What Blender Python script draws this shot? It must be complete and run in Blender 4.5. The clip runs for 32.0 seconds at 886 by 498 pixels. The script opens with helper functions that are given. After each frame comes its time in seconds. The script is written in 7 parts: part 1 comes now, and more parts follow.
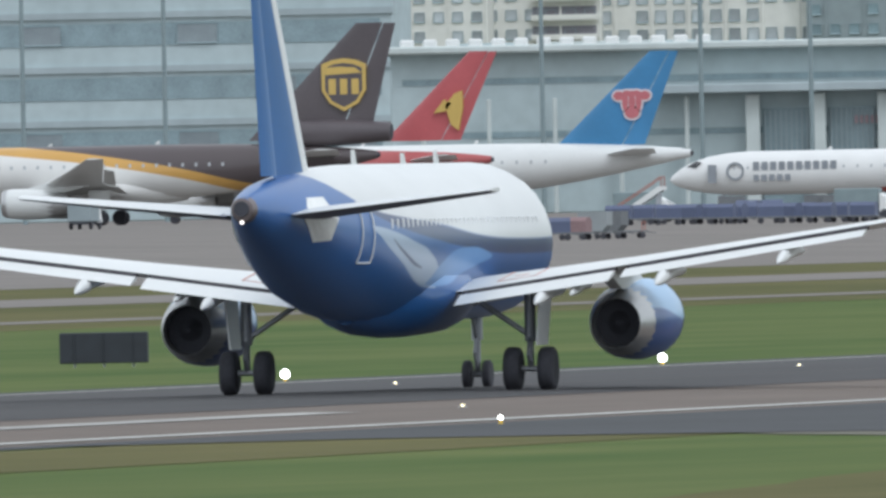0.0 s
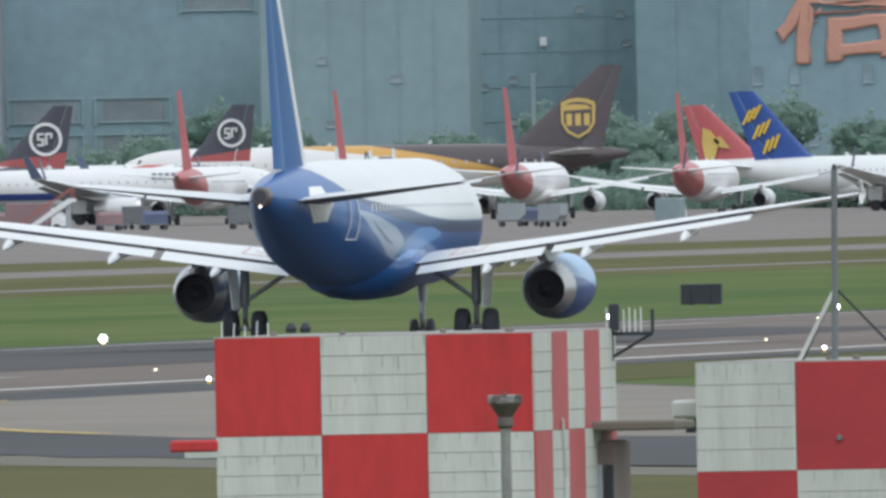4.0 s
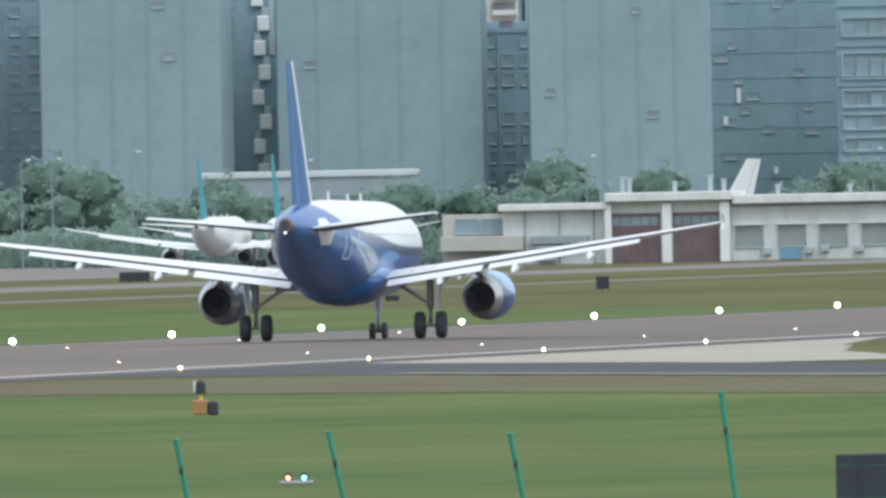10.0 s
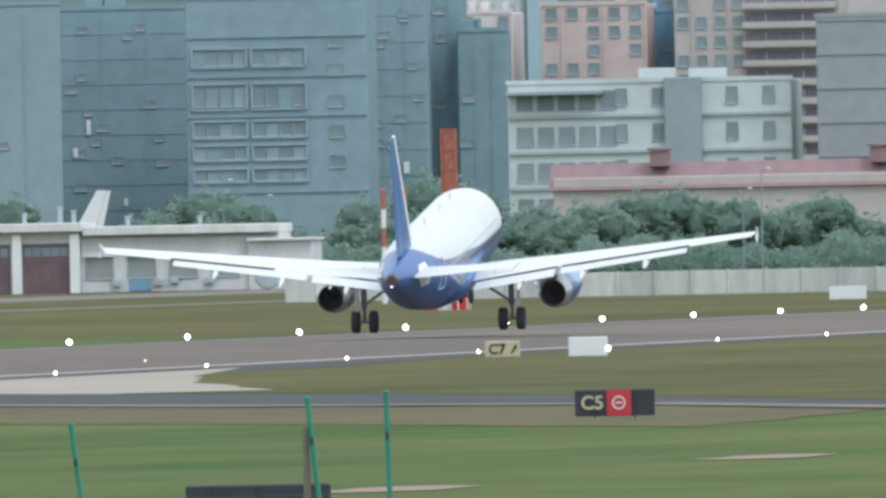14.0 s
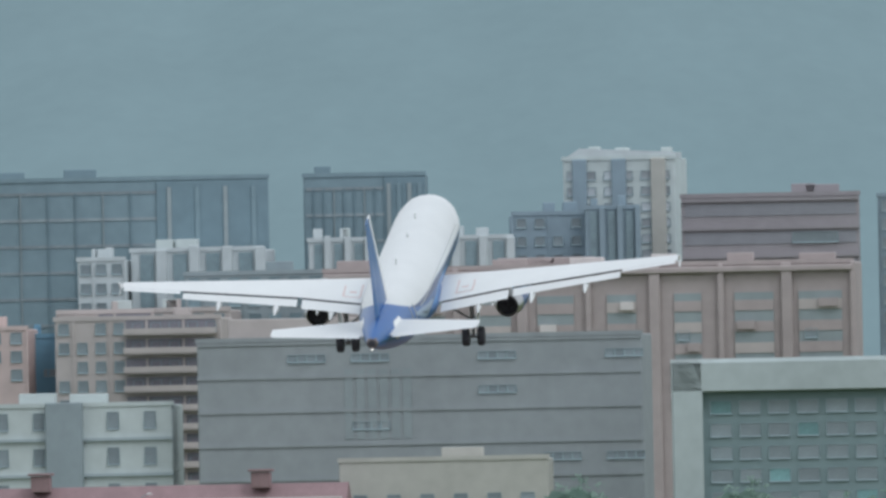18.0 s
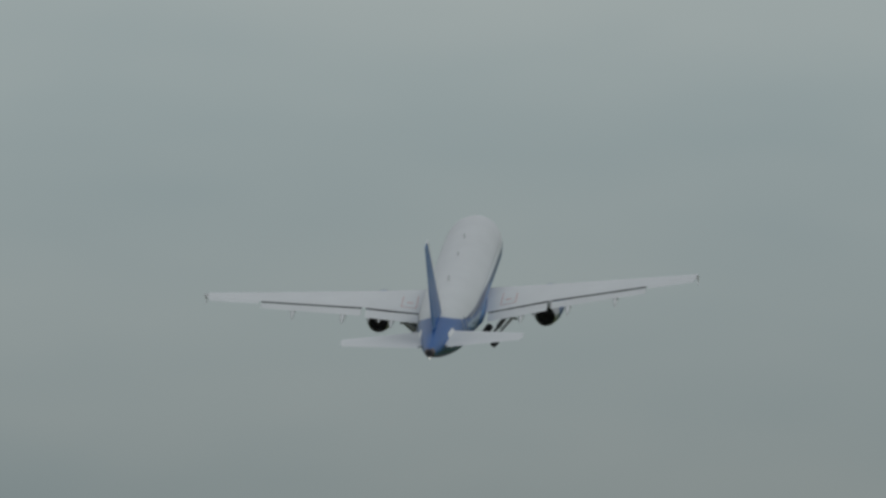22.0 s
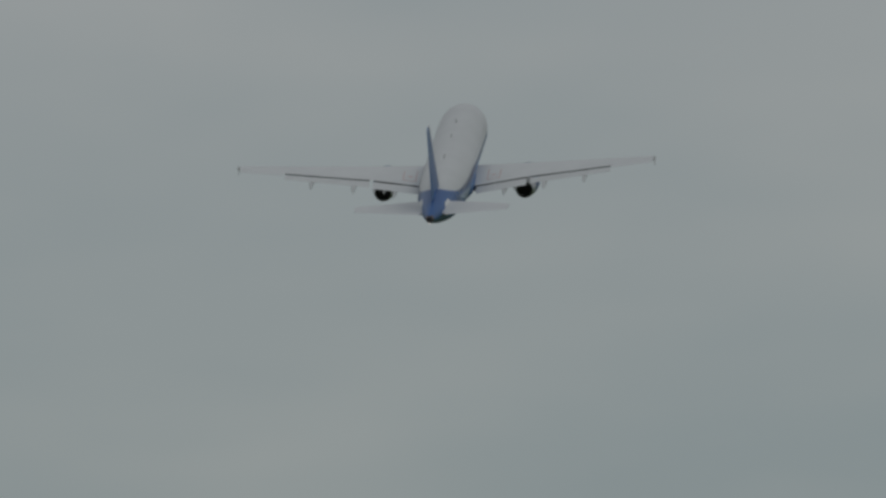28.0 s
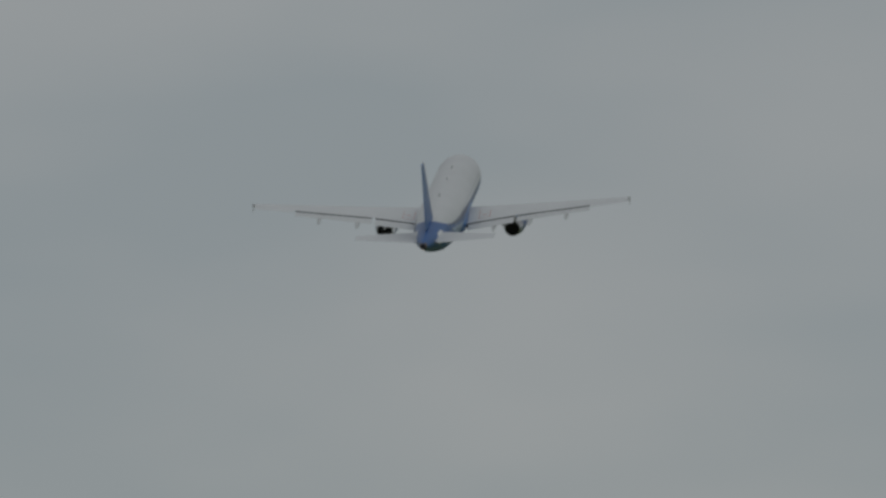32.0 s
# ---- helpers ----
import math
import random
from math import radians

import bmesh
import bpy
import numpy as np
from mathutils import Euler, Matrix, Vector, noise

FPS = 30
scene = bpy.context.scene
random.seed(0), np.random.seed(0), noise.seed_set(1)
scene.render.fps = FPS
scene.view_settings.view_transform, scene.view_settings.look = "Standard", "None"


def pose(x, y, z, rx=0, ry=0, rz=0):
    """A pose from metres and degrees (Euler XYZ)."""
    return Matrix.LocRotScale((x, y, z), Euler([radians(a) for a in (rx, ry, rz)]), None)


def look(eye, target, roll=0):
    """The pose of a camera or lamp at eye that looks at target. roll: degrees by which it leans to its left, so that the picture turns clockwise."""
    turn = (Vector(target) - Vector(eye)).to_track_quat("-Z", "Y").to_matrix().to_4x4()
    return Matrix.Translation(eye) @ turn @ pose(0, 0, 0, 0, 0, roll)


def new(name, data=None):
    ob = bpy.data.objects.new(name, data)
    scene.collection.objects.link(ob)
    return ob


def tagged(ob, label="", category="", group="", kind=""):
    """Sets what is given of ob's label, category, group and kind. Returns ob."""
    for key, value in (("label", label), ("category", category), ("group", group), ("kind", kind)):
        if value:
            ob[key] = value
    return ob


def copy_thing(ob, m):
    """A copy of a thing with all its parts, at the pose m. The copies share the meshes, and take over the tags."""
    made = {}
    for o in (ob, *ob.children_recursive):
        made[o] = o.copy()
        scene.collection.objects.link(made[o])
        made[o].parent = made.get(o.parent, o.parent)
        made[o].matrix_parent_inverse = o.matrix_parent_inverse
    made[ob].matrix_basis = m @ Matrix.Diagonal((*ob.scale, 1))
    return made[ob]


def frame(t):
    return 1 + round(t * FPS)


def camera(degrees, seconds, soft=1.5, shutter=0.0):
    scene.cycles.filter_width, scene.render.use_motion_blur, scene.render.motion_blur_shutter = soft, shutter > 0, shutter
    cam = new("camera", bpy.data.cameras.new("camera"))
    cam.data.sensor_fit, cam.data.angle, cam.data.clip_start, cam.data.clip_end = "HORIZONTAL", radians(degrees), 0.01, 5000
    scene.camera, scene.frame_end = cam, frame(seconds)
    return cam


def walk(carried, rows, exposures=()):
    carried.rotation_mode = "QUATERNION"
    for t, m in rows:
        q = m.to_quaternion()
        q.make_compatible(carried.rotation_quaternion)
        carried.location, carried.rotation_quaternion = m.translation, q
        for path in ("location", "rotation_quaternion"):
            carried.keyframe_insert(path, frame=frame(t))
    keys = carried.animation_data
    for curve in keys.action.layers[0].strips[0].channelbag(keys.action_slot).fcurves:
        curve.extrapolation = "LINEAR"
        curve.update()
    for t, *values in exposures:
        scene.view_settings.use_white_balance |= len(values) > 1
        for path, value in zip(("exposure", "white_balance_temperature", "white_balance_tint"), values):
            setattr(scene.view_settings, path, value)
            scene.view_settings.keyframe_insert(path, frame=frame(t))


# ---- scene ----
cam = camera(1.302, 32.0, soft=3.0)
EYE = (0.0, 0.0, 5.42)


def aim(az, el, roll=-1.15):
    """Camera pose from bearing and elevation in degrees."""
    a, e = radians(az), radians(el)
    d = Vector((math.sin(a) * math.cos(e), math.cos(a) * math.cos(e), math.sin(e)))
    return look(EYE, Vector(EYE) + d * 100, roll)


# <cam>
PATH = [
    (0.0, aim(-11.2877, -0.0952)),
    (0.5, aim(-10.9113, -0.0650)),
    (1.0, aim(-10.6348, -0.0876)),
    (1.5, aim(-10.3625, -0.0926)),
    (2.0, aim(-10.1338, -0.0924)),
    (2.5, aim(-9.8765, -0.0751)),
    (3.0, aim(-9.5967, -0.0879)),
    (3.5, aim(-9.3616, -0.0976)),
    (4.0, aim(-9.0791, -0.1068)),
    (4.5, aim(-8.8415, -0.1447)),
    (6.5, aim(-8.1077, -0.0578)),
    (7.0, aim(-7.8673, 0.0146)),
    (7.5, aim(-7.6875, 0.0837)),
    (8.0, aim(-7.4593, 0.0483)),
    (8.5, aim(-7.2740, 0.0287)),
    (9.0, aim(-7.1174, 0.0292)),
    (9.5, aim(-6.9264, -0.0331)),
    (10.0, aim(-6.7568, -0.0537)),
    (10.5, aim(-6.6656, -0.0704)),
    (11.0, aim(-6.5592, -0.0354)),
    (11.5, aim(-6.4871, -0.0510)),
    (12.0, aim(-6.3870, -0.0558)),
    (12.5, aim(-6.2621, 0.0178)),
    (13.0, aim(-6.1717, -0.0045)),
    (13.5, aim(-5.9355, 0.0027)),
    (14.0, aim(-5.8007, -0.0261)),
    (14.5, aim(-5.6580, -0.0006)),
    (16.5, aim(-5.2076, 0.1378)),
    (17.0, aim(-5.1350, 0.2233)),
    (17.5, aim(-5.0069, 0.3632)),
    (18.0, aim(-4.8818, 0.4343)),
    (18.5, aim(-4.7900, 0.5600)),
    (19.0, aim(-4.7377, 0.6484)),
    (19.5, aim(-4.7108, 0.7871)),
    (20.0, aim(-4.5618, 0.8840)),
    (20.5, aim(-4.4785, 0.9380)),
    (21.0, aim(-4.4462, 1.2264)),
    (21.5, aim(-4.3766, 1.3371)),
    (22.0, aim(-4.3369, 1.5420)),
    (22.5, aim(-4.2404, 1.5999)),
    (23.0, aim(-4.1644, 1.7288)),
    (23.5, aim(-4.0853, 1.8239)),
    (24.0, aim(-4.0302, 1.9682)),
    (24.5, aim(-3.9909, 2.1687)),
    (25.0, aim(-3.9547, 2.2586)),
    (25.5, aim(-3.9230, 2.3729)),
    (26.0, aim(-3.9048, 2.4498)),
    (26.5, aim(-3.8376, 2.5257)),
    (27.5, aim(-3.7361, 2.7317)),
    (28.5, aim(-3.6392, 2.9268)),
    (29.0, aim(-3.5974, 3.0487)),
    (29.5, aim(-3.5958, 3.2105)),
    (30.0, aim(-3.5298, 3.3145)),
    (30.5, aim(-3.4688, 3.4047)),
    (31.0, aim(-3.4069, 3.4917)),
    (31.5, aim(-3.4036, 3.5362)),
    (32.0, aim(-3.3327, 3.6411)),
]
# </cam>
EXPOSURES = [(0.0, -0.03, 5850, 8), (4.0, 0.0, 5850, 8), (7.0, 0.26, 5790, 8), (11.0, 0.25, 5770, 8), (14.0, 0.2, 5770, 8), (17.0, 0.0, 5800, 8), (18.0, -0.25, 5800, 8), (19.0, -0.38, 5800, 7), (20.0, -0.74, 5850, 6), (21.0, -1.05, 5900, 6), (22.0, -1.37, 5950, 7), (24.0, -1.64, 5950, 7), (26.0, -1.74, 6000, 8), (32.0, -1.8, 6050, 8)]
walk(cam, PATH, EXPOSURES)

# ---- light ----
world = bpy.data.worlds.new("sky")
scene.world = world
world.use_nodes = True
wn, wl = world.node_tree.nodes, world.node_tree.links
wn.clear()
w_out = wn.new("ShaderNodeOutputWorld")
w_bg = wn.new("ShaderNodeBackground")
w_sky = wn.new("ShaderNodeTexSky")
w_sky.sky_type = "NISHITA"
w_sky.sun_disc = False
w_sky.sun_elevation, w_sky.sun_rotation = radians(52), radians(120)
w_sky.dust_density = 6.0
w_tc = wn.new("ShaderNodeTexCoord")
w_map = wn.new("ShaderNodeMapping")
w_map.inputs["Scale"].default_value = (55, 55, 150)
w_noise = wn.new("ShaderNodeTexNoise")
w_noise.inputs["Scale"].default_value = 1.0
w_noise.inputs["Detail"].default_value = 3.0
w_noise.inputs["Roughness"].default_value = 0.45
w_sep = wn.new("ShaderNodeSeparateXYZ")
w_grad = wn.new("ShaderNodeValToRGB")
g = w_grad.color_ramp
g.elements[0].position, g.elements[0].color = 0.0, (0.33, 0.45, 0.48, 1)
g.elements[1].position, g.elements[1].color = 1.0, (1.0, 1.0, 1.0, 1)
for p, col in ((0.01, (0.52, 0.58, 0.555, 1)), (0.016, (0.56, 0.615, 0.58, 1)), (0.021, (0.64, 0.705, 0.67, 1)), (0.026, (0.77, 0.84, 0.8, 1)), (0.032, (0.91, 0.985, 0.93, 1)), (0.042, (1.0, 1.07, 1.02, 1)), (0.064, (1.08, 1.115, 1.1, 1)), (0.12, (1.05, 1.07, 1.07, 1))):
    e = g.elements.new(p)
    e.color = col
w_ramp = wn.new("ShaderNodeValToRGB")
w_ramp.color_ramp.elements[0].position, w_ramp.color_ramp.elements[0].color = 0.32, (0.9, 0.925, 0.93, 1)
w_ramp.color_ramp.elements[1].position, w_ramp.color_ramp.elements[1].color = 0.68, (1.1, 1.06, 1.03, 1)
w_mul = wn.new("ShaderNodeMix")
w_mul.data_type, w_mul.blend_type = "RGBA", "MULTIPLY"
w_mul.inputs["Factor"].default_value = 1.0
w_ten = wn.new("ShaderNodeVectorMath")
w_ten.operation = "SCALE"
w_ten.inputs["Scale"].default_value = 10.0
w_mix = wn.new("ShaderNodeMix")
w_mix.data_type = "RGBA"
w_mix.inputs["Factor"].default_value = 0.94
w_bg.inputs["Strength"].default_value = 0.1
wl.new(w_tc.outputs["Generated"], w_map.inputs["Vector"])
wl.new(w_tc.outputs["Generated"], w_sep.inputs[0])
wl.new(w_sep.outputs["Z"], w_grad.inputs["Fac"])
wl.new(w_map.outputs["Vector"], w_noise.inputs["Vector"])
wl.new(w_noise.outputs["Fac"], w_ramp.inputs["Fac"])
wl.new(w_grad.outputs["Color"], w_mul.inputs[6])
wl.new(w_ramp.outputs["Color"], w_mul.inputs[7])
wl.new(w_mul.outputs[2], w_ten.inputs[0])
wl.new(w_sky.outputs["Color"], w_mix.inputs[6])
wl.new(w_ten.outputs[0], w_mix.inputs[7])
wl.new(w_mix.outputs[2], w_bg.inputs["Color"])
wl.new(w_bg.outputs["Background"], w_out.inputs["Surface"])

sun = new("sun", bpy.data.lights.new("sun", "SUN"))
sun.data.energy = 0.95
sun.data.angle = radians(25)
sun.data.color = (1.0, 0.98, 0.95)
sun.matrix_world = look((0, 0, 100), (-55, 60, 0))


# ---- materials ----
def mat(name, color, rough=0.6, metal=0.0, var=0.15, scale=1.0, fine=12.0, bump=0.0, stretch=(1, 1, 1), tint=None, spec=0.5, rnd=0.0):
    """Principled material with two scales of variation in object space."""
    m = bpy.data.materials.new(name)
    m.use_nodes = True
    n, l = m.node_tree.nodes, m.node_tree.links
    b = n["Principled BSDF"]
    b.inputs["Metallic"].default_value = metal
    b.inputs["Specular IOR Level"].default_value = spec
    tc = n.new("ShaderNodeTexCoord")
    mp = n.new("ShaderNodeMapping")
    mp.inputs["Scale"].default_value = stretch
    l.new(tc.outputs["Object"], mp.inputs["Vector"])
    a, f = n.new("ShaderNodeTexNoise"), n.new("ShaderNodeTexNoise")
    a.inputs["Scale"].default_value, f.inputs["Scale"].default_value = scale, scale * fine
    a.inputs["Detail"].default_value, f.inputs["Detail"].default_value = 4, 3
    l.new(mp.outputs["Vector"], a.inputs["Vector"])
    l.new(mp.outputs["Vector"], f.inputs["Vector"])
    add = n.new("ShaderNodeMath")
    add.operation = "MULTIPLY_ADD"
    add.inputs[1].default_value = 0.4
    l.new(f.outputs["Fac"], add.inputs[0])
    sub = n.new("ShaderNodeMath")
    sub.operation = "MULTIPLY"
    sub.inputs[1].default_value = 0.6
    l.new(a.outputs["Fac"], sub.inputs[0])
    l.new(sub.outputs[0], add.inputs[2])
    r = n.new("ShaderNodeValToRGB")
    t = tint or color
    r.color_ramp.elements[0].position, r.color_ramp.elements[1].position = 0.3, 0.7
    r.color_ramp.elements[0].color = (*[c * (1 - var) for c in color], 1)
    r.color_ramp.elements[1].color = (*[min(1, c * (1 + var)) for c in t], 1)
    l.new(add.outputs[0], r.inputs["Fac"])
    out = r.outputs["Color"]
    if rnd:
        oi = n.new("ShaderNodeObjectInfo")
        mr = n.new("ShaderNodeMapRange")
        mr.inputs["To Min"].default_value, mr.inputs["To Max"].default_value = 1 - rnd, 1 + rnd
        l.new(oi.outputs["Random"], mr.inputs["Value"])
        sc = n.new("ShaderNodeVectorMath")
        sc.operation = "SCALE"
        l.new(out, sc.inputs[0])
        l.new(mr.outputs[0], sc.inputs["Scale"])
        out = sc.outputs[0]
    l.new(out, b.inputs["Base Color"])
    rr = n.new("ShaderNodeMapRange")
    rr.inputs["To Min"].default_value, rr.inputs["To Max"].default_value = max(0.02, rough - 0.1), min(1, rough + 0.1)
    l.new(add.outputs[0], rr.inputs["Value"])
    l.new(rr.outputs[0], b.inputs["Roughness"])
    if bump:
        bp = n.new("ShaderNodeBump")
        bp.inputs["Strength"].default_value = bump
        bp.inputs["Distance"].default_value = 0.05
        l.new(f.outputs["Fac"], bp.inputs["Height"])
        l.new(bp.outputs["Normal"], b.inputs["Normal"])
    return m


def glow(name, color, strength):
    m = bpy.data.materials.new(name)
    m.use_nodes = True
    b = m.node_tree.nodes["Principled BSDF"]
    b.inputs["Base Color"].default_value = (*color, 1)
    b.inputs["Emission Color"].default_value = (*color, 1)
    b.inputs["Emission Strength"].default_value = strength
    return m


def livery(name, low, high, stops, streak=None, rough=0.3):
    """Paint in two colours: low under a line z(y) given by stops in the body's own space, high above it; streak is a band of a third colour."""
    m = bpy.data.materials.new(name)
    m.use_nodes = True
    n, l = m.node_tree.nodes, m.node_tree.links
    b = n["Principled BSDF"]
    b.inputs["Roughness"].default_value = rough
    tc, sp = n.new("ShaderNodeTexCoord"), n.new("ShaderNodeSeparateXYZ")
    l.new(tc.outputs["Object"], sp.inputs[0])
    wob = n.new("ShaderNodeTexNoise")
    wob.inputs["Scale"].default_value = 0.5
    l.new(tc.outputs["Object"], wob.inputs["Vector"])

    def line(pts):
        c = n.new("ShaderNodeFloatCurve")
        mr = n.new("ShaderNodeMapRange")
        y0, y1 = pts[0][0], pts[-1][0]
        mr.inputs["From Min"].default_value, mr.inputs["From Max"].default_value = y0, y1
        l.new(sp.outputs["Y"], mr.inputs["Value"])
        l.new(mr.outputs[0], c.inputs["Value"])
        cu = c.mapping.curves[0]
        for i, (y, z) in enumerate(pts):
            u, v = (y - y0) / (y1 - y0), z / 20
            if i == 0:
                cu.points[0].location = (u, v)
            elif i == len(pts) - 1:
                cu.points[-1].location = (u, v)
            else:
                cu.points.new(u, v)
        c.mapping.update()
        k = n.new("ShaderNodeMath")
        k.operation = "MULTIPLY_ADD"
        k.inputs[1].default_value = -20
        l.new(c.outputs[0], k.inputs[0])
        l.new(sp.outputs["Z"], k.inputs[2])
        return k.outputs[0]

    def step(v, lo, hi):
        mr = n.new("ShaderNodeMapRange")
        mr.inputs["From Min"].default_value, mr.inputs["From Max"].default_value = lo, hi
        l.new(v, mr.inputs["Value"])
        return mr.outputs[0]

    def mix(f, a, c):
        x = n.new("ShaderNodeMix")
        x.data_type = "RGBA"
        l.new(f, x.inputs["Factor"])
        for s, v in ((6, a), (7, c)):
            if isinstance(v, tuple):
                x.inputs[s].default_value = (*v, 1)
            else:
                l.new(v, x.inputs[s])
        return x.outputs[2]

    col = mix(step(line(stops), -0.04, 0.04), low, high)
    for scol, upper, lower in streak or ():
        y0, y1 = upper[0][0], upper[-1][0]
        ends = n.new("ShaderNodeMath")
        ends.operation = "COMPARE"
        ends.inputs[1].default_value, ends.inputs[2].default_value = (y0 + y1) / 2, (y1 - y0) / 2
        l.new(sp.outputs["Y"], ends.inputs[0])
        if not isinstance(lower, list):
            upper, lower = [(y, z + lower) for y, z in upper], [(y, z - lower) for y, z in upper]
        under, over = step(line(upper), 0.03, -0.03), step(line(lower), -0.03, 0.03)
        both = n.new("ShaderNodeMath")
        both.operation = "MULTIPLY"
        l.new(under, both.inputs[0])
        l.new(over, both.inputs[1])
        inside = n.new("ShaderNodeMath")
        inside.operation = "MULTIPLY"
        l.new(both.outputs[0], inside.inputs[0])
        l.new(ends.outputs[0], inside.inputs[1])
        col = mix(inside.outputs[0], col, scol)
    dirt = n.new("ShaderNodeMix")
    dirt.data_type, dirt.blend_type = "RGBA", "MULTIPLY"
    dirt.inputs["Factor"].default_value = 0.12
    l.new(col, dirt.inputs[6])
    l.new(wob.outputs["Fac"], dirt.inputs[7])
    l.new(dirt.outputs[2], b.inputs["Base Color"])
    return m


WHITE = mat("white_paint", (0.72, 0.73, 0.72), 0.35, var=0.05, scale=0.4)
METAL = mat("bare_metal", (0.55, 0.55, 0.55), 0.35, metal=0.8, var=0.1)
STEEL = mat("gear_steel", (0.35, 0.36, 0.38), 0.45, metal=0.5, var=0.15)
# Rubber is lifted and slightly blue, haze put into the black.
RUBBER = mat("tyre_rubber", (0.055, 0.055, 0.066), 0.85, var=0.3)
TAILMETAL = mat("heat_tinted_metal", (0.2, 0.17, 0.17), 0.4, metal=0.6, var=0.25, scale=3)
TAILLAMP = glow("tail_lamp", (1.0, 0.9, 0.8), 1.5)
# Black of openings and undersides, lifted with haze put in the colour.
DARK = mat("hazed_black", (0.055, 0.056, 0.07), 0.7, var=0.3)
GREYP = mat("grey_paint", (0.35, 0.37, 0.4), 0.45, var=0.1)
PANEG = mat("cabin_pane", (0.5, 0.52, 0.54), 0.2, var=0.2)
PANEJ = mat("pale_cabin_pane", (0.75, 0.76, 0.77), 0.3, var=0.1)
WINGLETM = mat("blue_grey_paint", (0.1, 0.12, 0.2), 0.4, var=0.1)
# Near-black for the strips that paint shade into the flap gaps.
COVE = mat("flap_gap_shade", (0.06, 0.055, 0.065), 0.7, var=0.2)
ROOTP = mat("white_root_plate", (0.82, 0.82, 0.8), 0.4, var=0.12, scale=1.5)
# Shade under the tailplane is put into this dark grey.
UNDER = mat("shade_grey_underside", (0.16, 0.16, 0.2), 0.6, var=0.12)
LETTER = mat("lettering_grey", (0.27, 0.29, 0.32), 0.5)
# Glass of the far buildings, lifted so that haze sits in its colour.
GLASSY = mat("ribbon_glass", (0.26, 0.34, 0.37), 0.35, var=0.25, scale=0.4)
GLASS = mat("cockpit_glass", (0.01, 0.012, 0.015), 0.08, var=0.1)
MARKRED = mat("faded_red_marking", (0.62, 0.38, 0.34), 0.6)


# ---- mesh tools ----
class Shape:
    """A bmesh that grows by boxes, tubes, lofts and plates."""

    def __init__(self):
        self.bm = bmesh.new()

    def box(self, c, s, rz=0.0, bevel=0.0, m=None):
        mt = Matrix.Translation(c) @ Matrix.Rotation(radians(rz), 4, "Z") @ Matrix.Diagonal((*s, 1))
        if m is not None:
            mt = m @ mt
        r = bmesh.ops.create_cube(self.bm, size=1.0, matrix=mt)
        if bevel:
            es = list({e for v in r["verts"] for e in v.link_edges})
            bmesh.ops.bevel(self.bm, geom=es, offset=bevel, segments=1, affect="EDGES")
        return self

    def ring(self, pts):
        return [self.bm.verts.new(p) for p in pts]

    def loft(self, rings, cap=True, closed=True):
        rs = [self.ring(r) for r in rings]
        for a, b in zip(rs, rs[1:]):
            k = len(a)
            for i in range(k if closed else k - 1):
                j = (i + 1) % k
                self.bm.faces.new((a[i], a[j], b[j], b[i]))
        if cap:
            self.bm.faces.new(rs[0][::-1])
            self.bm.faces.new(rs[-1])
        return self

    def tube(self, p, q, r, r2=None, n=10):
        p, q = Vector(p), Vector(q)
        r2 = r if r2 is None else r2
        d = (q - p).normalized()
        u = d.orthogonal().normalized()
        v = d.cross(u)
        cs = [(math.cos(2 * math.pi * i / n), math.sin(2 * math.pi * i / n)) for i in range(n)]
        return self.loft([[p + (u * a + v * b) * r for a, b in cs], [q + (u * a + v * b) * r2 for a, b in cs]])

    def turn(self, prof, n=20, c=(0, 0, 0), axis="Y"):
        """A body of revolution: (station, radius) pairs."""
        rings = []
        for s, r in prof:
            ring = []
            for i in range(n):
                a = 2 * math.pi * i / n
                ca, sa = r * math.cos(a), r * math.sin(a)
                ring.append((c[0] + ca, c[1] + s, c[2] + sa) if axis == "Y" else (c[0] + s, c[1] + ca, c[2] + sa) if axis == "X" else (c[0] + ca, c[1] + sa, c[2] + s))
            rings.append(ring)
        return self.loft(rings)

    def plate(self, poly, t):
        """A flat polygon (list of points) given thickness t along its normal, centred."""
        pts = [Vector(p) for p in poly]
        nrm = (pts[1] - pts[0]).cross(pts[2] - pts[0]).normalized() * (t / 2)
        return self.loft([[p - nrm for p in pts], [p + nrm for p in pts]])


def part(name, shape, material, parent=None, label="", smooth=False, origin=None):
    bm = shape.bm
    bmesh.ops.recalc_face_normals(bm, faces=bm.faces)
    me = bpy.data.meshes.new(name)
    if origin is not None:
        bmesh.ops.translate(bm, verts=bm.verts, vec=-Vector(origin))
    bm.to_mesh(me)
    bm.free()
    if smooth:
        me.shade_smooth()
        me.set_sharp_from_angle(angle=radians(40))
    me.materials.append(material)
    ob = new(name, me)
    if parent is not None:
        ob.parent = parent
    if origin is not None:
        ob.location = Vector(origin)
    if label:
        ob["label"] = label
    return ob


def thing(name, label, category, group="", kind="", m=None):
    ob = new(name)
    if m is not None:
        ob.matrix_world = m
    return tagged(ob, label, category, group, kind)


def at(az, d, z=0.0):
    """A place at a bearing in milliradians and a distance from the camera's foot."""
    return Vector((d * math.sin(az / 1000), d * math.cos(az / 1000), z))


GROUND = -0.25
RWX = -202.3


WINMESH = {}


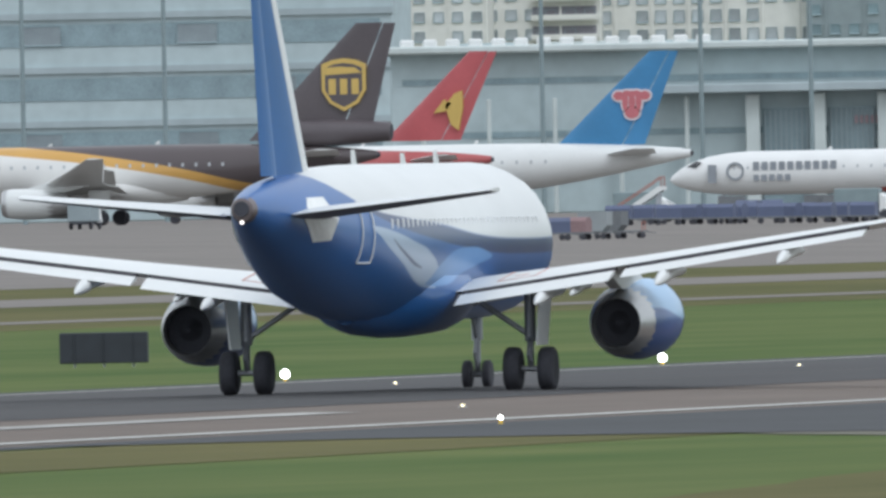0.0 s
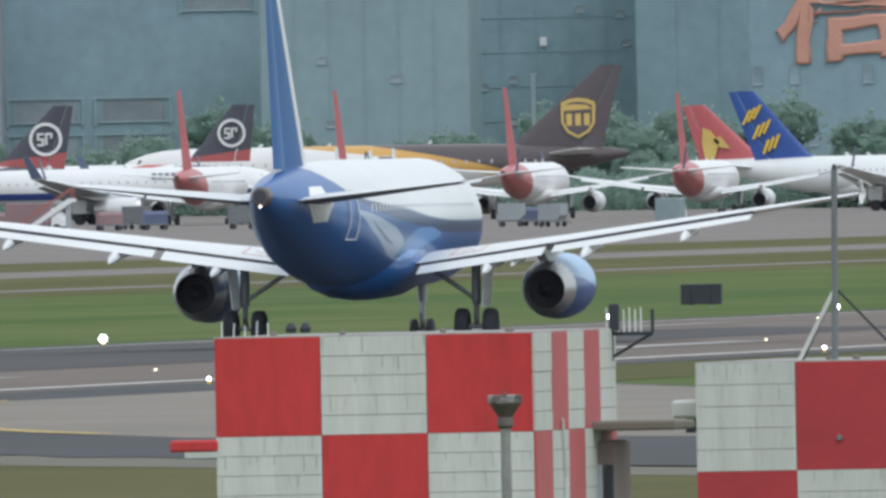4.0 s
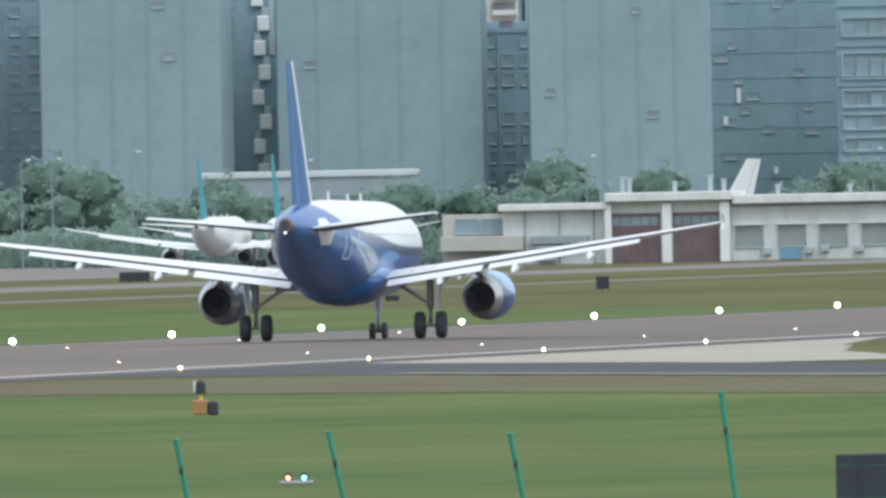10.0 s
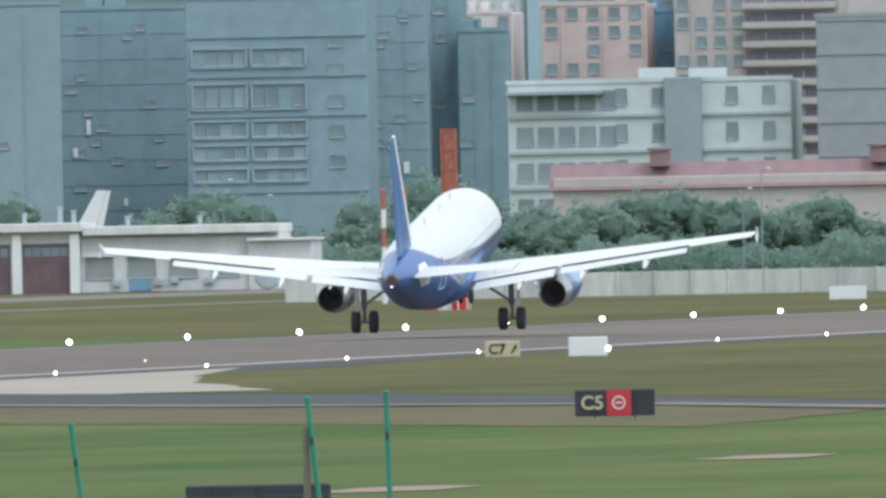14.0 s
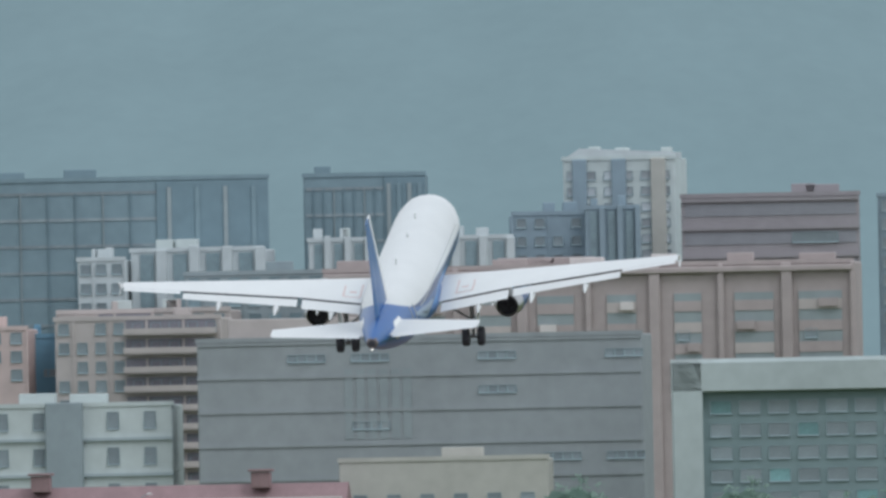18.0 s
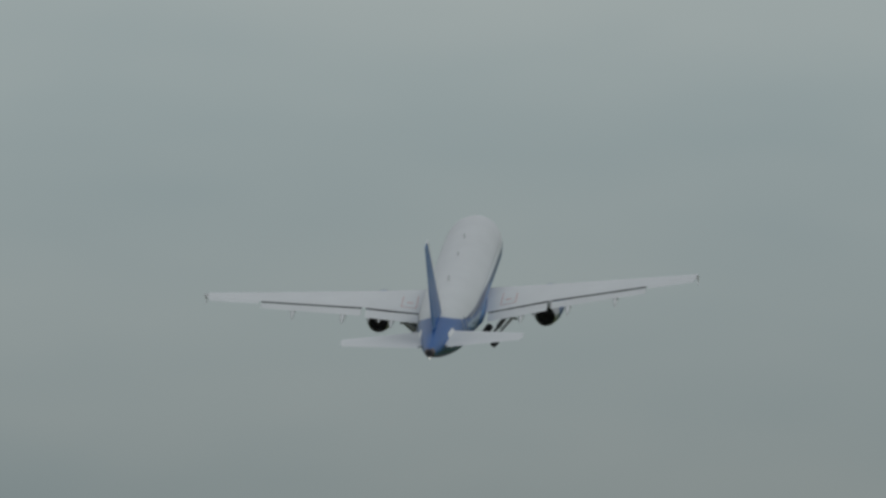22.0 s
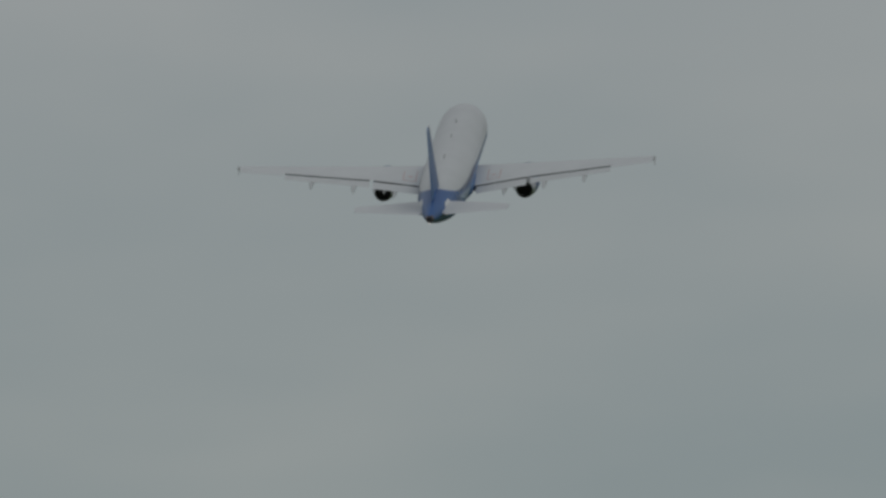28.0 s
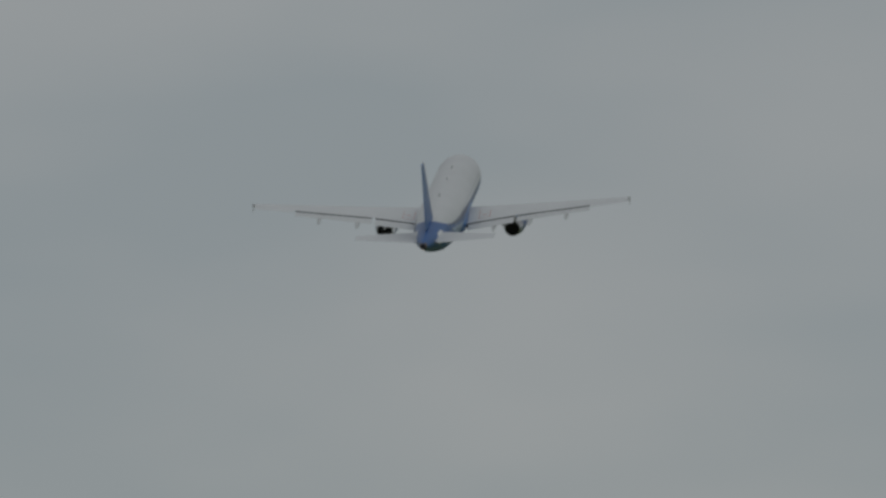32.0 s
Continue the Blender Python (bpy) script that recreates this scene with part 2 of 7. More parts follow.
# ---- airliners ----
def airfoil(c, t, n=9):
    """Closed section: (chordwise, thickness) points from the trailing edge over the top to the leading edge and back."""
    xs = [0.5 * (1 + math.cos(math.pi * i / (n - 1))) for i in range(n)]
    th = [5 * t * (0.2969 * math.sqrt(x) - 0.126 * x - 0.3516 * x * x + 0.2843 * x ** 3 - 0.1036 * x ** 4) for x in xs]
    up = [(x * c, y * c) for x, y in zip(xs, th)]
    lo = [(x * c, -y * c * 0.8) for x, y in zip(xs, th)][::-1][1:-1]
    return up + lo


def surface(stations, upright=False):
    """A wing, stabiliser or fin lofted through (span, leading edge y, chord, height, thickness ratio)."""
    rings = []
    for s, le, ch, z, t in stations:
        if upright:
            rings.append([(y, le - x, s) for x, y in airfoil(ch, t)])
        else:
            rings.append([(s, le - x, z + y) for x, y in airfoil(ch, t)])
    return Shape().loft(rings)


def lerp(a, b, u):
    return a + (b - a) * u


def airliner(name, label, m, k=1.0, body=None, fin=None, nacelle=None, stab=None, wingmat=None, logo=None, group="", detail=False, winglet=0.0, nose_len=17.71, tail_len=19.86, engines=1, fin_geo=None, tri=False, words=None, cabin=True):
    """A twin-jet on its wheels: y forward, x starboard, the origin on the ground between the main wheels. k scales all."""
    body, wingmat = body or WHITE, wingmat or WHITE
    fin, nacelle, stab = fin or body, nacelle or WHITE, stab or WHITE
    ac = thing(name, label, "airplane", group, m=m)
    gears = {}
    R, zc, N = 2.0 * k, 3.95 * k, 28 if detail else 18
    L = nose_len + tail_len
    prof = [(0.0, 0.03, -0.5), (0.006, 0.2, -0.48), (0.02, 0.42, -0.38), (0.045, 0.66, -0.22), (0.075, 0.84, -0.1), (0.11, 0.95, -0.03), (0.15, 1.0, 0.0), (0.3, 1.0, 0.0), (0.45, 1.0, 0.0), (0.6, 1.0, 0.0), (0.67, 0.975, 0.04), (0.74, 0.89, 0.17), (0.81, 0.74, 0.38), (0.87, 0.585, 0.58), (0.92, 0.435, 0.76), (0.96, 0.3, 0.87), (0.985, 0.205, 0.94), (1.0, 0.14, 0.97)]
    rings = []
    for u, r, dz in prof:
        y = (nose_len - u * L) * k
        rings.append([(R * r * math.cos(a), y, zc + dz * k + R * r * 1.04 * math.sin(a)) for a in [2 * math.pi * i / N for i in range(N)]])
    part("fuselage", Shape().loft(rings), body, ac, smooth=True)

    def skin(y, z, off=0.0):
        """Half width of the fuselage at a station and height."""
        u = (nose_len - y / k) / L
        r = R * float(np.interp(u, [q[0] for q in prof], [q[1] for q in prof]))
        h = (z - zc - k * float(np.interp(u, [q[0] for q in prof], [q[2] for q in prof]))) / (r * 1.04)
        return r * math.sqrt(max(0.0, 1 - h * h)) + off

    if detail:
        part("tail_ring", Shape().turn([(0.22, 0.36), (0.0, 0.32), (-0.1, 0.29), (-0.12, 0.17)], 18, (0, -tail_len + 0.05, zc + 0.95)), TAILMETAL, ac, "brownish bare metal tail cone", True)
        part("tail_light", Shape().turn([(0.06, 0.03), (0.0, 0.055), (-0.06, 0.03)], 10, (0.0, -tail_len - 0.1, zc + 0.62)), TAILLAMP, ac, "lit white tail light", True)
    part("exhaust", Shape().turn([(0.0, 0.2 * k), (-0.2 * k, 0.2 * k)], 14, (0, -tail_len * k + 0.02, zc + 0.97 * k)), DARK, ac, "dark exhaust of the tail cone")
    cz = zc + 0.62 * k
    part("cockpit_window", Shape().loft([[(x * k * 0.98, (nose_len - y) * k, cz + z * k) for x, y, z in ((-1.42, 2.75, 0.0), (-0.75, 1.75, 0.05), (0.75, 1.75, 0.05), (1.42, 2.75, 0.0))], [(x * k * 0.98, (nose_len - y) * k, cz + z * k) for x, y, z in ((-1.22, 3.2, 0.5), (-0.6, 2.6, 0.58), (0.6, 2.6, 0.58), (1.22, 3.2, 0.5))]]), GLASS, ac)
    key = ("cabin", round(k, 2), detail)
    if key not in WINMESH:
        sh_ = Shape().box((0, 0, 0), (0.05, 0.2 * k, 0.27 * k), bevel=0.02)
        WINMESH[key] = bpy.data.meshes.new("cabin_window")
        sh_.bm.to_mesh(WINMESH[key])
        sh_.bm.free()
        WINMESH[key].materials.append(PANEJ if detail else PANEG)
    for sx in (-1, 1):
        for i in range(34 if detail else 26 if cabin else 0):
            y = (nose_len - 6.5 - i * (L - 17) / (34 if detail else 26)) * k
            z = zc + 0.5 * k
            wn_ = new("cabin_window", WINMESH[key])
            wn_.parent = ac
            wn_.location = (sx * skin(y, z, -0.014), y, z)
    for y, h in ((0.62, 0.35), (0.45, 0.3), (0.2, 0.4)):
        part("antenna", Shape().plate([(0, lerp(-tail_len * 0.5, nose_len, y) * k + 0.25, zc + R * 1.03), (0, lerp(-tail_len * 0.5, nose_len, y) * k - 0.25, zc + R * 1.03), (0, lerp(-tail_len * 0.5, nose_len, y) * k - 0.3, zc + R * 1.03 + h), (0, lerp(-tail_len * 0.5, nose_len, y) * k - 0.05, zc + R * 1.03 + h)], 0.06), WHITE, ac)
    if words:
        for sx in (-1, 1):
            for i, (y, w, h, z) in enumerate(words):
                if w == 1.5:
                    part("fuselage_emblem", Shape().loft([[(sx * (R + dx), (nose_len - y) * k + r * k * math.cos(2 * math.pi * j / 20), zc + z * k + r * k * math.sin(2 * math.pi * j / 20)) for j in range(20)] for dx, r in ((-0.25, 0.85), (0.05, 0.85), (0.05, 0.66), (-0.25, 0.66))], cap=False), LETTER, ac, "dark ring emblem on the fuselage")
                    continue
                part("lettering_bar", Shape().box((sx * (R - 0.05), (nose_len - y) * k, zc + z * k), (0.14, w * k, h * k)), LETTER, ac, "dark bar of fuselage lettering")
    # belly fairing
    bf = []
    for y, w, d in ((6.5, 0.6, 0.1), (5, 1.5, 0.35), (2, 1.95, 0.42), (-1.5, 1.95, 0.42), (-4, 1.4, 0.3), (-6, 0.5, 0.05)):
        bf.append([(w * k * math.cos(a), y * k, zc - R * 0.62 + (R * 0.42 + d * k) * min(0.3, math.sin(a))) for a in [2 * math.pi * i / 16 for i in range(16)]])
    part("belly_fairing", Shape().loft(bf), body, ac, smooth=True)
    # fin and rudder
    if fin_geo:
        zb, zt, yb, cb, yt, ct = fin_geo
        part("fin", surface([(zb, yb, cb * 0.74, 0, 0.1), (zt, yt, ct * 0.68, 0, 0.1)], True), fin, ac, smooth=True)
        part("rudder", surface([(zb, yb - cb * 0.75, cb * 0.25, 0, 0.16), (zt - 0.05, yt - ct * 0.7, ct * 0.3, 0, 0.14)], True), fin, ac)
        ac["fin_geo"] = list(fin_geo)
        if tri:
            part("tail_engine", Shape().turn([(yb - 3, 0.9), (yb - 4, 1.35), (yb - 9, 1.4), (yb - cb - 2.2, 1.0), (yb - cb - 2.3, 0.8)], 18, (0, 0, zb + 0.7)), BROWN, ac, "brown engine pod under the fin", True)
            part("tail_exhaust", Shape().turn([(yb - cb - 2.32, 0.75), (yb - cb - 2.36, 0.75)], 16, (0, 0, zb + 0.7)), DARK, ac)
    else:
        part("fin", surface([(5.4 * k, -9.9 * k, 5.6 * k, 0, 0.085), (6.0 * k, -11.3 * k, 4.35 * k, 0, 0.1), (11.93 * k, -16.4 * k, 1.5 * k, 0, 0.1)], True), fin, ac, smooth=True)
        part("rudder", surface([(5.75 * k, -15.55 * k, 1.75 * k, 0, 0.17), (11.88 * k, -17.82 * k, 0.74 * k, 0, 0.15)], True), fin, ac)
    for sx in (-1, 1):
        zs, tz = (4.78, 0.52) if detail else (4.95 * k, 0.42 * k)
        part("stabiliser", surface([(sx * 0.55 * k, -13.4 * k, 3.9 * k, zs - 0.05, 0.09), (sx * 6.22 * k, -16.9 * k, 1.5 * k, zs + tz, 0.09)]), stab, ac, smooth=True)
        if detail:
            # extra lower skin, coloured as if in shade
            part("stabiliser_underside", surface([(sx * 0.9, -13.75, 3.98, zs - 0.055, 0.088), (sx * 6.17, -16.95, 1.6, zs + tz - 0.025, 0.088)]), UNDER, ac, "lower skin of the stabiliser with shade in its grey", True)
        part("elevator", surface([(sx * 1.0 * k, -16.85 * k, 1.0 * k, zs - 0.02, 0.12), (sx * 6.12 * k, -18.15 * k, 0.5 * k, zs + tz - 0.02, 0.12)]), stab, ac)
        wz = (lambda x: 2.62 + (x - 1.9) * 0.14) if detail else (lambda x: (2.62 + (x - 1.9) * 0.128 + 0.0022 * (x - 1.9) ** 2) * k)
        le = lambda x: (5.7 - (x - 1.9) * 0.5) * k
        te = lambda x: ((-0.75 - max(0, x - 6.4) * 0.22) if x > 6.4 else lerp(-0.55, -0.75, (x - 1.9) / 4.5)) * k
        st = []
        for x, t in ((1.0, 0.13), (1.9, 0.125), (6.4, 0.115), (12, 0.11), (16.85 if detail else 16.7, 0.1)):
            st.append((sx * x * k, le(x), le(x) - te(x), wz(x), t))
        root = Vector((sx * 1.9 * k, 0, wz(1.9)))
        wing = part("wing", surface(st), wingmat, ac, smooth=True, origin=root)
        gears["wing", sx] = wing

        def on_wing(name_, shape, material, label_="", smooth_=False):
            """A piece of the wing, which bends up and down with it."""
            ob = part(name_, shape, material, wing, label_, smooth_)
            ob.location = -root
            return ob

        # flaps, drooped behind the wing
        for a, b in ((2.1, 6.25), (6.55, 13.25 if detail else 12.9)):
            rings = []
            for x in (a, b):
                ch = (1.2 if x < 6.4 else 1.0 - (x - 6.4) * 0.03) * k
                ca, sa = math.cos(radians(12)), math.sin(radians(12))
                rings.append([(sx * x * k, te(x) - 0.05 * k - (p * ca - q * sa), wz(x) - (0.125 if detail else 0.07) * k - p * sa + q * ca) for p, q in airfoil(ch, 0.12)])
            on_wing("flap", Shape().loft(rings), wingmat)
            if detail:
                # solid dark strip stands in for the gap's shade
                on_wing("flap_cove", Shape().loft([[(sx * x, te(x) + dy, wz(x) + dz) for dy, dz in ((0.25, -0.03), (0.0, -0.02), (-0.02, -0.09), (0.25, -0.11))] for x in (a, b)]), COVE, "dark strip put in for the shaded flap gap")
        if detail:
            on_wing("aileron", surface([(sx * x, te(x) - 0.03, 0.62, wz(x) - 0.02, 0.12) for x in (13.4, 16.7)]), wingmat)
            for x, f in ((4.45, 1.0), (5.3, 0.7), (7.75, 1.0), (11.1, 0.9)):
                pod = Shape().turn([(y * f, r * f) for y, r in ((2.4, 0.03), (1.6, 0.14), (0.4, 0.2), (-0.7, 0.2), (-1.5, 0.13), (-2.05, 0.02))], 10, (sx * x, te(x) - 0.1, wz(x) - 0.34))
                for v in pod.bm.verts:
                    v.co.z += min(0.0, v.co.y - te(x)) * 0.16
                on_wing("flap_fairing", pod, WHITE, "white pointed flap track fairing", True)
            # tip fence
            on_wing("wingtip_fence", Shape().plate([(sx * 16.9, le(16.85) - 0.3, wz(16.85)), (sx * 16.95, te(16.85) - 0.35, wz(16.85) + 0.42), (sx * 16.95, te(16.85) - 0.6, wz(16.85) + 0.4), (sx * 16.9, te(16.85) - 0.2, wz(16.85)), (sx * 16.95, te(16.85) - 0.5, wz(16.85) - 0.32), (sx * 16.95, te(16.85) - 0.25, wz(16.85) - 0.34)], 0.06), WHITE)
            # walkway outline on the wing root
            for xa, xb, ya, yb in ((2.9, 2.95, 2.6, 0.2), (3.9, 3.95, 2.1, 0.2), (2.9, 3.95, 0.24, 0.2), (3.2, 3.6, 1.2, 1.05)):
                on_wing("walkway_marking", Shape().plate([(sx * xa, ya, wz(xa) + 0.097 * ya + 0.105), (sx * xb, ya, wz(xb) + 0.097 * ya + 0.105), (sx * xb, yb, wz(xb) + 0.097 * yb + 0.105), (sx * xa, yb, wz(xa) + 0.097 * yb + 0.105)], 0.012), MARKRED, "faded red walkway outline")
            hexa = [(-16.35, 4.62), (-15.75, 5.18), (-14.4, 5.2), (-13.7, 4.62), (-14.25, 4.06), (-15.4, 4.02)]
            rp = Shape()
            rings = []
            for f, off in ((1.0, -0.04), (1.0, 0.035), (0.66, 0.045), (0.33, 0.05)):
                rings.append([(sx * skin(y_, z_, off), y_, z_) for y_, z_ in [(lerp(-15.0, y, f), lerp(4.62, z, f)) for y, z in hexa]])
            part("root_plate", rp.loft(rings), ROOTP, ac, "white hexagonal plate round the stabiliser root")
            zz = [lerp(3.45, 5.05, i / 7) for i in range(8)]
            dr = [(-11.75, z) for z in zz] + [(-10.75, z) for z in zz[::-1]]
            s = Shape()
            for p, q in zip(dr, dr[1:] + dr[:1]):
                s.tube((sx * skin(*p, 0.03), *p), (sx * skin(*q, 0.03), *q), 0.022, n=5)
            part("door_outline", s, WHITE, ac, "thin white outline of the rear door")
        elif winglet:
            on_wing("winglet", Shape().plate([(sx * 16.6 * k, le(16.7), wz(16.7)), (sx * (16.8 + 0.3) * k, le(16.7) - 1.5 * k, wz(16.7) + winglet), (sx * (16.8 + 0.3) * k, le(16.7) - 2.1 * k, wz(16.7) + winglet), (sx * 16.6 * k, te(16.7), wz(16.7))], 0.08), WINGLETM)
        # engines
        for e in range(engines):
            ex, ez, ey = sx * (5.75 + 4.6 * e) * k, (1.72 + 0.6 * e) * k + (0.09 if detail else 0.0), (4.85 - 2.4 * e) * k - (0.15 if detail else 0.0)
            er = (1.045 if detail else 1.13) * k

            def nodded(shape):
                """The engine's axis points slightly up at its front."""
                for v in shape.bm.verts:
                    v.co.z += (v.co.y - ey) * 0.03
                return shape

            nac = part("nacelle", nodded(Shape().turn([(-1.95 * k, 0.84 * er), (-1.2 * k, 0.95 * er), (0.2 * k, 1.03 * er), (1.4 * k, 1.0 * er), (2.0 * k, 0.9 * er), (2.15 * k, 0.8 * er), (2.05 * k, 0.72 * er)], 26 if detail else 16, (ex, ey, ez))), nacelle, ac, smooth=True)
            gears["nacelle", sx] = nac
            part("nozzle_ring", nodded(Shape().loft([[(ex + r * math.cos(a), ey + y, ez + r * math.sin(a)) for a in [2 * math.pi * i / 24 for i in range(24)]] for y, r in ((-1.2 * k, 0.93 * er), (-1.94 * k, 0.845 * er), (-2.45 * k, 0.75 * er), (-2.85 * k, 0.645 * er), (-2.86 * k, 0.625 * er), (-1.8 * k, 0.6 * er))], cap=False)), METAL, nac, "grey metal nozzle ring", True)
            part("exhaust_core", nodded(Shape().turn([(-2.62 * k, 0.05 * er), (-2.3 * k, 0.3 * er), (-2.28 * k, 0.615 * er), (-2.2 * k, 0.615 * er)], 22, (ex, ey, ez))), DARK, nac, "dark exhaust opening")
            part("inlet_lip", nodded(Shape().loft([[(ex + r * math.cos(a), ey + y, ez + r * math.sin(a)) for a in [2 * math.pi * i / 24 for i in range(24)]] for y, r in ((1.75 * k, 0.955 * er), (2.0 * k, 0.915 * er), (2.17 * k, 0.82 * er), (2.16 * k, 0.78 * er), (1.98 * k, 0.71 * er))], cap=False)), METAL, nac, "bare metal intake lip", True)
            part("inlet", nodded(Shape().turn([(1.95 * k, 0.7 * er), (2.0 * k, 0.7 * er)], 20, (ex, ey, ez))), DARK, nac, "dark fan inlet")
            pz = wz(5.75 + 4.6 * e)
            part("pylon", Shape().loft([[(ex + s * 0.16 * k, y, z) for y, z in ((ey + 1.2 * k, ez + 0.85 * er), (ey - 2.7 * k, ez + 0.78 * er), (ey - 4.6 * k, pz - 0.1), (ey - 1.1 * k, pz + 0.1 * k))] for s in (-1, 1)]), WHITE, nac, "white engine pylon")
    # landing gear
    wr = 0.58 * k
    for sx, gx, gy, r, top, hw in ((-1, 3.8, 0.0, wr, 2.7, 0.46), (1, 3.8, 0.0, wr, 2.7, 0.46), (0, 0.0, 12.64 if detail else nose_len - 5.07, wr * 0.66, 2.2, 0.27)):
        x, y = sx * gx * k, gy * k
        hinge = (x, y, top * k)
        s = Shape().tube((x, y, top * k), (x, y, 1.3 * k), 0.15 * k, n=12).tube((x, y, 1.35 * k), (x, y, r), 0.09 * k, n=10).tube((x - hw * k - 0.1, y, r), (x + hw * k + 0.1, y, r), 0.08 * k, n=10)
        s.tube((x, y - 0.12 * k, 1.4 * k), (x, y - 0.42 * k, 0.95 * k), 0.04 * k).tube((x, y - 0.42 * k, 0.95 * k), (x, y - 0.1 * k, r + 0.08), 0.04 * k)
        if sx:
            inner = (x - sx * 1.35 * k, y + 0.1, 2.35 * k)
            gears["brace", sx] = part("side_brace", Shape().tube(inner, (x, y, 1.45 * k), 0.075 * k), STEEL, ac, "grey folding side brace", origin=inner)
            s.tube((x, y - 0.1, 1.9 * k), (x, y + 0.7 * k, 2.6 * k), 0.05 * k)
        else:
            s.tube((x, y, 1.2 * k), (x, y - 0.9 * k, 2.2 * k), 0.05 * k)
        leg = part("main_gear" if sx else "nose_gear", s, STEEL, ac, "grey steel landing gear leg", origin=hinge)
        gears[sx] = leg
        for w in (-1, 1):
            wx = w * hw * k
            c = (wx, 0, r - top * k)
            tw = (0.21 if sx else 0.11) * k
            part("tyre", Shape().turn([(-tw, r * 0.62), (-tw, r * 0.86), (-tw * 0.75, r * 0.97), (-tw * 0.3, r), (tw * 0.3, r), (tw * 0.75, r * 0.97), (tw, r * 0.86), (tw, r * 0.62)], 24 if detail else 14, c, "X"), RUBBER, leg, "black rubber tyre", True)
            part("rim", Shape().turn([(-tw * 0.8, r * 0.2), (-tw * 0.85, r * 0.6), (tw * 0.85, r * 0.6), (tw * 0.8, r * 0.2)], 16, c, "X"), GREYP, leg, "grey wheel rim")
        if sx:
            part("gear_door", Shape().plate([(sx * 0.3, 0.75 * k, -1.5 * k), (sx * 0.3, -0.75 * k, -1.5 * k), (sx * 0.42, -0.85 * k, -0.05), (sx * 0.42, 0.85 * k, -0.05)], 0.05), WHITE, leg, "white leg fairing door")
    if logo:
        logo(ac, k)
    return ac, gears


NAVY, PALEBLUE, MIDBLUE = (0.018, 0.045, 0.14), (0.42, 0.52, 0.66), (0.13, 0.3, 0.6)
BODY_BLUE = livery("blue_and_white_fuselage", (0.032, 0.128, 0.37), (0.72, 0.73, 0.72), [(-19.9, 9.0), (-16.0, 8.0), (-13.8, 5.9), (-11.8, 5.15), (-10.0, 4.8), (-7.0, 4.6), (-3.0, 4.45), (3.3, 4.1), (9.0, 4.0), (18, 4.1)], (
    (NAVY, [(-11.2, 4.9), (-9.0, 4.72), (-6.0, 4.56), (-3.0, 4.42), (3.3, 4.08), (9.0, 3.98), (18, 4.08)], [(-11.2, 4.88), (-9.0, 4.5), (-6.0, 4.2), (-3.0, 4.0), (3.3, 3.68), (9.0, 3.6), (18, 3.7)]),
    (PALEBLUE, [(-10.8, 4.42), (-9.0, 4.3), (-6.5, 4.0), (-4.5, 3.75), (-2.4, 3.2)], [(-10.8, 4.38), (-9.0, 3.8), (-7.0, 3.3), (-5.0, 2.9), (-2.4, 2.75)]),
    (MIDBLUE, [(-3.6, 2.9), (-2.0, 3.5), (1.5, 3.8), (4.5, 3.6)], [(-3.6, 2.85), (-2.0, 2.8), (1.5, 3.2), (4.5, 3.5)]),
    (NAVY, [(-8.8, 4.08), (-7.0, 3.62), (-5.0, 3.3)], [(-8.8, 4.05), (-7.0, 3.52), (-5.0, 3.27)])))
FIN_BLUE = livery("blue_fin_with_white_edge", (0.032, 0.135, 0.38), (0.8, 0.8, 0.79), [(-22, 17.4), (-17.3, 11.93), (-12.75, 6.0), (-8, 0.1)])
NAC_BLUE = livery("blue_and_pale_nacelle", (0.028, 0.09, 0.3), (0.3, 0.48, 0.7), [(1.5, 2.0), (3.5, 2.1), (5.0, 1.9), (7.5, 1.6)])
jet, jet_gear = airliner("airliner", "blue and white twin-engine jet airliner taking off", pose(RWX, 1000, 0), body=BODY_BLUE, fin=FIN_BLUE, nacelle=NAC_BLUE, detail=True)

# ---- ground ----
GRASS = mat("mown_grass", (0.058, 0.124, 0.03), 0.95, var=0.22, scale=0.02, fine=5, tint=(0.118, 0.132, 0.048), spec=0.05, stretch=(1.6, 0.35, 1))
DRYGRASS = mat("dry_grass", (0.085, 0.098, 0.035), 0.95, var=0.2, scale=0.02, fine=6, tint=(0.125, 0.112, 0.05), spec=0.05, stretch=(1.6, 0.35, 1))
APRON = mat("apron_concrete", (0.205, 0.187, 0.173), 0.9, var=0.18, scale=0.04, fine=8, spec=0.1)
ASPHALT = mat("asphalt", (0.066, 0.068, 0.072), 0.9, var=0.25, scale=0.05, fine=14, spec=0.2)
RUNWAY = mat("runway_surface", (0.155, 0.128, 0.11), 0.9, var=0.25, scale=0.03, fine=14, stretch=(1, 0.15, 1), spec=0.2)
CONCRETE = mat("concrete", (0.215, 0.192, 0.163), 0.9, var=0.2, scale=0.05, fine=10, spec=0.2)
EDGEDIRT = mat("worn_edge_gravel", (0.125, 0.118, 0.085), 0.95, var=0.18, scale=0.2)
DIRT = mat("bare_earth", (0.27, 0.21, 0.15), 0.95, var=0.2, scale=0.3)
WORNLINE = mat("worn_white_marking", (0.36, 0.35, 0.33), 0.8, var=0.4, scale=0.15, fine=8)
LINE = mat("white_marking", (0.46, 0.455, 0.43), 0.7, var=0.25, scale=0.3)
PALECONC = mat("pale_sandy_concrete", (0.36, 0.325, 0.27), 0.9, var=0.18, scale=0.05, fine=10, spec=0.2)
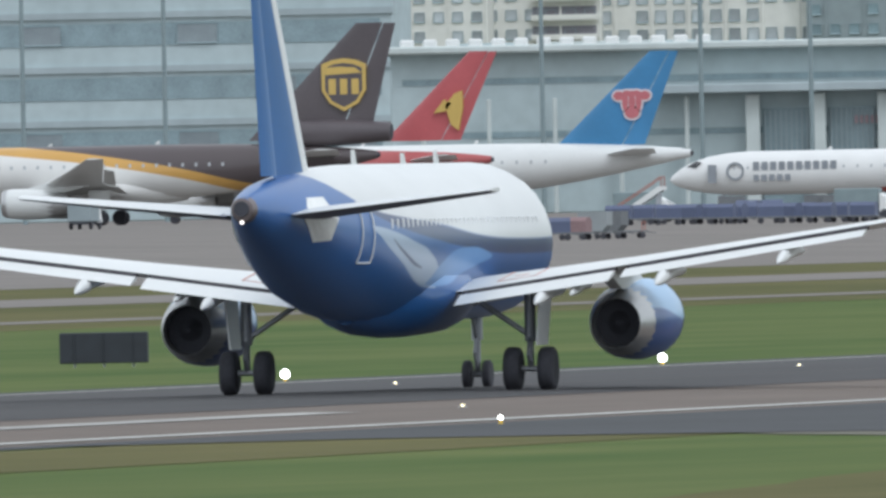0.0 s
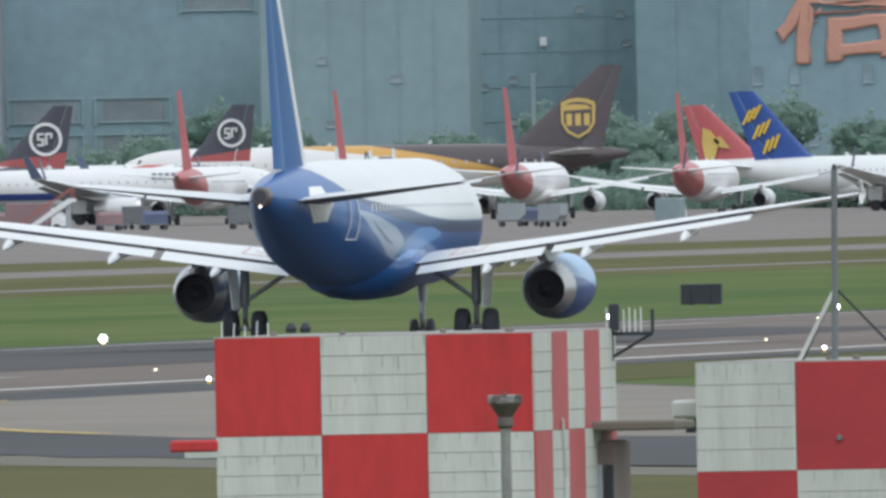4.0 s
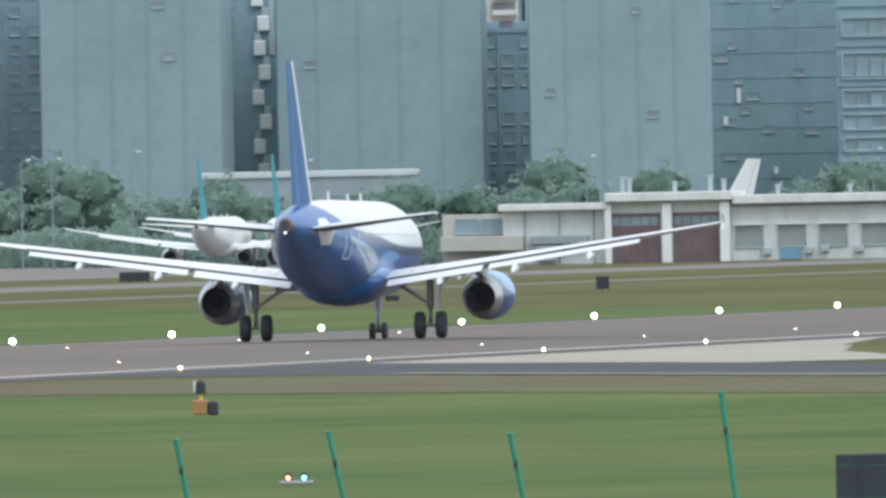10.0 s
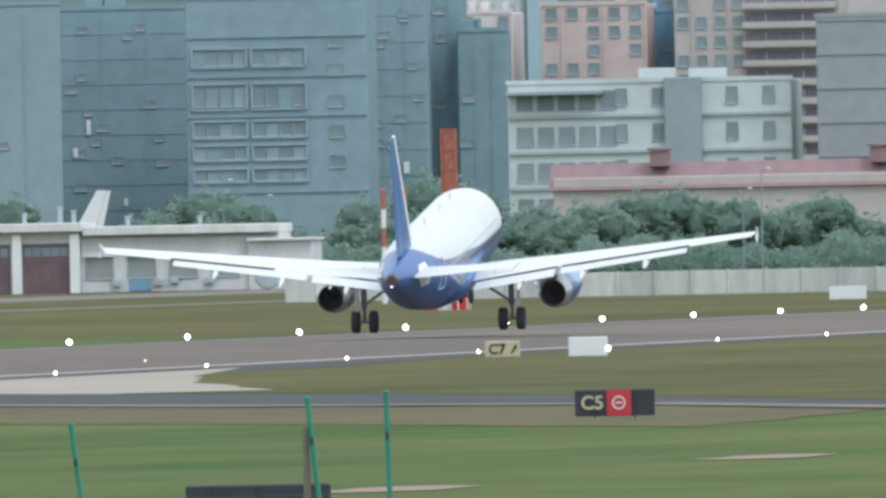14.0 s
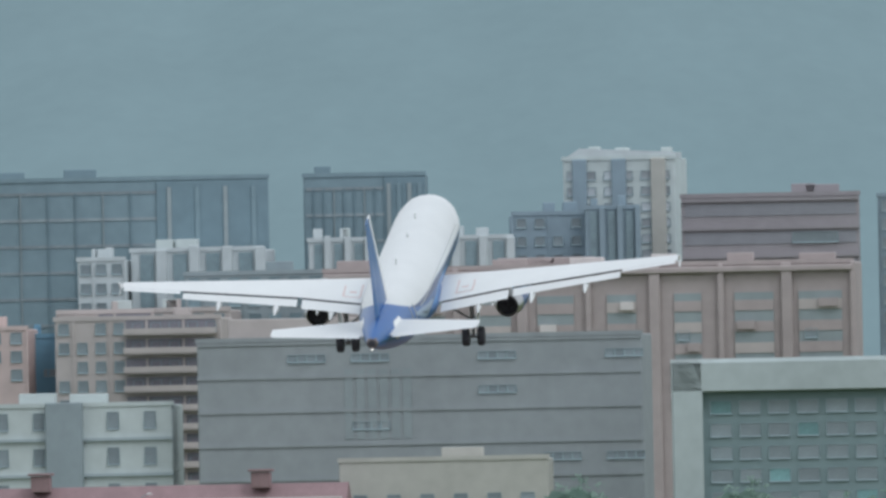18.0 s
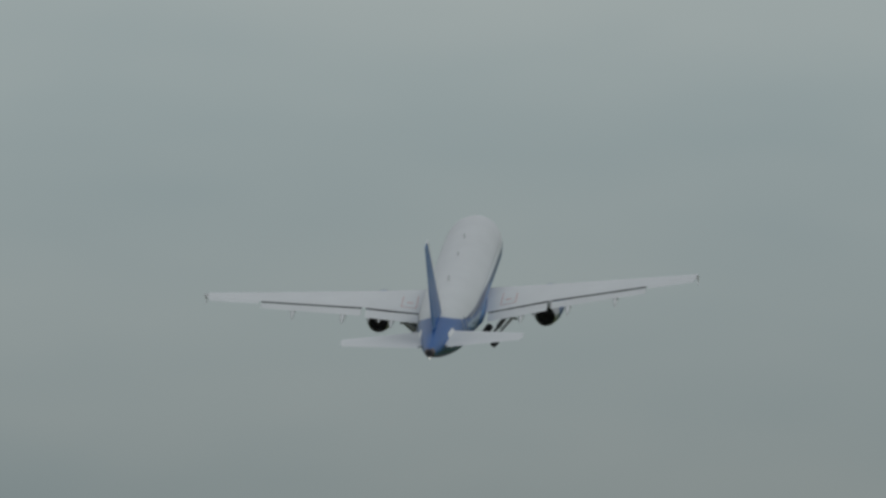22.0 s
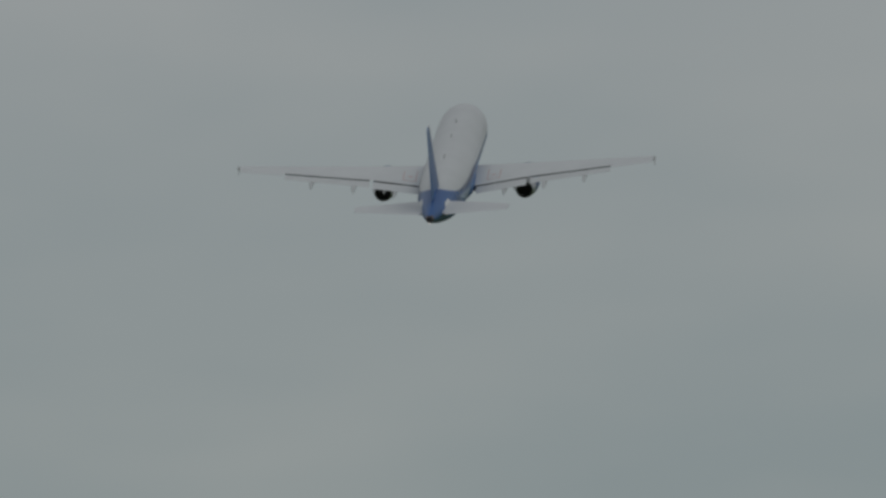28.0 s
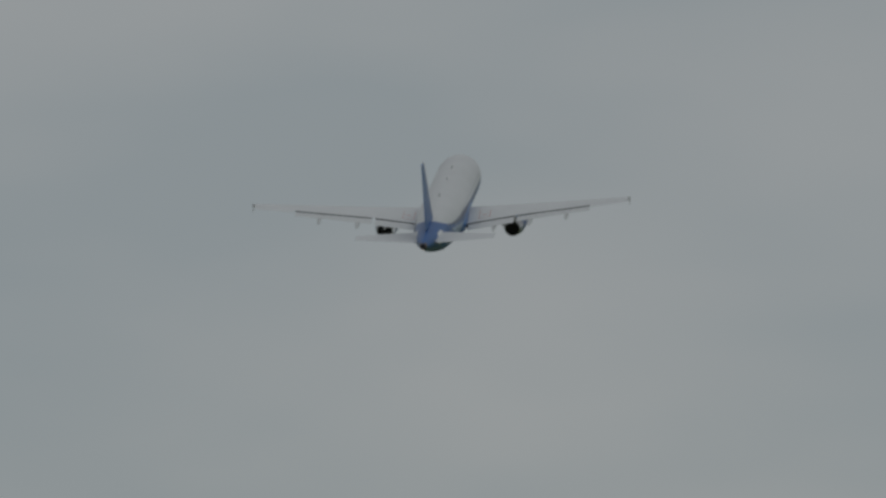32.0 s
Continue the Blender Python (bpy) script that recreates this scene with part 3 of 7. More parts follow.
EARTHY = mat("earthy_dry_verge", (0.15, 0.125, 0.085), 0.95, var=0.2, scale=0.03, fine=6, tint=(0.125, 0.12, 0.06), spec=0.05, stretch=(1.6, 0.35, 1))
YELLOW = mat("yellow_marking", (0.65, 0.45, 0.08), 0.7, var=0.15, scale=0.5)
def rise(x):
    """Ground height: it climbs away from the runway, shaped to fit the camera's view of the apron."""
    return GROUND + float(np.interp(-x, [500, 640, 740], [0, 1.5, 2.1]))


XS = [-5000, -2500, -1200, -740, -690, -640, -570, -500, -430, -300, -150, 0, 400, 1500, 3000]
sh = Shape()
rows = [sh.ring([(x, y, rise(x)) for x in XS]) for y in (-600, 300, 1200, 2200, 3200, 4300, 6500)]
for a, b in zip(rows, rows[1:]):
    for i in range(len(a) - 1):
        sh.bm.faces.new((a[i], a[i + 1], b[i + 1], b[i]))
tagged(part("ground", sh, GRASS), "wide mown airfield grass, green and dry brown", "grass", kind="structure")


RAGGED = ("grass_verge", "taxiway", "taxiway_shoulder")
edge_rnd = random.Random(17)


def ragged(pts):
    """The same outline with its grass edges worn uneven."""
    out = []
    for (x0, y0), (x1, y1) in zip(pts, pts[1:] + pts[:1]):
        out.append((x0, y0))
        free = all(x > -171.3 or x < -228 for x in (x0, x1))
        n = min(260, int(math.hypot(x1 - x0, y1 - y0) / 7)) if free else 0
        for i in range(1, n):
            u = i / n
            out.append((lerp(x0, x1, u) + edge_rnd.gauss(0, 0.16), lerp(y0, y1, u) + edge_rnd.gauss(0, 0.8)))
    return out


def sheet(name, pts, mt, label, lift=0.03, category="pavement"):
    s = Shape()
    s.bm.faces.new(s.ring([(x, y, rise(x) + lift) for x, y in (ragged(pts) if name in RAGGED else pts)]))
    return tagged(part(name, s, mt), label, category, kind="structure")


# crowned runway
sh = Shape()
prof = [(-225.5, GROUND - 0.1), (-225, GROUND + 0.03), (RWX, 0.0), (-179.6, GROUND + 0.03), (-179.1, GROUND - 0.1)]
sh.loft([[(x, y, z) for x, z in prof] for y in (200, 3400)], cap=False, closed=False)
tagged(part("runway", sh, RUNWAY), "grey-brown crowned runway with rubber stains", "runway", kind="structure")


def crown(x):
    return -0.22 * abs(x - RWX) / 22.7


def stripe(x, y0, y1, w, label, mt=None):
    s = Shape()
    s.bm.faces.new(s.ring([(x - w / 2, y0, crown(x - w / 2) + 0.02), (x + w / 2, y0, crown(x + w / 2) + 0.02), (x + w / 2, y1, crown(x + w / 2) + 0.02), (x - w / 2, y1, crown(x - w / 2) + 0.02)]))
    return tagged(part("runway_marking", s, mt or LINE), label, "marking", kind="structure")


stripe(-180.6, 300, 3300, 0.9, "white painted runway edge line")
stripe(-224.0, 300, 3300, 0.9, "white painted far runway edge line")
TYREMARK = mat("rubber_dark_runway", (0.072, 0.07, 0.072), 0.9, var=0.25, scale=0.03, fine=14, stretch=(1, 0.12, 1), spec=0.2)
for xa, w in ((-198.2, 8.1), (-213.4, 22.0)):
    sm = stripe(xa, 500, 1330, w, "dark rubber-stained lane of the runway", TYREMARK)
    sm.location.z = -0.008
for x, y0, y1 in ((-189.5, 880, 935), (-189.5, 1040, 1105), (-189.5, 1190, 1250), (-213.5, 1325, 1400)):
    stripe(x, y0, y1, 1.6, "worn white touchdown bar", WORNLINE)
sheet("shoulder", [(-179.2, 300), (-177.6, 300), (-177.2, 860), (-171.4, 930), (-171.4, 1085), (-176.4, 1115), (-176.6, 1375), (-172, 1425), (-172, 1650), (-175.4, 1735), (-176.5, 3300), (-179.2, 3300)], ASPHALT, "dark narrow shoulder beside the runway", 0.02)
sheet("shoulder", [(-225.2, 300), (-225.2, 3300), (-227.5, 3300), (-227.5, 300)], ASPHALT, "dark shoulder along the far runway edge")
sheet("grass_verge", [(-176.4, 300), (-176.4, 3300), (-163, 3300), (-163, 300)], DRYGRASS, "dry brown grass verge beside the runway", 0.012, "grass")
sheet("grass_verge", [(-229, 2150), (-229, 4200), (-330, 4200), (-330, 2500), (-290, 2350)], DRYGRASS, "dry brown grass between the runway and the wall", 0.008, "grass")
sheet("grass_verge", [(-330, 300), (-330, 4200), (-470, 4200), (-470, 300)], DRYGRASS, "dry brownish grass beyond the runway strip", 0.012, "grass")
sheet("taxiway_shoulder", [(-166, 858), (-160, 850), (-153, 838), (-145.5, 822), (-137, 802), (-130, 782), (-122, 762), (-100, 702), (-60, 610), (0, 470), (-10, 462), (-62, 596), (-101, 692), (-123, 751), (-131, 770), (-138, 789), (-147, 811), (-154.5, 828), (-161, 844)], EDGEDIRT, "dull worn edge strip of the taxiway", 0.018)
sheet("taxiway", [(-177.4, 845), (-177.0, 862), (-171.3, 931), (-171.4, 1078), (-150, 992), (-122, 852), (-100, 772), (-60, 640), (10, 480), (0, 470), (-60, 610), (-100, 702), (-122, 762), (-130, 782), (-137, 802), (-145.5, 822), (-153, 838), (-160, 848), (-166, 852), (-172.2, 853)], ASPHALT, "dark asphalt taxiway joining the runway")
# the rounded end of the pale concrete, by bearing and distance
bend = [at(a, d) for a, d in ((-170.2, 1016), (-171.0, 1004), (-171.45, 992), (-171.75, 978), (-171.92, 964), (-171.95, 950), (-171.85, 937), (-171.6, 924), (-171.15, 911), (-170.4, 898), (-169.2, 885), (-167.6, 874), (-165.8, 863))]
sheet("taxiway", [(q.x, q.y) for q in bend] + [(-141.0, 846), (-108, 790), (-122, 850), (-150, 990), (-171.4, 1075), (-171.4, 1012)], CONCRETE, "pale concrete turn beside the taxiway", 0.034)
sheet("taxiway", [(-176.6, 1378), (-176.6, 1463), (-169.6, 1444), (-160.1, 1418), (-138.9, 1353), (-112.4, 1242), (-84.8, 1140), (-42.4, 986), (-31.8, 933), (-65.7, 1018), (-106.0, 1176), (-119.8, 1235), (-137.8, 1276), (-164.3, 1361)], ASPHALT, "dark asphalt exit taxiway", 0.026)
sheet("taxiway", [(-176.6, 1464), (-176.6, 1685), (-176.6, 1653), (-169.6, 1570), (-160.1, 1484), (-149.5, 1410), (-154.8, 1402), (-160.1, 1419), (-169.6, 1445)], PALECONC, "pale concrete wedge of the exit taxiway", 0.03)
sheet("grass_verge", [(-160, 1424), (-138.9, 1359), (-112.4, 1248), (-84.8, 1146), (-60, 1062), (-60, 2400), (-163, 2400), (-163, 1440)], DRYGRASS, "dry olive grass beside the runway exit", 0.01, "grass")
sheet("grass_verge", [(-147, 812), (-138, 790), (-131, 771), (-123, 752), (-101, 693), (-80, 640), (-80, 540), (-112, 560), (-132, 680), (-142, 770)], DRYGRASS, "dry olive grass before the taxiway", 0.009, "grass")
sheet("taxiway_line", [(-164.3, 1364), (-137.8, 1279), (-119.8, 1238), (-106.0, 1179), (-65.7, 1021), (-64.7, 1024), (-104.9, 1185), (-118.7, 1243), (-136.7, 1285), (-163.2, 1368)], CONCRETE, "pale edge line of the exit taxiway", 0.045)
sheet("grass_verge", [(-176.6, 1346), (-164.3, 1360), (-137.8, 1275), (-119.8, 1234), (-106.0, 1174), (-104, 1095), (-124, 1160), (-143, 1215), (-176.6, 1280)], EARTHY, "dry brown grass strip beside the exit taxiway", 0.017, "grass")
for ax, ay, ra in ((-88, 854, 1.5), (-88.4, 947, 1.4)):
    sheet("bare_earth", [(ax + ra * math.cos(i * 0.628) * (1 + 0.3 * math.sin(i * 2.3)), ay + ra * 6.5 * math.sin(i * 0.628)) for i in range(10)], DIRT, "bare pale earth patch in the grass", 0.02, "earth")
sheet("parallel_taxiway", [(-424, 300), (-396, 300), (-396, 4200), (-424, 4200)], APRON, "pale parallel taxiway across the grass", 0.03)
sheet("service_road", [(-352, 300), (-345, 300), (-345, 4200), (-352, 4200)], APRON, "narrow pale service road in the grass", 0.03)
for x0, x1 in ((-500, -470), (-570, -500), (-640, -570), (-690, -640), (-740, -690), (-1200, -740)):
    sheet("apron", [(x0, 300), (x1, 300), (x1, 4480), (x0, 4480)], APRON, "broad concrete parking apron")
for off in (0.02, 0.42):
    sh = Shape()
    vo, vi = [sh.ring([(q.x + o, q.y, GROUND + 0.06) for q in bend[:-1]]) for o in (off, off + 0.2)]
    for i in range(len(bend) - 2):
        sh.bm.faces.new((vo[i], vo[i + 1], vi[i + 1], vi[i]))
    tagged(part("taxiway_marking", sh, YELLOW), "curved yellow taxiway edge marking", "marking", kind="structure")

# ---- paints of the distance ----
# Brown and black tail paints are lifted, distance haze put in their colour.
UPS_BODY = livery("white_and_brown_fuselage", (0.75, 0.74, 0.72), (0.1, 0.082, 0.085), [(-30, 2.0), (-16, 3.4), (-8, 5.2), (0, 6.6), (8, 7.6), (30, 9.5)], (((0.62, 0.36, 0.1), [(-30, 2.0), (-16, 3.4), (-8, 5.2), (0, 6.6), (8, 7.6), (30, 9.5)], 0.5),))
RED_BODY = livery("red_and_white_fuselage", (0.45, 0.11, 0.11), (0.8, 0.79, 0.78), [(-28, 9.5), (-15, 8.5), (-11, 5.6), (-9, 2.6), (-6, 1.2), (30, 1.0)])
SF_BODY = livery("white_fuselage_with_dark_sweep", (0.13, 0.135, 0.155), (0.8, 0.8, 0.79), [(-24, 7.4), (-8.5, 5.1), (6, 2.3), (12, 2.0), (30, 1.9)], (((0.5, 0.1, 0.08), [(-24, 8.2), (-8.5, 5.7), (6, 2.75), (10, 2.3)], 0.24), ((0.62, 0.62, 0.62), [(-24, 6.6), (-8.5, 4.35), (5, 2.0)], 0.1)))
FREIGHTPOD = mat("dark_grey_pod_paint", (0.085, 0.09, 0.11), 0.4, var=0.12, scale=0.3)
# Wings of parked jets: their shade is put into this grey.
WINGSHADE = mat("wing_shade_grey", (0.3, 0.31, 0.33), 0.45, var=0.12, scale=0.3)
CS_BODY = livery("white_fuselage_with_blue_stripe", (0.62, 0.64, 0.66), (0.8, 0.8, 0.79), [(-24, 2.6), (-10, 2.6), (10, 2.6), (30, 2.6)], (((0.04, 0.07, 0.26), [(-24, 3.1), (-10, 2.9), (10, 2.9), (30, 2.9)], 0.35),))
FREIGHT_WORDS = [(6.6, 1.5, 1.6, 0.2), (4.4, 0.8, 1.7, 0.0)] + [(8.6 + i * 0.82, 0.55, 0.8, 0.65) for i in range(10)] + [(8.6 + i * 0.75, 0.5, 0.6, -0.45) for i in range(5)]
BLUE_WORDS = [(9.0 + i * 0.7, 0.5, 0.6, 1.15) for i in range(9)]
BROWN = mat("brown_paint", (0.1, 0.085, 0.092), 0.4, var=0.12, scale=0.3)
RED = mat("red_paint", (0.48, 0.11, 0.12), 0.4, var=0.1, scale=0.3)
SKYBLUE = mat("sky_blue_paint", (0.06, 0.22, 0.43), 0.4, var=0.1, scale=0.3)
DARKTAIL = livery("black_tail_with_red_base", (0.4, 0.1, 0.1), (0.075, 0.075, 0.095), [(-24, 7.8), (-18, 7.1), (-14, 6.6), (-8, 6.0), (0, 5.5)])
EMSBLUE = mat("deep_blue_paint", (0.03, 0.08, 0.3), 0.4, var=0.1, scale=0.3)
TEAL = mat("teal_paint", (0.05, 0.3, 0.36), 0.4, var=0.1, scale=0.3)
GOLD = mat("gold_paint", (0.6, 0.42, 0.12), 0.4, var=0.08, scale=0.5)
YELLOWP = mat("yellow_paint", (0.75, 0.5, 0.05), 0.4, var=0.08)


def fin_point(ac, u, v):
    """A place on the fin: u along the chord from the leading edge, v up the span."""
    zb, zt, yb, cb, yt, ct = ac["fin_geo"]
    return lerp(yb, yt, v) - u * lerp(cb, ct, v), lerp(zb, zt, v)


def disc(ac, c, r, w, mt, label, n=24):
    s = Shape()
    t = 0.62
    ro = [[(sx * t / 2, c[0] + q * math.cos(2 * math.pi * i / n), c[1] + q * math.sin(2 * math.pi * i / n)) for i in range(n)] for sx, q in ((-1, r), (1, r), (1, r - w), (-1, r - w), (-1, r))]
    s.loft(ro, cap=False)
    part("emblem_ring", s, mt, ac, label)


def poly(ac, name, pts, mt, label="", t=0.6):
    part(name, Shape().plate([(0, y, z) for y, z in pts], t), mt, ac, label)


def ring_logo(ac, k):
    y, z = fin_point(ac, 0.52, 0.5)
    f = min(1.0, (ac["fin_geo"][1] - ac["fin_geo"][0]) / 7.0)
    way = f if ac.matrix_basis[0][1] < 0 else -f
    disc(ac, (y, z), 1.75 * f, 0.32 * f, WHITE, "white ring emblem on the tail")
    for dy, dz, w, h in ((0.55, 0.55, 0.7, 0.22), (0.8, 0.3, 0.22, 0.5), (0.55, 0.0, 0.7, 0.22), (0.3, -0.3, 0.22, 0.5), (0.55, -0.6, 0.7, 0.22), (-0.35, 0.55, 0.75, 0.22), (-0.05, -0.05, 0.22, 1.1), (-0.6, 0.3, 0.2, 0.4)):
        c, v, hw, hh = y + dy * way, z + dz * f, w * f / 2, h * f / 2
        poly(ac, "emblem_bar", [(c - hw, v - hh), (c + hw, v - hh), (c + hw, v + hh), (c - hw, v + hh)], WHITE, "white bar of the emblem", 0.64)


    # the same ring on both dark engine pods
    for sx in (-1, 1):
        c = (sx * 5.75 * k, 4.6 * k, 1.72 * k)
        for r, w in ((0.62, 0.12),):
            rings = [[(c[0] + sx * o * k, c[1] + q * k * math.cos(i * math.pi / 10), c[2] + q * k * math.sin(i * math.pi / 10)) for i in range(20)] for o, q in ((0.9, r), (1.2, r), (1.2, r - w), (0.9, r - w), (0.9, r))]
            part("pod_ring", Shape().loft(rings, cap=False), WHITE, ac, "white ring emblem on the engine pod")
        for dz in (-0.26, 0.0, 0.26):
            part("pod_bar", Shape().box((c[0] + sx * 1.06 * k, c[1], c[2] + dz * k), (0.26, 0.5 * k, 0.1 * k)), WHITE, ac, "white bar of the emblem")


def shield_logo(ac, k):
    y, z = fin_point(ac, 0.55, 0.47)
    f = 1.0 if ac["fin_geo"][1] - ac["fin_geo"][0] > 11 else 0.8
    out = [(-2.3, 2.1), (-1.2, 2.55), (0, 2.7), (1.2, 2.55), (2.3, 2.1), (2.3, -0.6), (1.5, -1.9), (0, -2.7), (-1.5, -1.9), (-2.3, -0.6)]
    poly(ac, "shield", [(y + a * f, z + b * f) for a, b in out], GOLD, "gold shield emblem on the brown tail", 0.9)
    poly(ac, "shield_field", [(y + a * 0.84 * f, z + b * 0.84 * f - 0.05) for a, b in out], BROWN, "brown field of the shield", 0.94)
    poly(ac, "shield_bar", [(y + a * f, z + b * f) for a, b in ((-1.9, 1.2), (-1.2, 1.75), (0.4, 1.85), (1.9, 1.75), (1.9, 1.0))], GOLD, "gold band across the shield", 0.98)
    for dx in (-1.2, 0.0, 1.2):
        poly(ac, "shield_bar", [(y + (dx + a) * f, z + b * f) for a, b in ((-0.38, -1.0), (0.38, -1.0), (0.38, 0.6), (-0.38, 0.6))], GOLD, "gold bar in the shield", 0.98)


def swoosh_logo(ac, k):
    y, z = fin_point(ac, 0.6, 0.35)
    poly(ac, "swoosh", [(y - 1.0, z - 2.2), (y - 0.2, z - 1.6), (y + 0.4, z + 0.4), (y - 0.6, z + 1.6), (y - 1.4, z + 1.9), (y - 1.5, z + 0.2)], GOLD, "gold bird-like swoosh on the red tail", 0.9)
    poly(ac, "swoosh", [(y + 1.6, z - 0.4), (y + 0.5, z + 1.0), (y - 0.3, z + 0.6), (y + 0.4, z - 0.2)], GOLD, "gold wing of the swoosh", 0.9)


def flower_logo(ac, k):
    y, z = fin_point(ac, 0.55, 0.45)
    f = 0.7 * min(1.35, (ac["fin_geo"][1] - ac["fin_geo"][0]) / 7.0)
    petals = ((0.0, 0.1, 0.36, 1.25), (-0.75, 0.15, 0.34, 1.1), (0.75, 0.15, 0.34, 1.1), (-1.45, 0.75, 0.62, 0.5), (1.45, 0.75, 0.62, 0.5), (-0.55, 1.0, 0.5, 0.34), (0.55, 1.0, 0.5, 0.34), (0.0, -1.15, 0.8, 0.62))
    for grow, mt, label, t in ((0.2, PETAL, "pale edge of the petal", 0.6), (0.0, FLOWER, "red petal of the tail emblem", 0.66)):
        for dy, dz, a, b in petals:
            ring = [(y + f * (dy + (a + grow) * math.cos(q * math.pi / 7)), z + f * (dz + (b + grow) * math.sin(q * math.pi / 7))) for q in range(14)]
            poly(ac, "petal", ring, mt, label, t + 0.004 * abs(dy) + 0.003 * abs(dz))


def bars_logo(ac, k):
    for i, v in enumerate((0.68, 0.48, 0.28)):
        y, z = fin_point(ac, 0.5, v)
        for b in (-0.55, 0.0, 0.55):
            poly(ac, "tail_bar", [(y + b - 0.9 + i * 0.1, z + b * 0.5 - 0.75), (y + b - 0.65 + i * 0.1, z + b * 0.5 - 0.75), (y + b + 0.15, z + b * 0.5 + 0.75), (y + b - 0.15, z + b * 0.5 + 0.75)], YELLOWP, "yellow bar on the blue tail", 0.8)


PETAL = mat("petal_edge", (0.66, 0.6, 0.62), 0.5, var=0.15, scale=3)
FLOWER = mat("petal_red", (0.5, 0.15, 0.17), 0.5, var=0.15, scale=3)

# ---- far buildings ----
# Haze is put into the far wall colours: paler, bluer, with less contrast.
def wall_mat(name, col, var=0.14):
    return mat(name, col, 0.8, var=var, scale=0.06, fine=9, bump=0.1, spec=0.2)


PALE = wall_mat("pale_blue_panels", (0.475, 0.555, 0.57))
PALEST = wall_mat("dull_white_render", (0.55, 0.6, 0.59))
CREAM = wall_mat("cream_render", (0.78, 0.77, 0.73))
DULLCREAM = wall_mat("dull_cream_render", (0.47, 0.46, 0.42))
GREYW = wall_mat("grey_render", (0.31, 0.36, 0.38))
WHITEB = wall_mat("white_tile", (0.56, 0.6, 0.61))
BROWNGREY = wall_mat("brown_grey_netting", (0.31, 0.345, 0.385), 0.2)
BLUEGREY = wall_mat("blue_grey_concrete", (0.245, 0.34, 0.38), 0.16)
BLUEGREY2 = wall_mat("plain_blue_grey_netting", (0.25, 0.335, 0.355), 0.12)
TEALGREY = wall_mat("dark_teal_cladding", (0.23, 0.325, 0.36), 0.16)
PINK = wall_mat("pink_render", (0.62, 0.5, 0.47))
PINKW = wall_mat("pale_pink_render", (0.68, 0.63, 0.61))
PINKGREY = wall_mat("hazy_pink_grey_render", (0.37, 0.385, 0.39))
PINKB = wall_mat("beige_pink_render", (0.5, 0.45, 0.43))
BLUEW = wall_mat("pale_blue_render", (0.28, 0.35, 0.4))
GREYB = wall_mat("grey_office_panels", (0.32, 0.345, 0.355))
BLUEB = wall_mat("light_blue_render", (0.2, 0.36, 0.48))
GLASSB = wall_mat("blue_grey_curtain_wall", (0.228, 0.303, 0.338))
BRICK = wall_mat("brick_red_panels", (0.325, 0.3, 0.315))
BRICKDARK = wall_mat("dull_brick_ribbon", (0.285, 0.285, 0.31))
ORANGE = wall_mat("orange_pink_stone", (0.43, 0.37, 0.36))
# Panes and frames are lifted towards the walls, haze put in their colour.
WINDARK = mat("window_glass", (0.25, 0.29, 0.31), 0.35, var=0.2, scale=0.5, rnd=0.15, spec=0.3)
WINDEEP = mat("dark_window_glass", (0.215, 0.29, 0.32), 0.3, var=0.25, scale=0.5, rnd=0.2, spec=0.4)
WINSOFT = mat("grey_window_glass", (0.43, 0.46, 0.48), 0.4, var=0.2, scale=0.5, rnd=0.3, spec=0.3)
WINFRAME = mat("hazed_window_frame", (0.29, 0.36, 0.385), 0.7, var=0.15, scale=0.5)
FRAMEG = wall_mat("blue_grey_frames", (0.3, 0.39, 0.42))
TEALGLASS = mat("teal_window", (0.2, 0.35, 0.36), 0.3, var=0.3, scale=0.3, rnd=0.3)
FARGREY = wall_mat("hazy_teal_grey_concrete", (0.215, 0.295, 0.31), 0.14)
BAYGREY = wall_mat("grey_blue_bay", (0.31, 0.35, 0.36))
PORTALW = wall_mat("dull_pale_portal", (0.45, 0.5, 0.5))
GLASSFRONT = wall_mat("grey_teal_glazing", (0.22, 0.285, 0.295))
GLASSD = wall_mat("darker_curtain_wall", (0.195, 0.268, 0.305))
SLAB = wall_mat("pale_slab", (0.4, 0.46, 0.48))
ROOFW = mat("white_roof_sheet", (0.75, 0.76, 0.75), 0.6, var=0.08, scale=0.3)
REDSIGN2 = mat("dull_dark_red_paint", (0.3, 0.09, 0.075), 0.6, var=0.2, scale=2)
REDSIGN = mat("dull_red_sign", (0.36, 0.26, 0.275), 0.6, var=0.15)
# Dark grey that puts the shade of balcony recesses into colour.
RECESS = mat("balcony_shade_grey", (0.25, 0.24, 0.27), 0.85, var=0.2, scale=0.3)
SIGN = mat("orange_sign", (0.53, 0.275, 0.2), 0.6, var=0.12, scale=0.3)

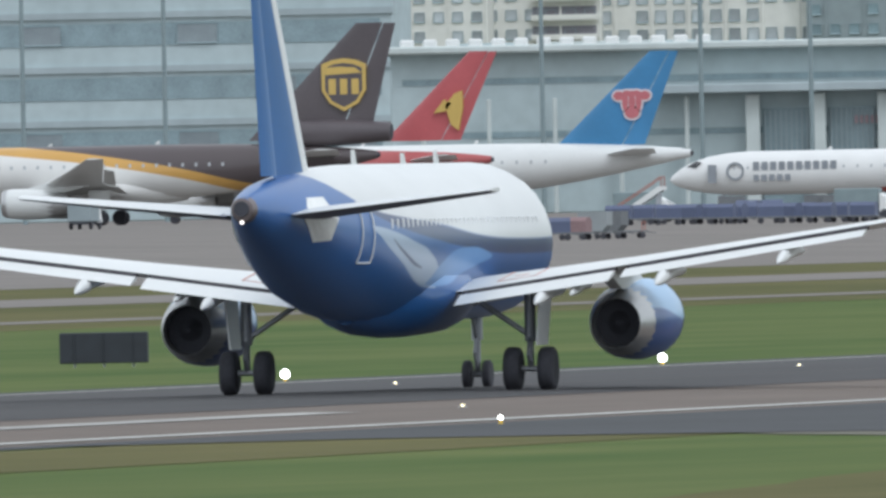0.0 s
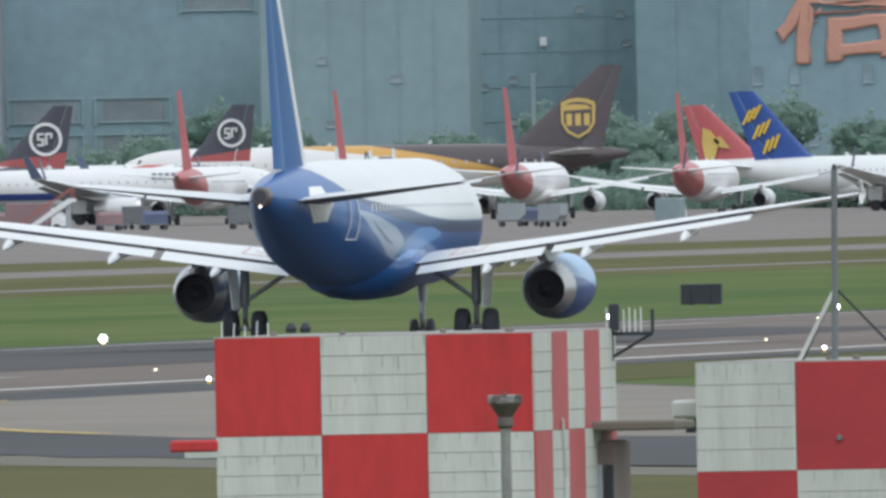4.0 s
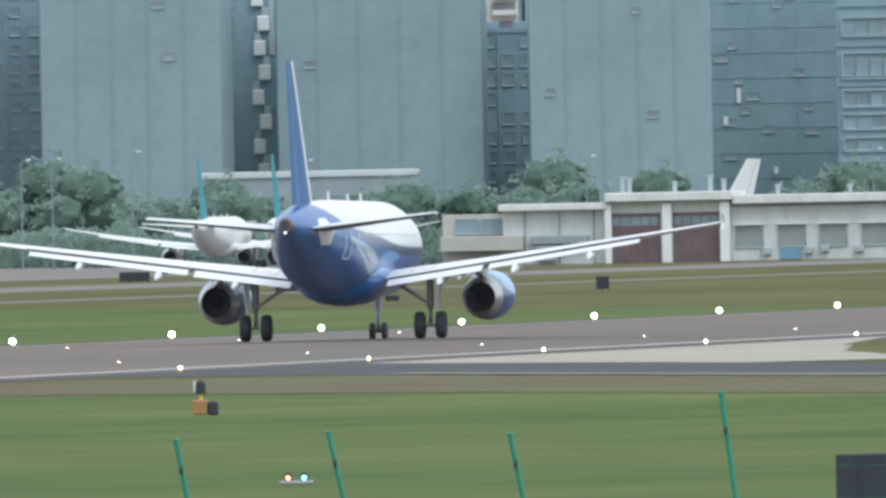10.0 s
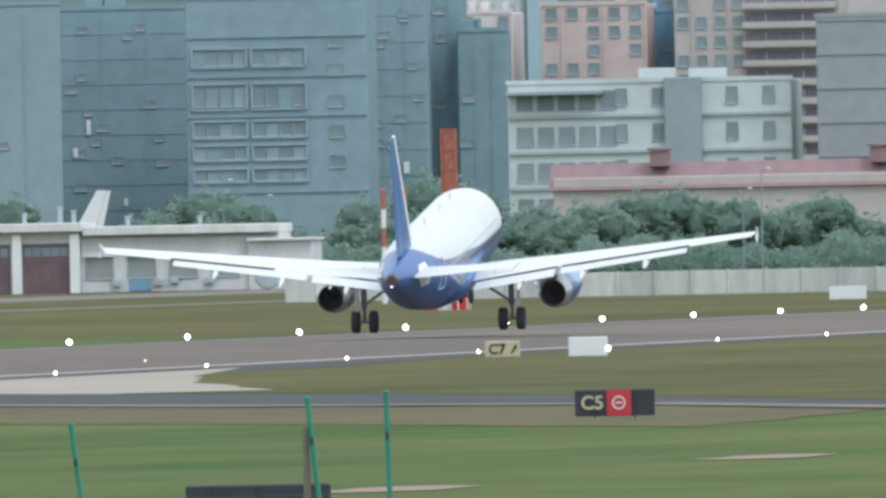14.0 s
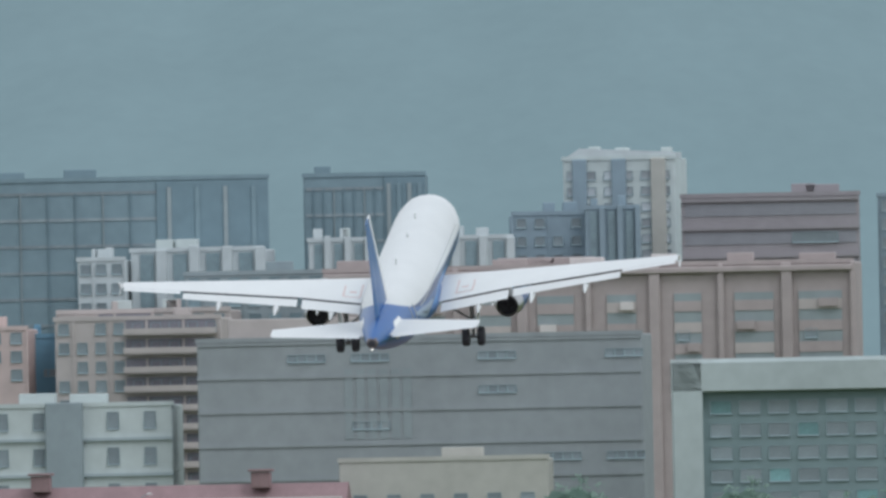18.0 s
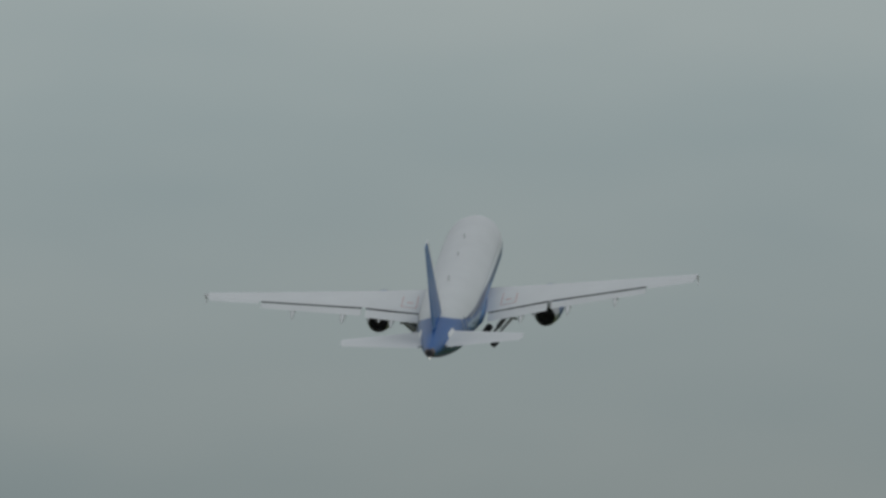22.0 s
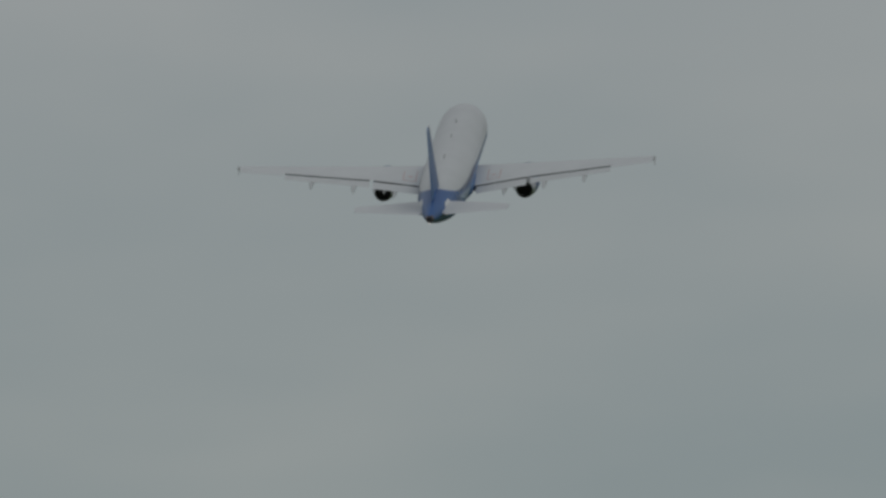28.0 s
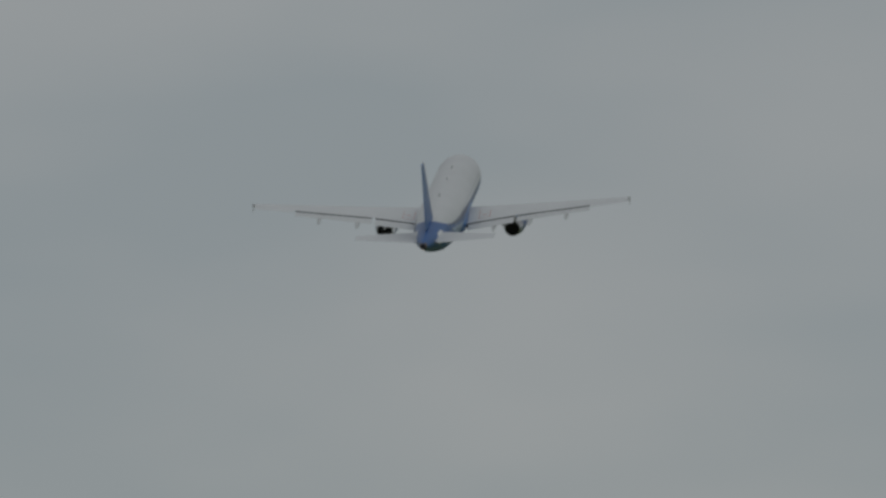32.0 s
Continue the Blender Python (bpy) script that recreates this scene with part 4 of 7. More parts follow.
def lettering(name, text, size, m, mt, label, parent=None, depth=0.05, bold=0.0, brush=0.0):
    """Words in the built-in font as a flat solid."""
    cu = bpy.data.curves.new(name, "FONT")
    cu.body, cu.size, cu.extrude, cu.offset = text, size, depth, bold
    cu.bevel_depth, cu.bevel_resolution = brush, 1
    cu.align_x, cu.align_y = "CENTER", "CENTER"
    tmp = new(name, cu)
    me = bpy.data.meshes.new_from_object(tmp.evaluated_get(bpy.context.evaluated_depsgraph_get()))
    bpy.data.objects.remove(tmp)
    bpy.data.curves.remove(cu)
    if brush:
        bm = bmesh.new()
        bm.from_mesh(me)
        bmesh.ops.subdivide_edges(bm, edges=[e for e in bm.edges if e.calc_length() > 1.2], cuts=4)
        for v in bm.verts:
            x, y = v.co.x, v.co.y
            v.co.x += 0.32 * noise.noise((x * 0.33, y * 0.33, 1.7)) + 0.18 * noise.noise((x * 0.9, y * 0.9, 4.1)) - 0.02 * x * y
            v.co.y += 0.32 * noise.noise((x * 0.33, y * 0.33, 7.3)) + 0.07 * x
        bm.to_mesh(me)
        bm.free()
    me.name = name
    me.materials.clear()
    me.materials.append(mt)
    ob = new(name, me)
    ob.parent = parent
    ob.matrix_basis = m
    if label:
        ob["label"] = label
    return ob


def window(parent, x, z, w, h, y=0.0, mt=None):
    """One window: a dark pane behind a frame with a sill, sharing its mesh with its like."""
    mt = mt or WINDARK
    key = (round(w, 1), round(h, 1), mt.name)
    if key not in WINMESH:
        s = Shape()
        f, x0, z0 = 0.07, w / 2 + 0.07, h / 2 + 0.07
        rect = lambda e, y: [(-x0 + e, y, -z0 + e), (x0 - e, y, -z0 + e), (x0 - e, y, z0 - e), (-x0 + e, y, z0 - e)]
        sill = [(-x0 - 0.06, -0.16, -z0 - 0.05), (x0 + 0.06, -0.16, -z0 - 0.05)] + rect(0, -0.08)[2:]
        s.loft([rect(0, 0.1), sill, rect(f, -0.07), rect(f, -0.01)])
        bmesh.ops.recalc_face_normals(s.bm, faces=s.bm.faces)
        s.bm.faces.ensure_lookup_table()
        for q in s.bm.faces:
            q.material_index = 1
        s.bm.faces[-1].material_index = 0
        me = bpy.data.meshes.new("window")
        s.bm.to_mesh(me)
        s.bm.free()
        me.materials.append(mt)
        me.materials.append(WINFRAME)
        WINMESH[key] = me
    ob = new("window", WINMESH[key])
    ob.parent = parent
    ob.location = (x, y - 0.04, z)
    return ob


def block(az, d, w, top, label, wall=None, style="grid", rows=6, bands=None, depth=14.0):
    """A far building on the ground: local x along its front, y away, z up."""
    rnd = random.Random(int(abs(az * 100)) + int(d))
    p = at(az, d)
    base = rise(p.x)
    m = Matrix.Translation((p.x, p.y, base)) @ Matrix.Rotation(0.0 if style.startswith("sign") else radians(rnd.uniform(-4, 4)) - az / 1000 * 0.5, 4, "Z")
    cat = "apartment building" if style in ("grid", "balcony", "comb") else "building"
    b = thing(cat.replace(" ", "_"), label, cat, m=m)
    top = top + 0.25
    lo = 6.0
    part("wall", Shape().box((0, depth / 2, top / 2), (w, depth, top), bevel=0.15), wall, b)
    part("parapet", Shape().box((0, 0.1, top + 0.1), (w + 0.3, 0.5, 0.5)), wall, b)
    if style in ("grid", "balcony"):
        rows = max(4, int((top - lo) / 2.15))
    step = (top - lo) / rows
    if style in ("grid", "balcony", "sign1", "sign2", "sign3"):
        n = max(3, int(w / 2.1))
        ww, wh = w / n * rnd.uniform(0.45, 0.6), step * rnd.uniform(0.45, 0.58)
        dim = WINDEEP if wall in (BLUEGREY, BLUEGREY2, TEALGREY, GREYW, FARGREY) else WINSOFT if wall is CREAM or wall is PALEST else WINDARK
        for c in range(0 if style == "sign1" else n + 1, 0, -2):
            part("pilaster", Shape().box((-w / 2 + (c - 1) * w / n, -0.06, top / 2), (0.28, 0.2, top - 0.4)), wall, b)
        for r in range(rows):
            z = lo + (r + 0.5) * step
            if style.startswith("sign") and r % 2:
                continue
            if style == "balcony":
                part("balcony", Shape().box((w * 0.2, -0.7, z - wh * 0.62), (w * 0.56, 1.4, 0.18)).box((w * 0.2, -1.35, z - wh * 0.35), (w * 0.56, 0.1, wh * 0.62)), wall, b)
                # flat plate on the wall, recess shade put into its colour
                part("balcony_shade_plate", Shape().box((w * 0.2, -0.02, z + wh * 0.3), (w * 0.54, 0.08, step * 0.52)), RECESS, b)
            for c in range(n):
                if rnd.random() < (0.08 if not style.startswith("sign") else 0.5):
                    continue
                window(b, -w / 2 + (c + 0.5) * w / n, z, ww, wh, 0.0, dim)
    if style.startswith("sign"):
        ch, saz, sz, fx, fy = {"sign1": ("\u68a7", -148.15, 23.0, 1.12, 0.98), "sign2": ("\u6850", -141.24, 22.7, 1.18, 0.98), "sign3": ("\u5cf6", -133.32, 23.8, 0.94, 1.46)}[style]
        big = lettering("sign_character", ch, 13.0, Matrix.Translation(((saz - az) / 1000 * d, -0.12, sz - base)) @ Matrix.Rotation(radians(90), 4, "X") @ Matrix.Diagonal((fx, fy, 1, 1)), SIGN, "huge orange character on the tower front", b, 0.1, 0.05, 0.26)
        if style == "sign3":
            part("blank_panel", Shape().box(((saz - az) / 1000 * d + 0.3, -0.35, sz - base + 2.9), (1.7, 0.3, 1.3), bevel=0.05), ROOFW, b, "white blank panel on the sign")
    if style in ("band", "glass", "hall"):
        for r in range(rows):
            z = lo + (r + 0.5) * step
            hh = step * (0.42 if style == "band" else 0.12)
            part("ribbon_window", Shape().box((0, 0.0, z), (w * 0.96, 0.2, hh)), bands or (GLASSY if style != "glass" else WINDARK), b)
            if style == "band":
                part("floor_band", Shape().box((0, -0.2, z + hh * 0.85), (w, 0.4, step * 0.12)), wall if wall is BRICK else SLAB, b)
                k = int(w / 9)
                for c in range(k):
                    if rnd.random() < 0.5:
                        window(b, -w / 2 + (c + 0.5) * w / k, z, w / k * 0.5, hh * 0.8, -0.12)
    if style == "glass":
        part("curtain_wall_wing", Shape().box((w * 0.33, -0.12, top / 2), (w * 0.335, 0.3, top - 0.6)), GLASSD, b, "darker glass wing")
        for c in range(1, 9):
            part("glass_rib", Shape().box((-w / 2 + c * w / 12, -0.1, top * 0.62), (0.13, 0.25, top * 0.7)), GLASSD if c % 3 else BAYGREY, b)
        for c in range(4):
            part("glass_column", Shape().box((w * (0.2 + c * 0.085), -0.3, top * 0.62), (0.5, 0.3, top * 0.72)), GLASSB if c % 2 else BAYGREY, b)
    if style == "lines":
        for r in range(rows):
            z = lo + (r + 0.9) * step
            part("floor_band", Shape().box((0, -0.06, z), (w, 0.2, 0.32)), wall, b)
            for c in range(7):
                if rnd.random() < 0.3:
                    for q in range(4):
                        window(b, -w / 2 + (c + 0.5) * w / 7 + q * 1.1, z - step * 0.45, 0.9, 0.75)
        for c in range(6):
            part("tall_bay", Shape().box((-w * 0.16 + c * 1.35, -0.02, top - 7.5), (0.95, 0.12, 8.0)), BAYGREY, b)
        part("roof_block", Shape().box((-w * 0.28, 5, top + 1.2), (w * 0.3, 8, 2.6), bevel=0.1), PINKB, b, "beige roof storey of the block")
    if style == "hall":
        for c in range(5, 9):
            for q in range(9):
                part("mullion", Shape().box((-w / 2 + (c + 1) * w / 9 - 2.4 + q * 0.6, -0.75, top * 0.36), (0.12, 0.2, top * 0.52)), SLAB, b)
        for q in range(7):
            part("sign_bar", Shape().box((w * 0.285 + q * 0.6, -0.95, top * 0.55), (0.35, 0.1, 0.9)), REDSIGN, b, "dull red bar of lettering")
        for c in range(9):
            x = -w / 2 + (c + 0.5) * w / 9
            part("pillar", Shape().box((x, -2.2, top * 0.36), (1.6 if c > 4 else 0.5, 1.2, top * 0.72), bevel=0.1), PALEST, b)
            if c > 4:
                part("bay_opening", Shape().box((x + w / 18, -0.4, top * 0.33), (w / 9 * 0.7, 0.5, top * 0.6)), GLASSY, b)
        part("canopy", Shape().box((w * 0.2, -2.5, top * 0.76), (w * 0.6, 4.5, 1.0), bevel=0.1), SLAB, b)
        part("roof", Shape().box((0, 5, top + 0.6), (w + 2, 16, 0.9), bevel=0.2), PALEST, b)
        for c in range(14):
            part("roof_vent", Shape().box((-w * 0.47 + c * w / 26, -1.4, top + 1.3), (1.6, 1.2, 1.1), bevel=0.2), ROOFW, b)
    if style == "frame":
        n = max(2, int(w / 9))
        for r in range(rows):
            z = lo + (r + 0.4) * step
            if rnd.random() < 0.3:
                continue
            for c in range(n):
                x = -w / 2 + (c + 0.5) * w / n
                if rnd.random() < 0.4:
                    continue
                part("window_frame", Shape().box((x, -0.15, z + step * 0.36), (w / n * 0.86, 0.14, 0.2)).box((x, -0.15, z - step * 0.3), (w / n * 0.86, 0.14, 0.16)).box((x - w / n * 0.43, -0.15, z), (0.25, 0.16, step * 0.8)).box((x + w / n * 0.43, -0.15, z), (0.25, 0.16, step * 0.8)), FRAMEG, b)
                window(b, x, z, w / n * 0.7, step * 0.55)
    if style == "bays":
        for x, bw in ((-6.6, 6.3), (0.3, 6.3)):
            for z, h in ((26.2, 2.2), (21.7, 3.0), (17.9, 2.0), (15.2, 1.8), (12.6, 1.6)):
                part("bay_frame", Shape().box((x, -0.15, z + h / 2), (bw, 0.3, 0.26)).box((x, -0.15, z - h / 2), (bw, 0.3, 0.22)).box((x - bw / 2, -0.15, z), (0.24, 0.3, h)).box((x + bw / 2, -0.15, z), (0.24, 0.3, h)), FRAMEG, b, "pale window bay frame")
                for q in range(4):
                    if rnd.random() < 0.85:
                        window(b, x - bw / 2 + (q + 0.5) * bw / 4, z - 0.05, bw / 4 * 0.8, h * 0.7, 0.0, WINDEEP)
        for z in (28.6, 24.0, 19.4, 10.6):
            part("floor_band", Shape().box((0, -0.1, z), (w, 0.24, 0.2)), wall, b)
        for z in (28.0, 24.6, 21.0, 17.5, 14.0):
            window(b, w * 0.33, z, 1.6, 1.3, 0.0, WINDEEP)
    if style in ("plain", "net"):
        n = max(3, int(w / 4))
        for c in range(1, n):
            part("netting_seam", Shape().box((-w / 2 + c * w / n, -0.05, top / 2 + 2), (0.22, 0.05, top - 6)), wall, b)
        for r in range(1, rows):
            if style == "net":
                part("scaffold_deck", Shape().box((0, -0.04, lo + r * step), (w, 0.06, 0.16)), wall, b)
            for q in range(rnd.randint(0, 3) if style == "net" else rnd.randint(0, 1)):
                window(b, rnd.uniform(-0.42, 0.42) * w, lo + (r + rnd.uniform(-0.3, 0.3)) * step, rnd.choice((0.9, 1.3)), 0.7)
            if style == "net" and rnd.random() < 0.35:
                part("loose_sheet", Shape().box((rnd.uniform(-0.4, 0.4) * w, -0.3, lo + (r + 0.3) * step), (rnd.uniform(0.4, 0.9), 0.08, rnd.uniform(0.8, 1.8))), ROOFW, b, "pale loose sheet on the scaffold")
    if style == "stair":
        for r in range(rows):
            z = lo + (r + 0.5) * step
            x = w * (0.2 + (0.035 if r % 2 else -0.035) + rnd.uniform(-0.02, 0.02))
            part("landing", Shape().box((x, -0.3, z), (w * 0.17, 0.8, step * 0.62), bevel=0.12), ROOFW, b)
            part("stair_flight", Shape().box((x + w * (0.03 if r % 2 else -0.03), -0.15, z + step * 0.45), (w * 0.1, 0.6, step * 0.4), bevel=0.08), SLAB, b)
            if rnd.random() < 0.6:
                window(b, -w * 0.3, z, w * 0.2, step * 0.5)
        part("edge_strip", Shape().box((w * 0.36, -0.1, top * 0.86), (w * 0.08, 0.3, top * 0.22)), SLAB, b)
    if style == "comb":
        n = max(3, int(w / 3.2))
        for c in range(n):
            x = -w / 2 + (c + 0.5) * w / n
            hgt = top * (0.55 + 0.1 * rnd.random())
            part("recess", Shape().box((x, -0.02, top - hgt / 2 - 0.4), (w / n * 0.42, 0.3, hgt)), GLASSY, b)
            part("pier", Shape().box((x + w / n * 0.45, -0.5, top - hgt / 2), (w / n * 0.3, 1.0, hgt + rnd.uniform(0, 1.2)), bevel=0.08), wall, b)
    if style == "arcade":
        n = int(w / 7)
        for c in range(n):
            x = -w / 2 + (c + 0.5) * w / n
            bw = w / n * rnd.uniform(0.4, 0.68)
            part("tall_bay", Shape().box((x, -0.05, top * 0.72), (bw, 0.3, top * 0.38)), BAYGREY, b)
            for r in range(6):
                part("spandrel", Shape().box((x, -0.22, top * 0.54 + r * top * 0.066), (bw, 0.16, top * 0.032)), wall if (c + r) % 3 else PINKB, b)
                if (c * 2 + r) % 3 == 1 and r > 1:
                    part("balcony_wall", Shape().box((x + bw * (0.2 if r % 2 else -0.2), -0.5, top * 0.545 + r * top * 0.066), (bw * 0.45, 0.6, top * 0.026)), PINKW if (c + r) % 2 else wall, b)
            for r in range(rnd.randint(1, 3)):
                window(b, x + rnd.uniform(-0.3, 0.3) * bw, top * (0.6 + 0.09 * r), 1.3, 1.0, -0.2)
            part("pilaster", Shape().box((x + w / n / 2, -0.45, top * 0.5), (0.7 if c % 2 else 1.3, 0.5, top), bevel=0.12), wall, b)
            for r in range(3):
                window(b, x, top * 0.58 + r * 2.1, w / n * 0.5, 0.9, -0.25)
        part("cornice", Shape().box((0, -0.4, top - 0.7), (w, 1.0, 0.7), bevel=0.12), wall, b)
        for c in range(7):
            part("roof_tank", Shape().box((-w * 0.44 + c * w * 0.145, 3.0, top + 0.6), (w * rnd.uniform(0.03, 0.08), 2.5, rnd.uniform(0.8, 1.9)), bevel=0.08), rnd.choice((wall, PINKW, SLAB)), b)
    if style == "portal":
        part("portal_frame", Shape().box((0, -0.8, top - 1.7), (w, 1.8, 3.4), bevel=0.1).box((-w / 2 + 1.7, -0.8, top / 2), (3.4, 1.8, top), bevel=0.1), PORTALW, b)
        part("glass_front", Shape().box((1.6, -0.05, top / 2 - 1.7), (w - 3.5, 0.3, top - 3.5)), GLASSFRONT, b, "grey glazed front")
        for r in range(5):
            for c in range(9):
                window(b, -w / 2 + 5.5 + c * 3.3, top - 5.2 - r * 2.6, 2.3, 1.4, -0.22, TEALGLASS if (r * 5 + c * 3) % 7 == 0 else WINDARK)
    if style == "school":
        for r in range(rows):
            z = lo + (r + 0.5) * step
            for c in range(5):
                window(b, -w / 2 + 2.0 + c * 2.4, z, 1.7, step * 0.5)
            for c in range(5):
                window(b, w * (-0.1 + 0.13 * c), z + 0.3, 1.2, step * 0.45)
            part("floor_band", Shape().box((0, -0.15, z - step * 0.45), (w, 0.5, 0.35)), SLAB, b)
        part("stair_bay", Shape().box((w * 0.12, -0.6, top / 2), (w * 0.13, 1.4, top + 0.8), bevel=0.1), GREYW, b)
        part("roof", Shape().box((-w * 0.33, 2, top - 1.2), (w * 0.34, 9, 0.5), bevel=0.1), GREYW, b)
    if style == "low":
        for c in range(6):
            window(b, w * (-0.4 + 0.16 * c), top * 0.72, 1.4, 0.7)
    if style == "crown":
        part("crown", Shape().loft([[(x, y, z) for x, y, z in ((-w / 2, 0, top), (w / 2, 0, top), (w / 2, 8, top), (-w / 2, 8, top))], [(x, y, z) for x, y, z in ((-w * 0.35, 0, top + 1.3), (w / 2, 0, top + 0.7), (w / 2, 8, top + 0.7), (-w * 0.35, 8, top + 1.3))]]), WHITEB, b)
        for c in range(3):
            part("pier", Shape().box((-w * 0.35 + c * w * 0.35, -0.3, top * 0.55), (w * 0.13, 0.6, top * 0.9), bevel=0.1), BLUEW if c < 2 else DULLCREAM, b)
        for r in range(6):
            for c in range(6):
                window(b, -w * 0.42 + c * w * 0.165, top - 2.0 - r * 1.9, 1.1, 0.9, 0.0, WINSOFT)
    # roof houses and tanks
    for c in range(rnd.randint(1, 3)):
        x = rnd.uniform(-0.38, 0.38) * w
        part("roof_house", Shape().box((x, depth * 0.5, top + 0.7), (w * rnd.uniform(0.08, 0.2), 3.0, rnd.uniform(0.9, 1.7)), bevel=0.08), wall if rnd.random() < 0.75 else PALEST, b)
    return b


def flood_mast(az, d, top):
    p = at(az, d)
    z = rise(p.x)
    h = top
    f = thing("floodlight_mast", "tall grey apron floodlight mast with a ring of lamps", "light mast", "apron floodlight masts", m=Matrix.Translation((p.x, p.y, z)))
    part("pole", Shape().tube((0, 0, 0), (0, 0, h), 0.26, 0.15, 10), GREYMAST, f)
    part("lamp_ring", Shape().turn([(h - 0.4, 0.3), (h - 0.2, 1.3), (h + 0.05, 1.3), (h + 0.25, 0.3)], 16, axis="Z"), MASTRING, f)
    for i in range(8):
        a = i * math.pi / 4
        part("floodlight", Shape().box((1.3 * math.cos(a), 1.3 * math.sin(a), h - 0.45), (0.4, 0.4, 0.35), bevel=0.05), MASTRING, f)


def street_lamp(az, d, top):
    p = at(az, d)
    f = thing("street_lamp", "pale street lamp with a bent arm", "street lamp", "street lamps by the trees", m=Matrix.Translation((p.x, p.y, rise(p.x))))
    part("pole", Shape().tube((0, 0, 0), (0, 0, top), 0.09, 0.06, 8).tube((0, 0, top), (0.6, 0, top + 0.25), 0.05), GREYMAST, f)
    part("lamp_head", Shape().box((0.8, 0, top + 0.3), (0.5, 0.3, 0.14), bevel=0.04), ROOFW, f)


def mast(az, d, top):
    p = at(az, d)
    f = thing("mast", "thin grey mast on the apron", "mast", "thin masts", m=Matrix.Translation((p.x, p.y, rise(p.x))))
    part("pole", Shape().tube((0, 0, 0), (0, 0, top), 0.3, 0.22, 8), GREYMAST, f)
    part("cap", Shape().box((0, 0, top), (0.9, 0.3, 0.25), bevel=0.05), GREYMAST, f)


def striped_pole(az, d, top, n=6, r=0.2):
    p = at(az, d)
    f = thing("striped_pole", "red and white striped pole in the grass", "pole", "striped poles", m=Matrix.Translation((p.x, p.y, rise(p.x))))
    for i in range(n):
        part("pole_section", Shape().tube((0, 0, top * i / n), (0, 0, top * (i + 1) / n), r, r, 10), REDO if (n - i) % 2 else ROOFW, f)
    part("cap", Shape().turn([(top, r * 1.2), (top + r, r * 0.5)], 10, axis="Z"), REDO, f)


def lattice_tower(az, d, top, name="lattice_tower", label="red and white steel lattice tower", w=1.0):
    p = at(az, d)
    f = thing(name, label, "tower", m=Matrix.Translation((p.x, p.y, rise(p.x))))
    n = max(6, int(top / 1.4))
    for i in range(n):
        z0, z1 = top * i / n, top * (i + 1) / n
        mt = REDO if z0 > top * 0.5 else ROOFW
        q = w / 2
        cs = [(-q, -q), (q, -q), (q, q), (-q, q)]
        for a, c in zip(cs, cs[1:] + cs[:1]):
            part("leg_bar", Shape().tube((*a, z0), (*a, z1), 0.06, n=5), mt, f)
            part("diagonal_brace", Shape().tube((*a, z0), (*c, z1), 0.04, n=4), mt, f)
            part("cross_brace", Shape().tube((*a, z1), (*c, z1), 0.04, n=4), mt, f)
        if name == "lattice_tower" and z0 > top * 0.5:
            part("red_panel", Shape().box((0, 0, (z0 + z1) / 2), (0.75, 0.75, z1 - z0 - 0.02)), mt, f)
    return f


def crane_mast(az, d, top):
    lattice_tower(az, d, top, "crane_mast", "red and white lattice mast of a tower crane", 1.7)


REDO = mat("orange_red_paint", (0.4, 0.14, 0.1), 0.6, var=0.15, scale=0.5)
# Mast greys are drawn towards the far walls, haze put in their colour.
MASTRING = mat("hazed_white_lamp_ring", (0.34, 0.39, 0.4), 0.6, var=0.1)
GREYMAST = mat("hazed_galvanised_mast", (0.24, 0.3, 0.315), 0.55, metal=0.2, var=0.12)


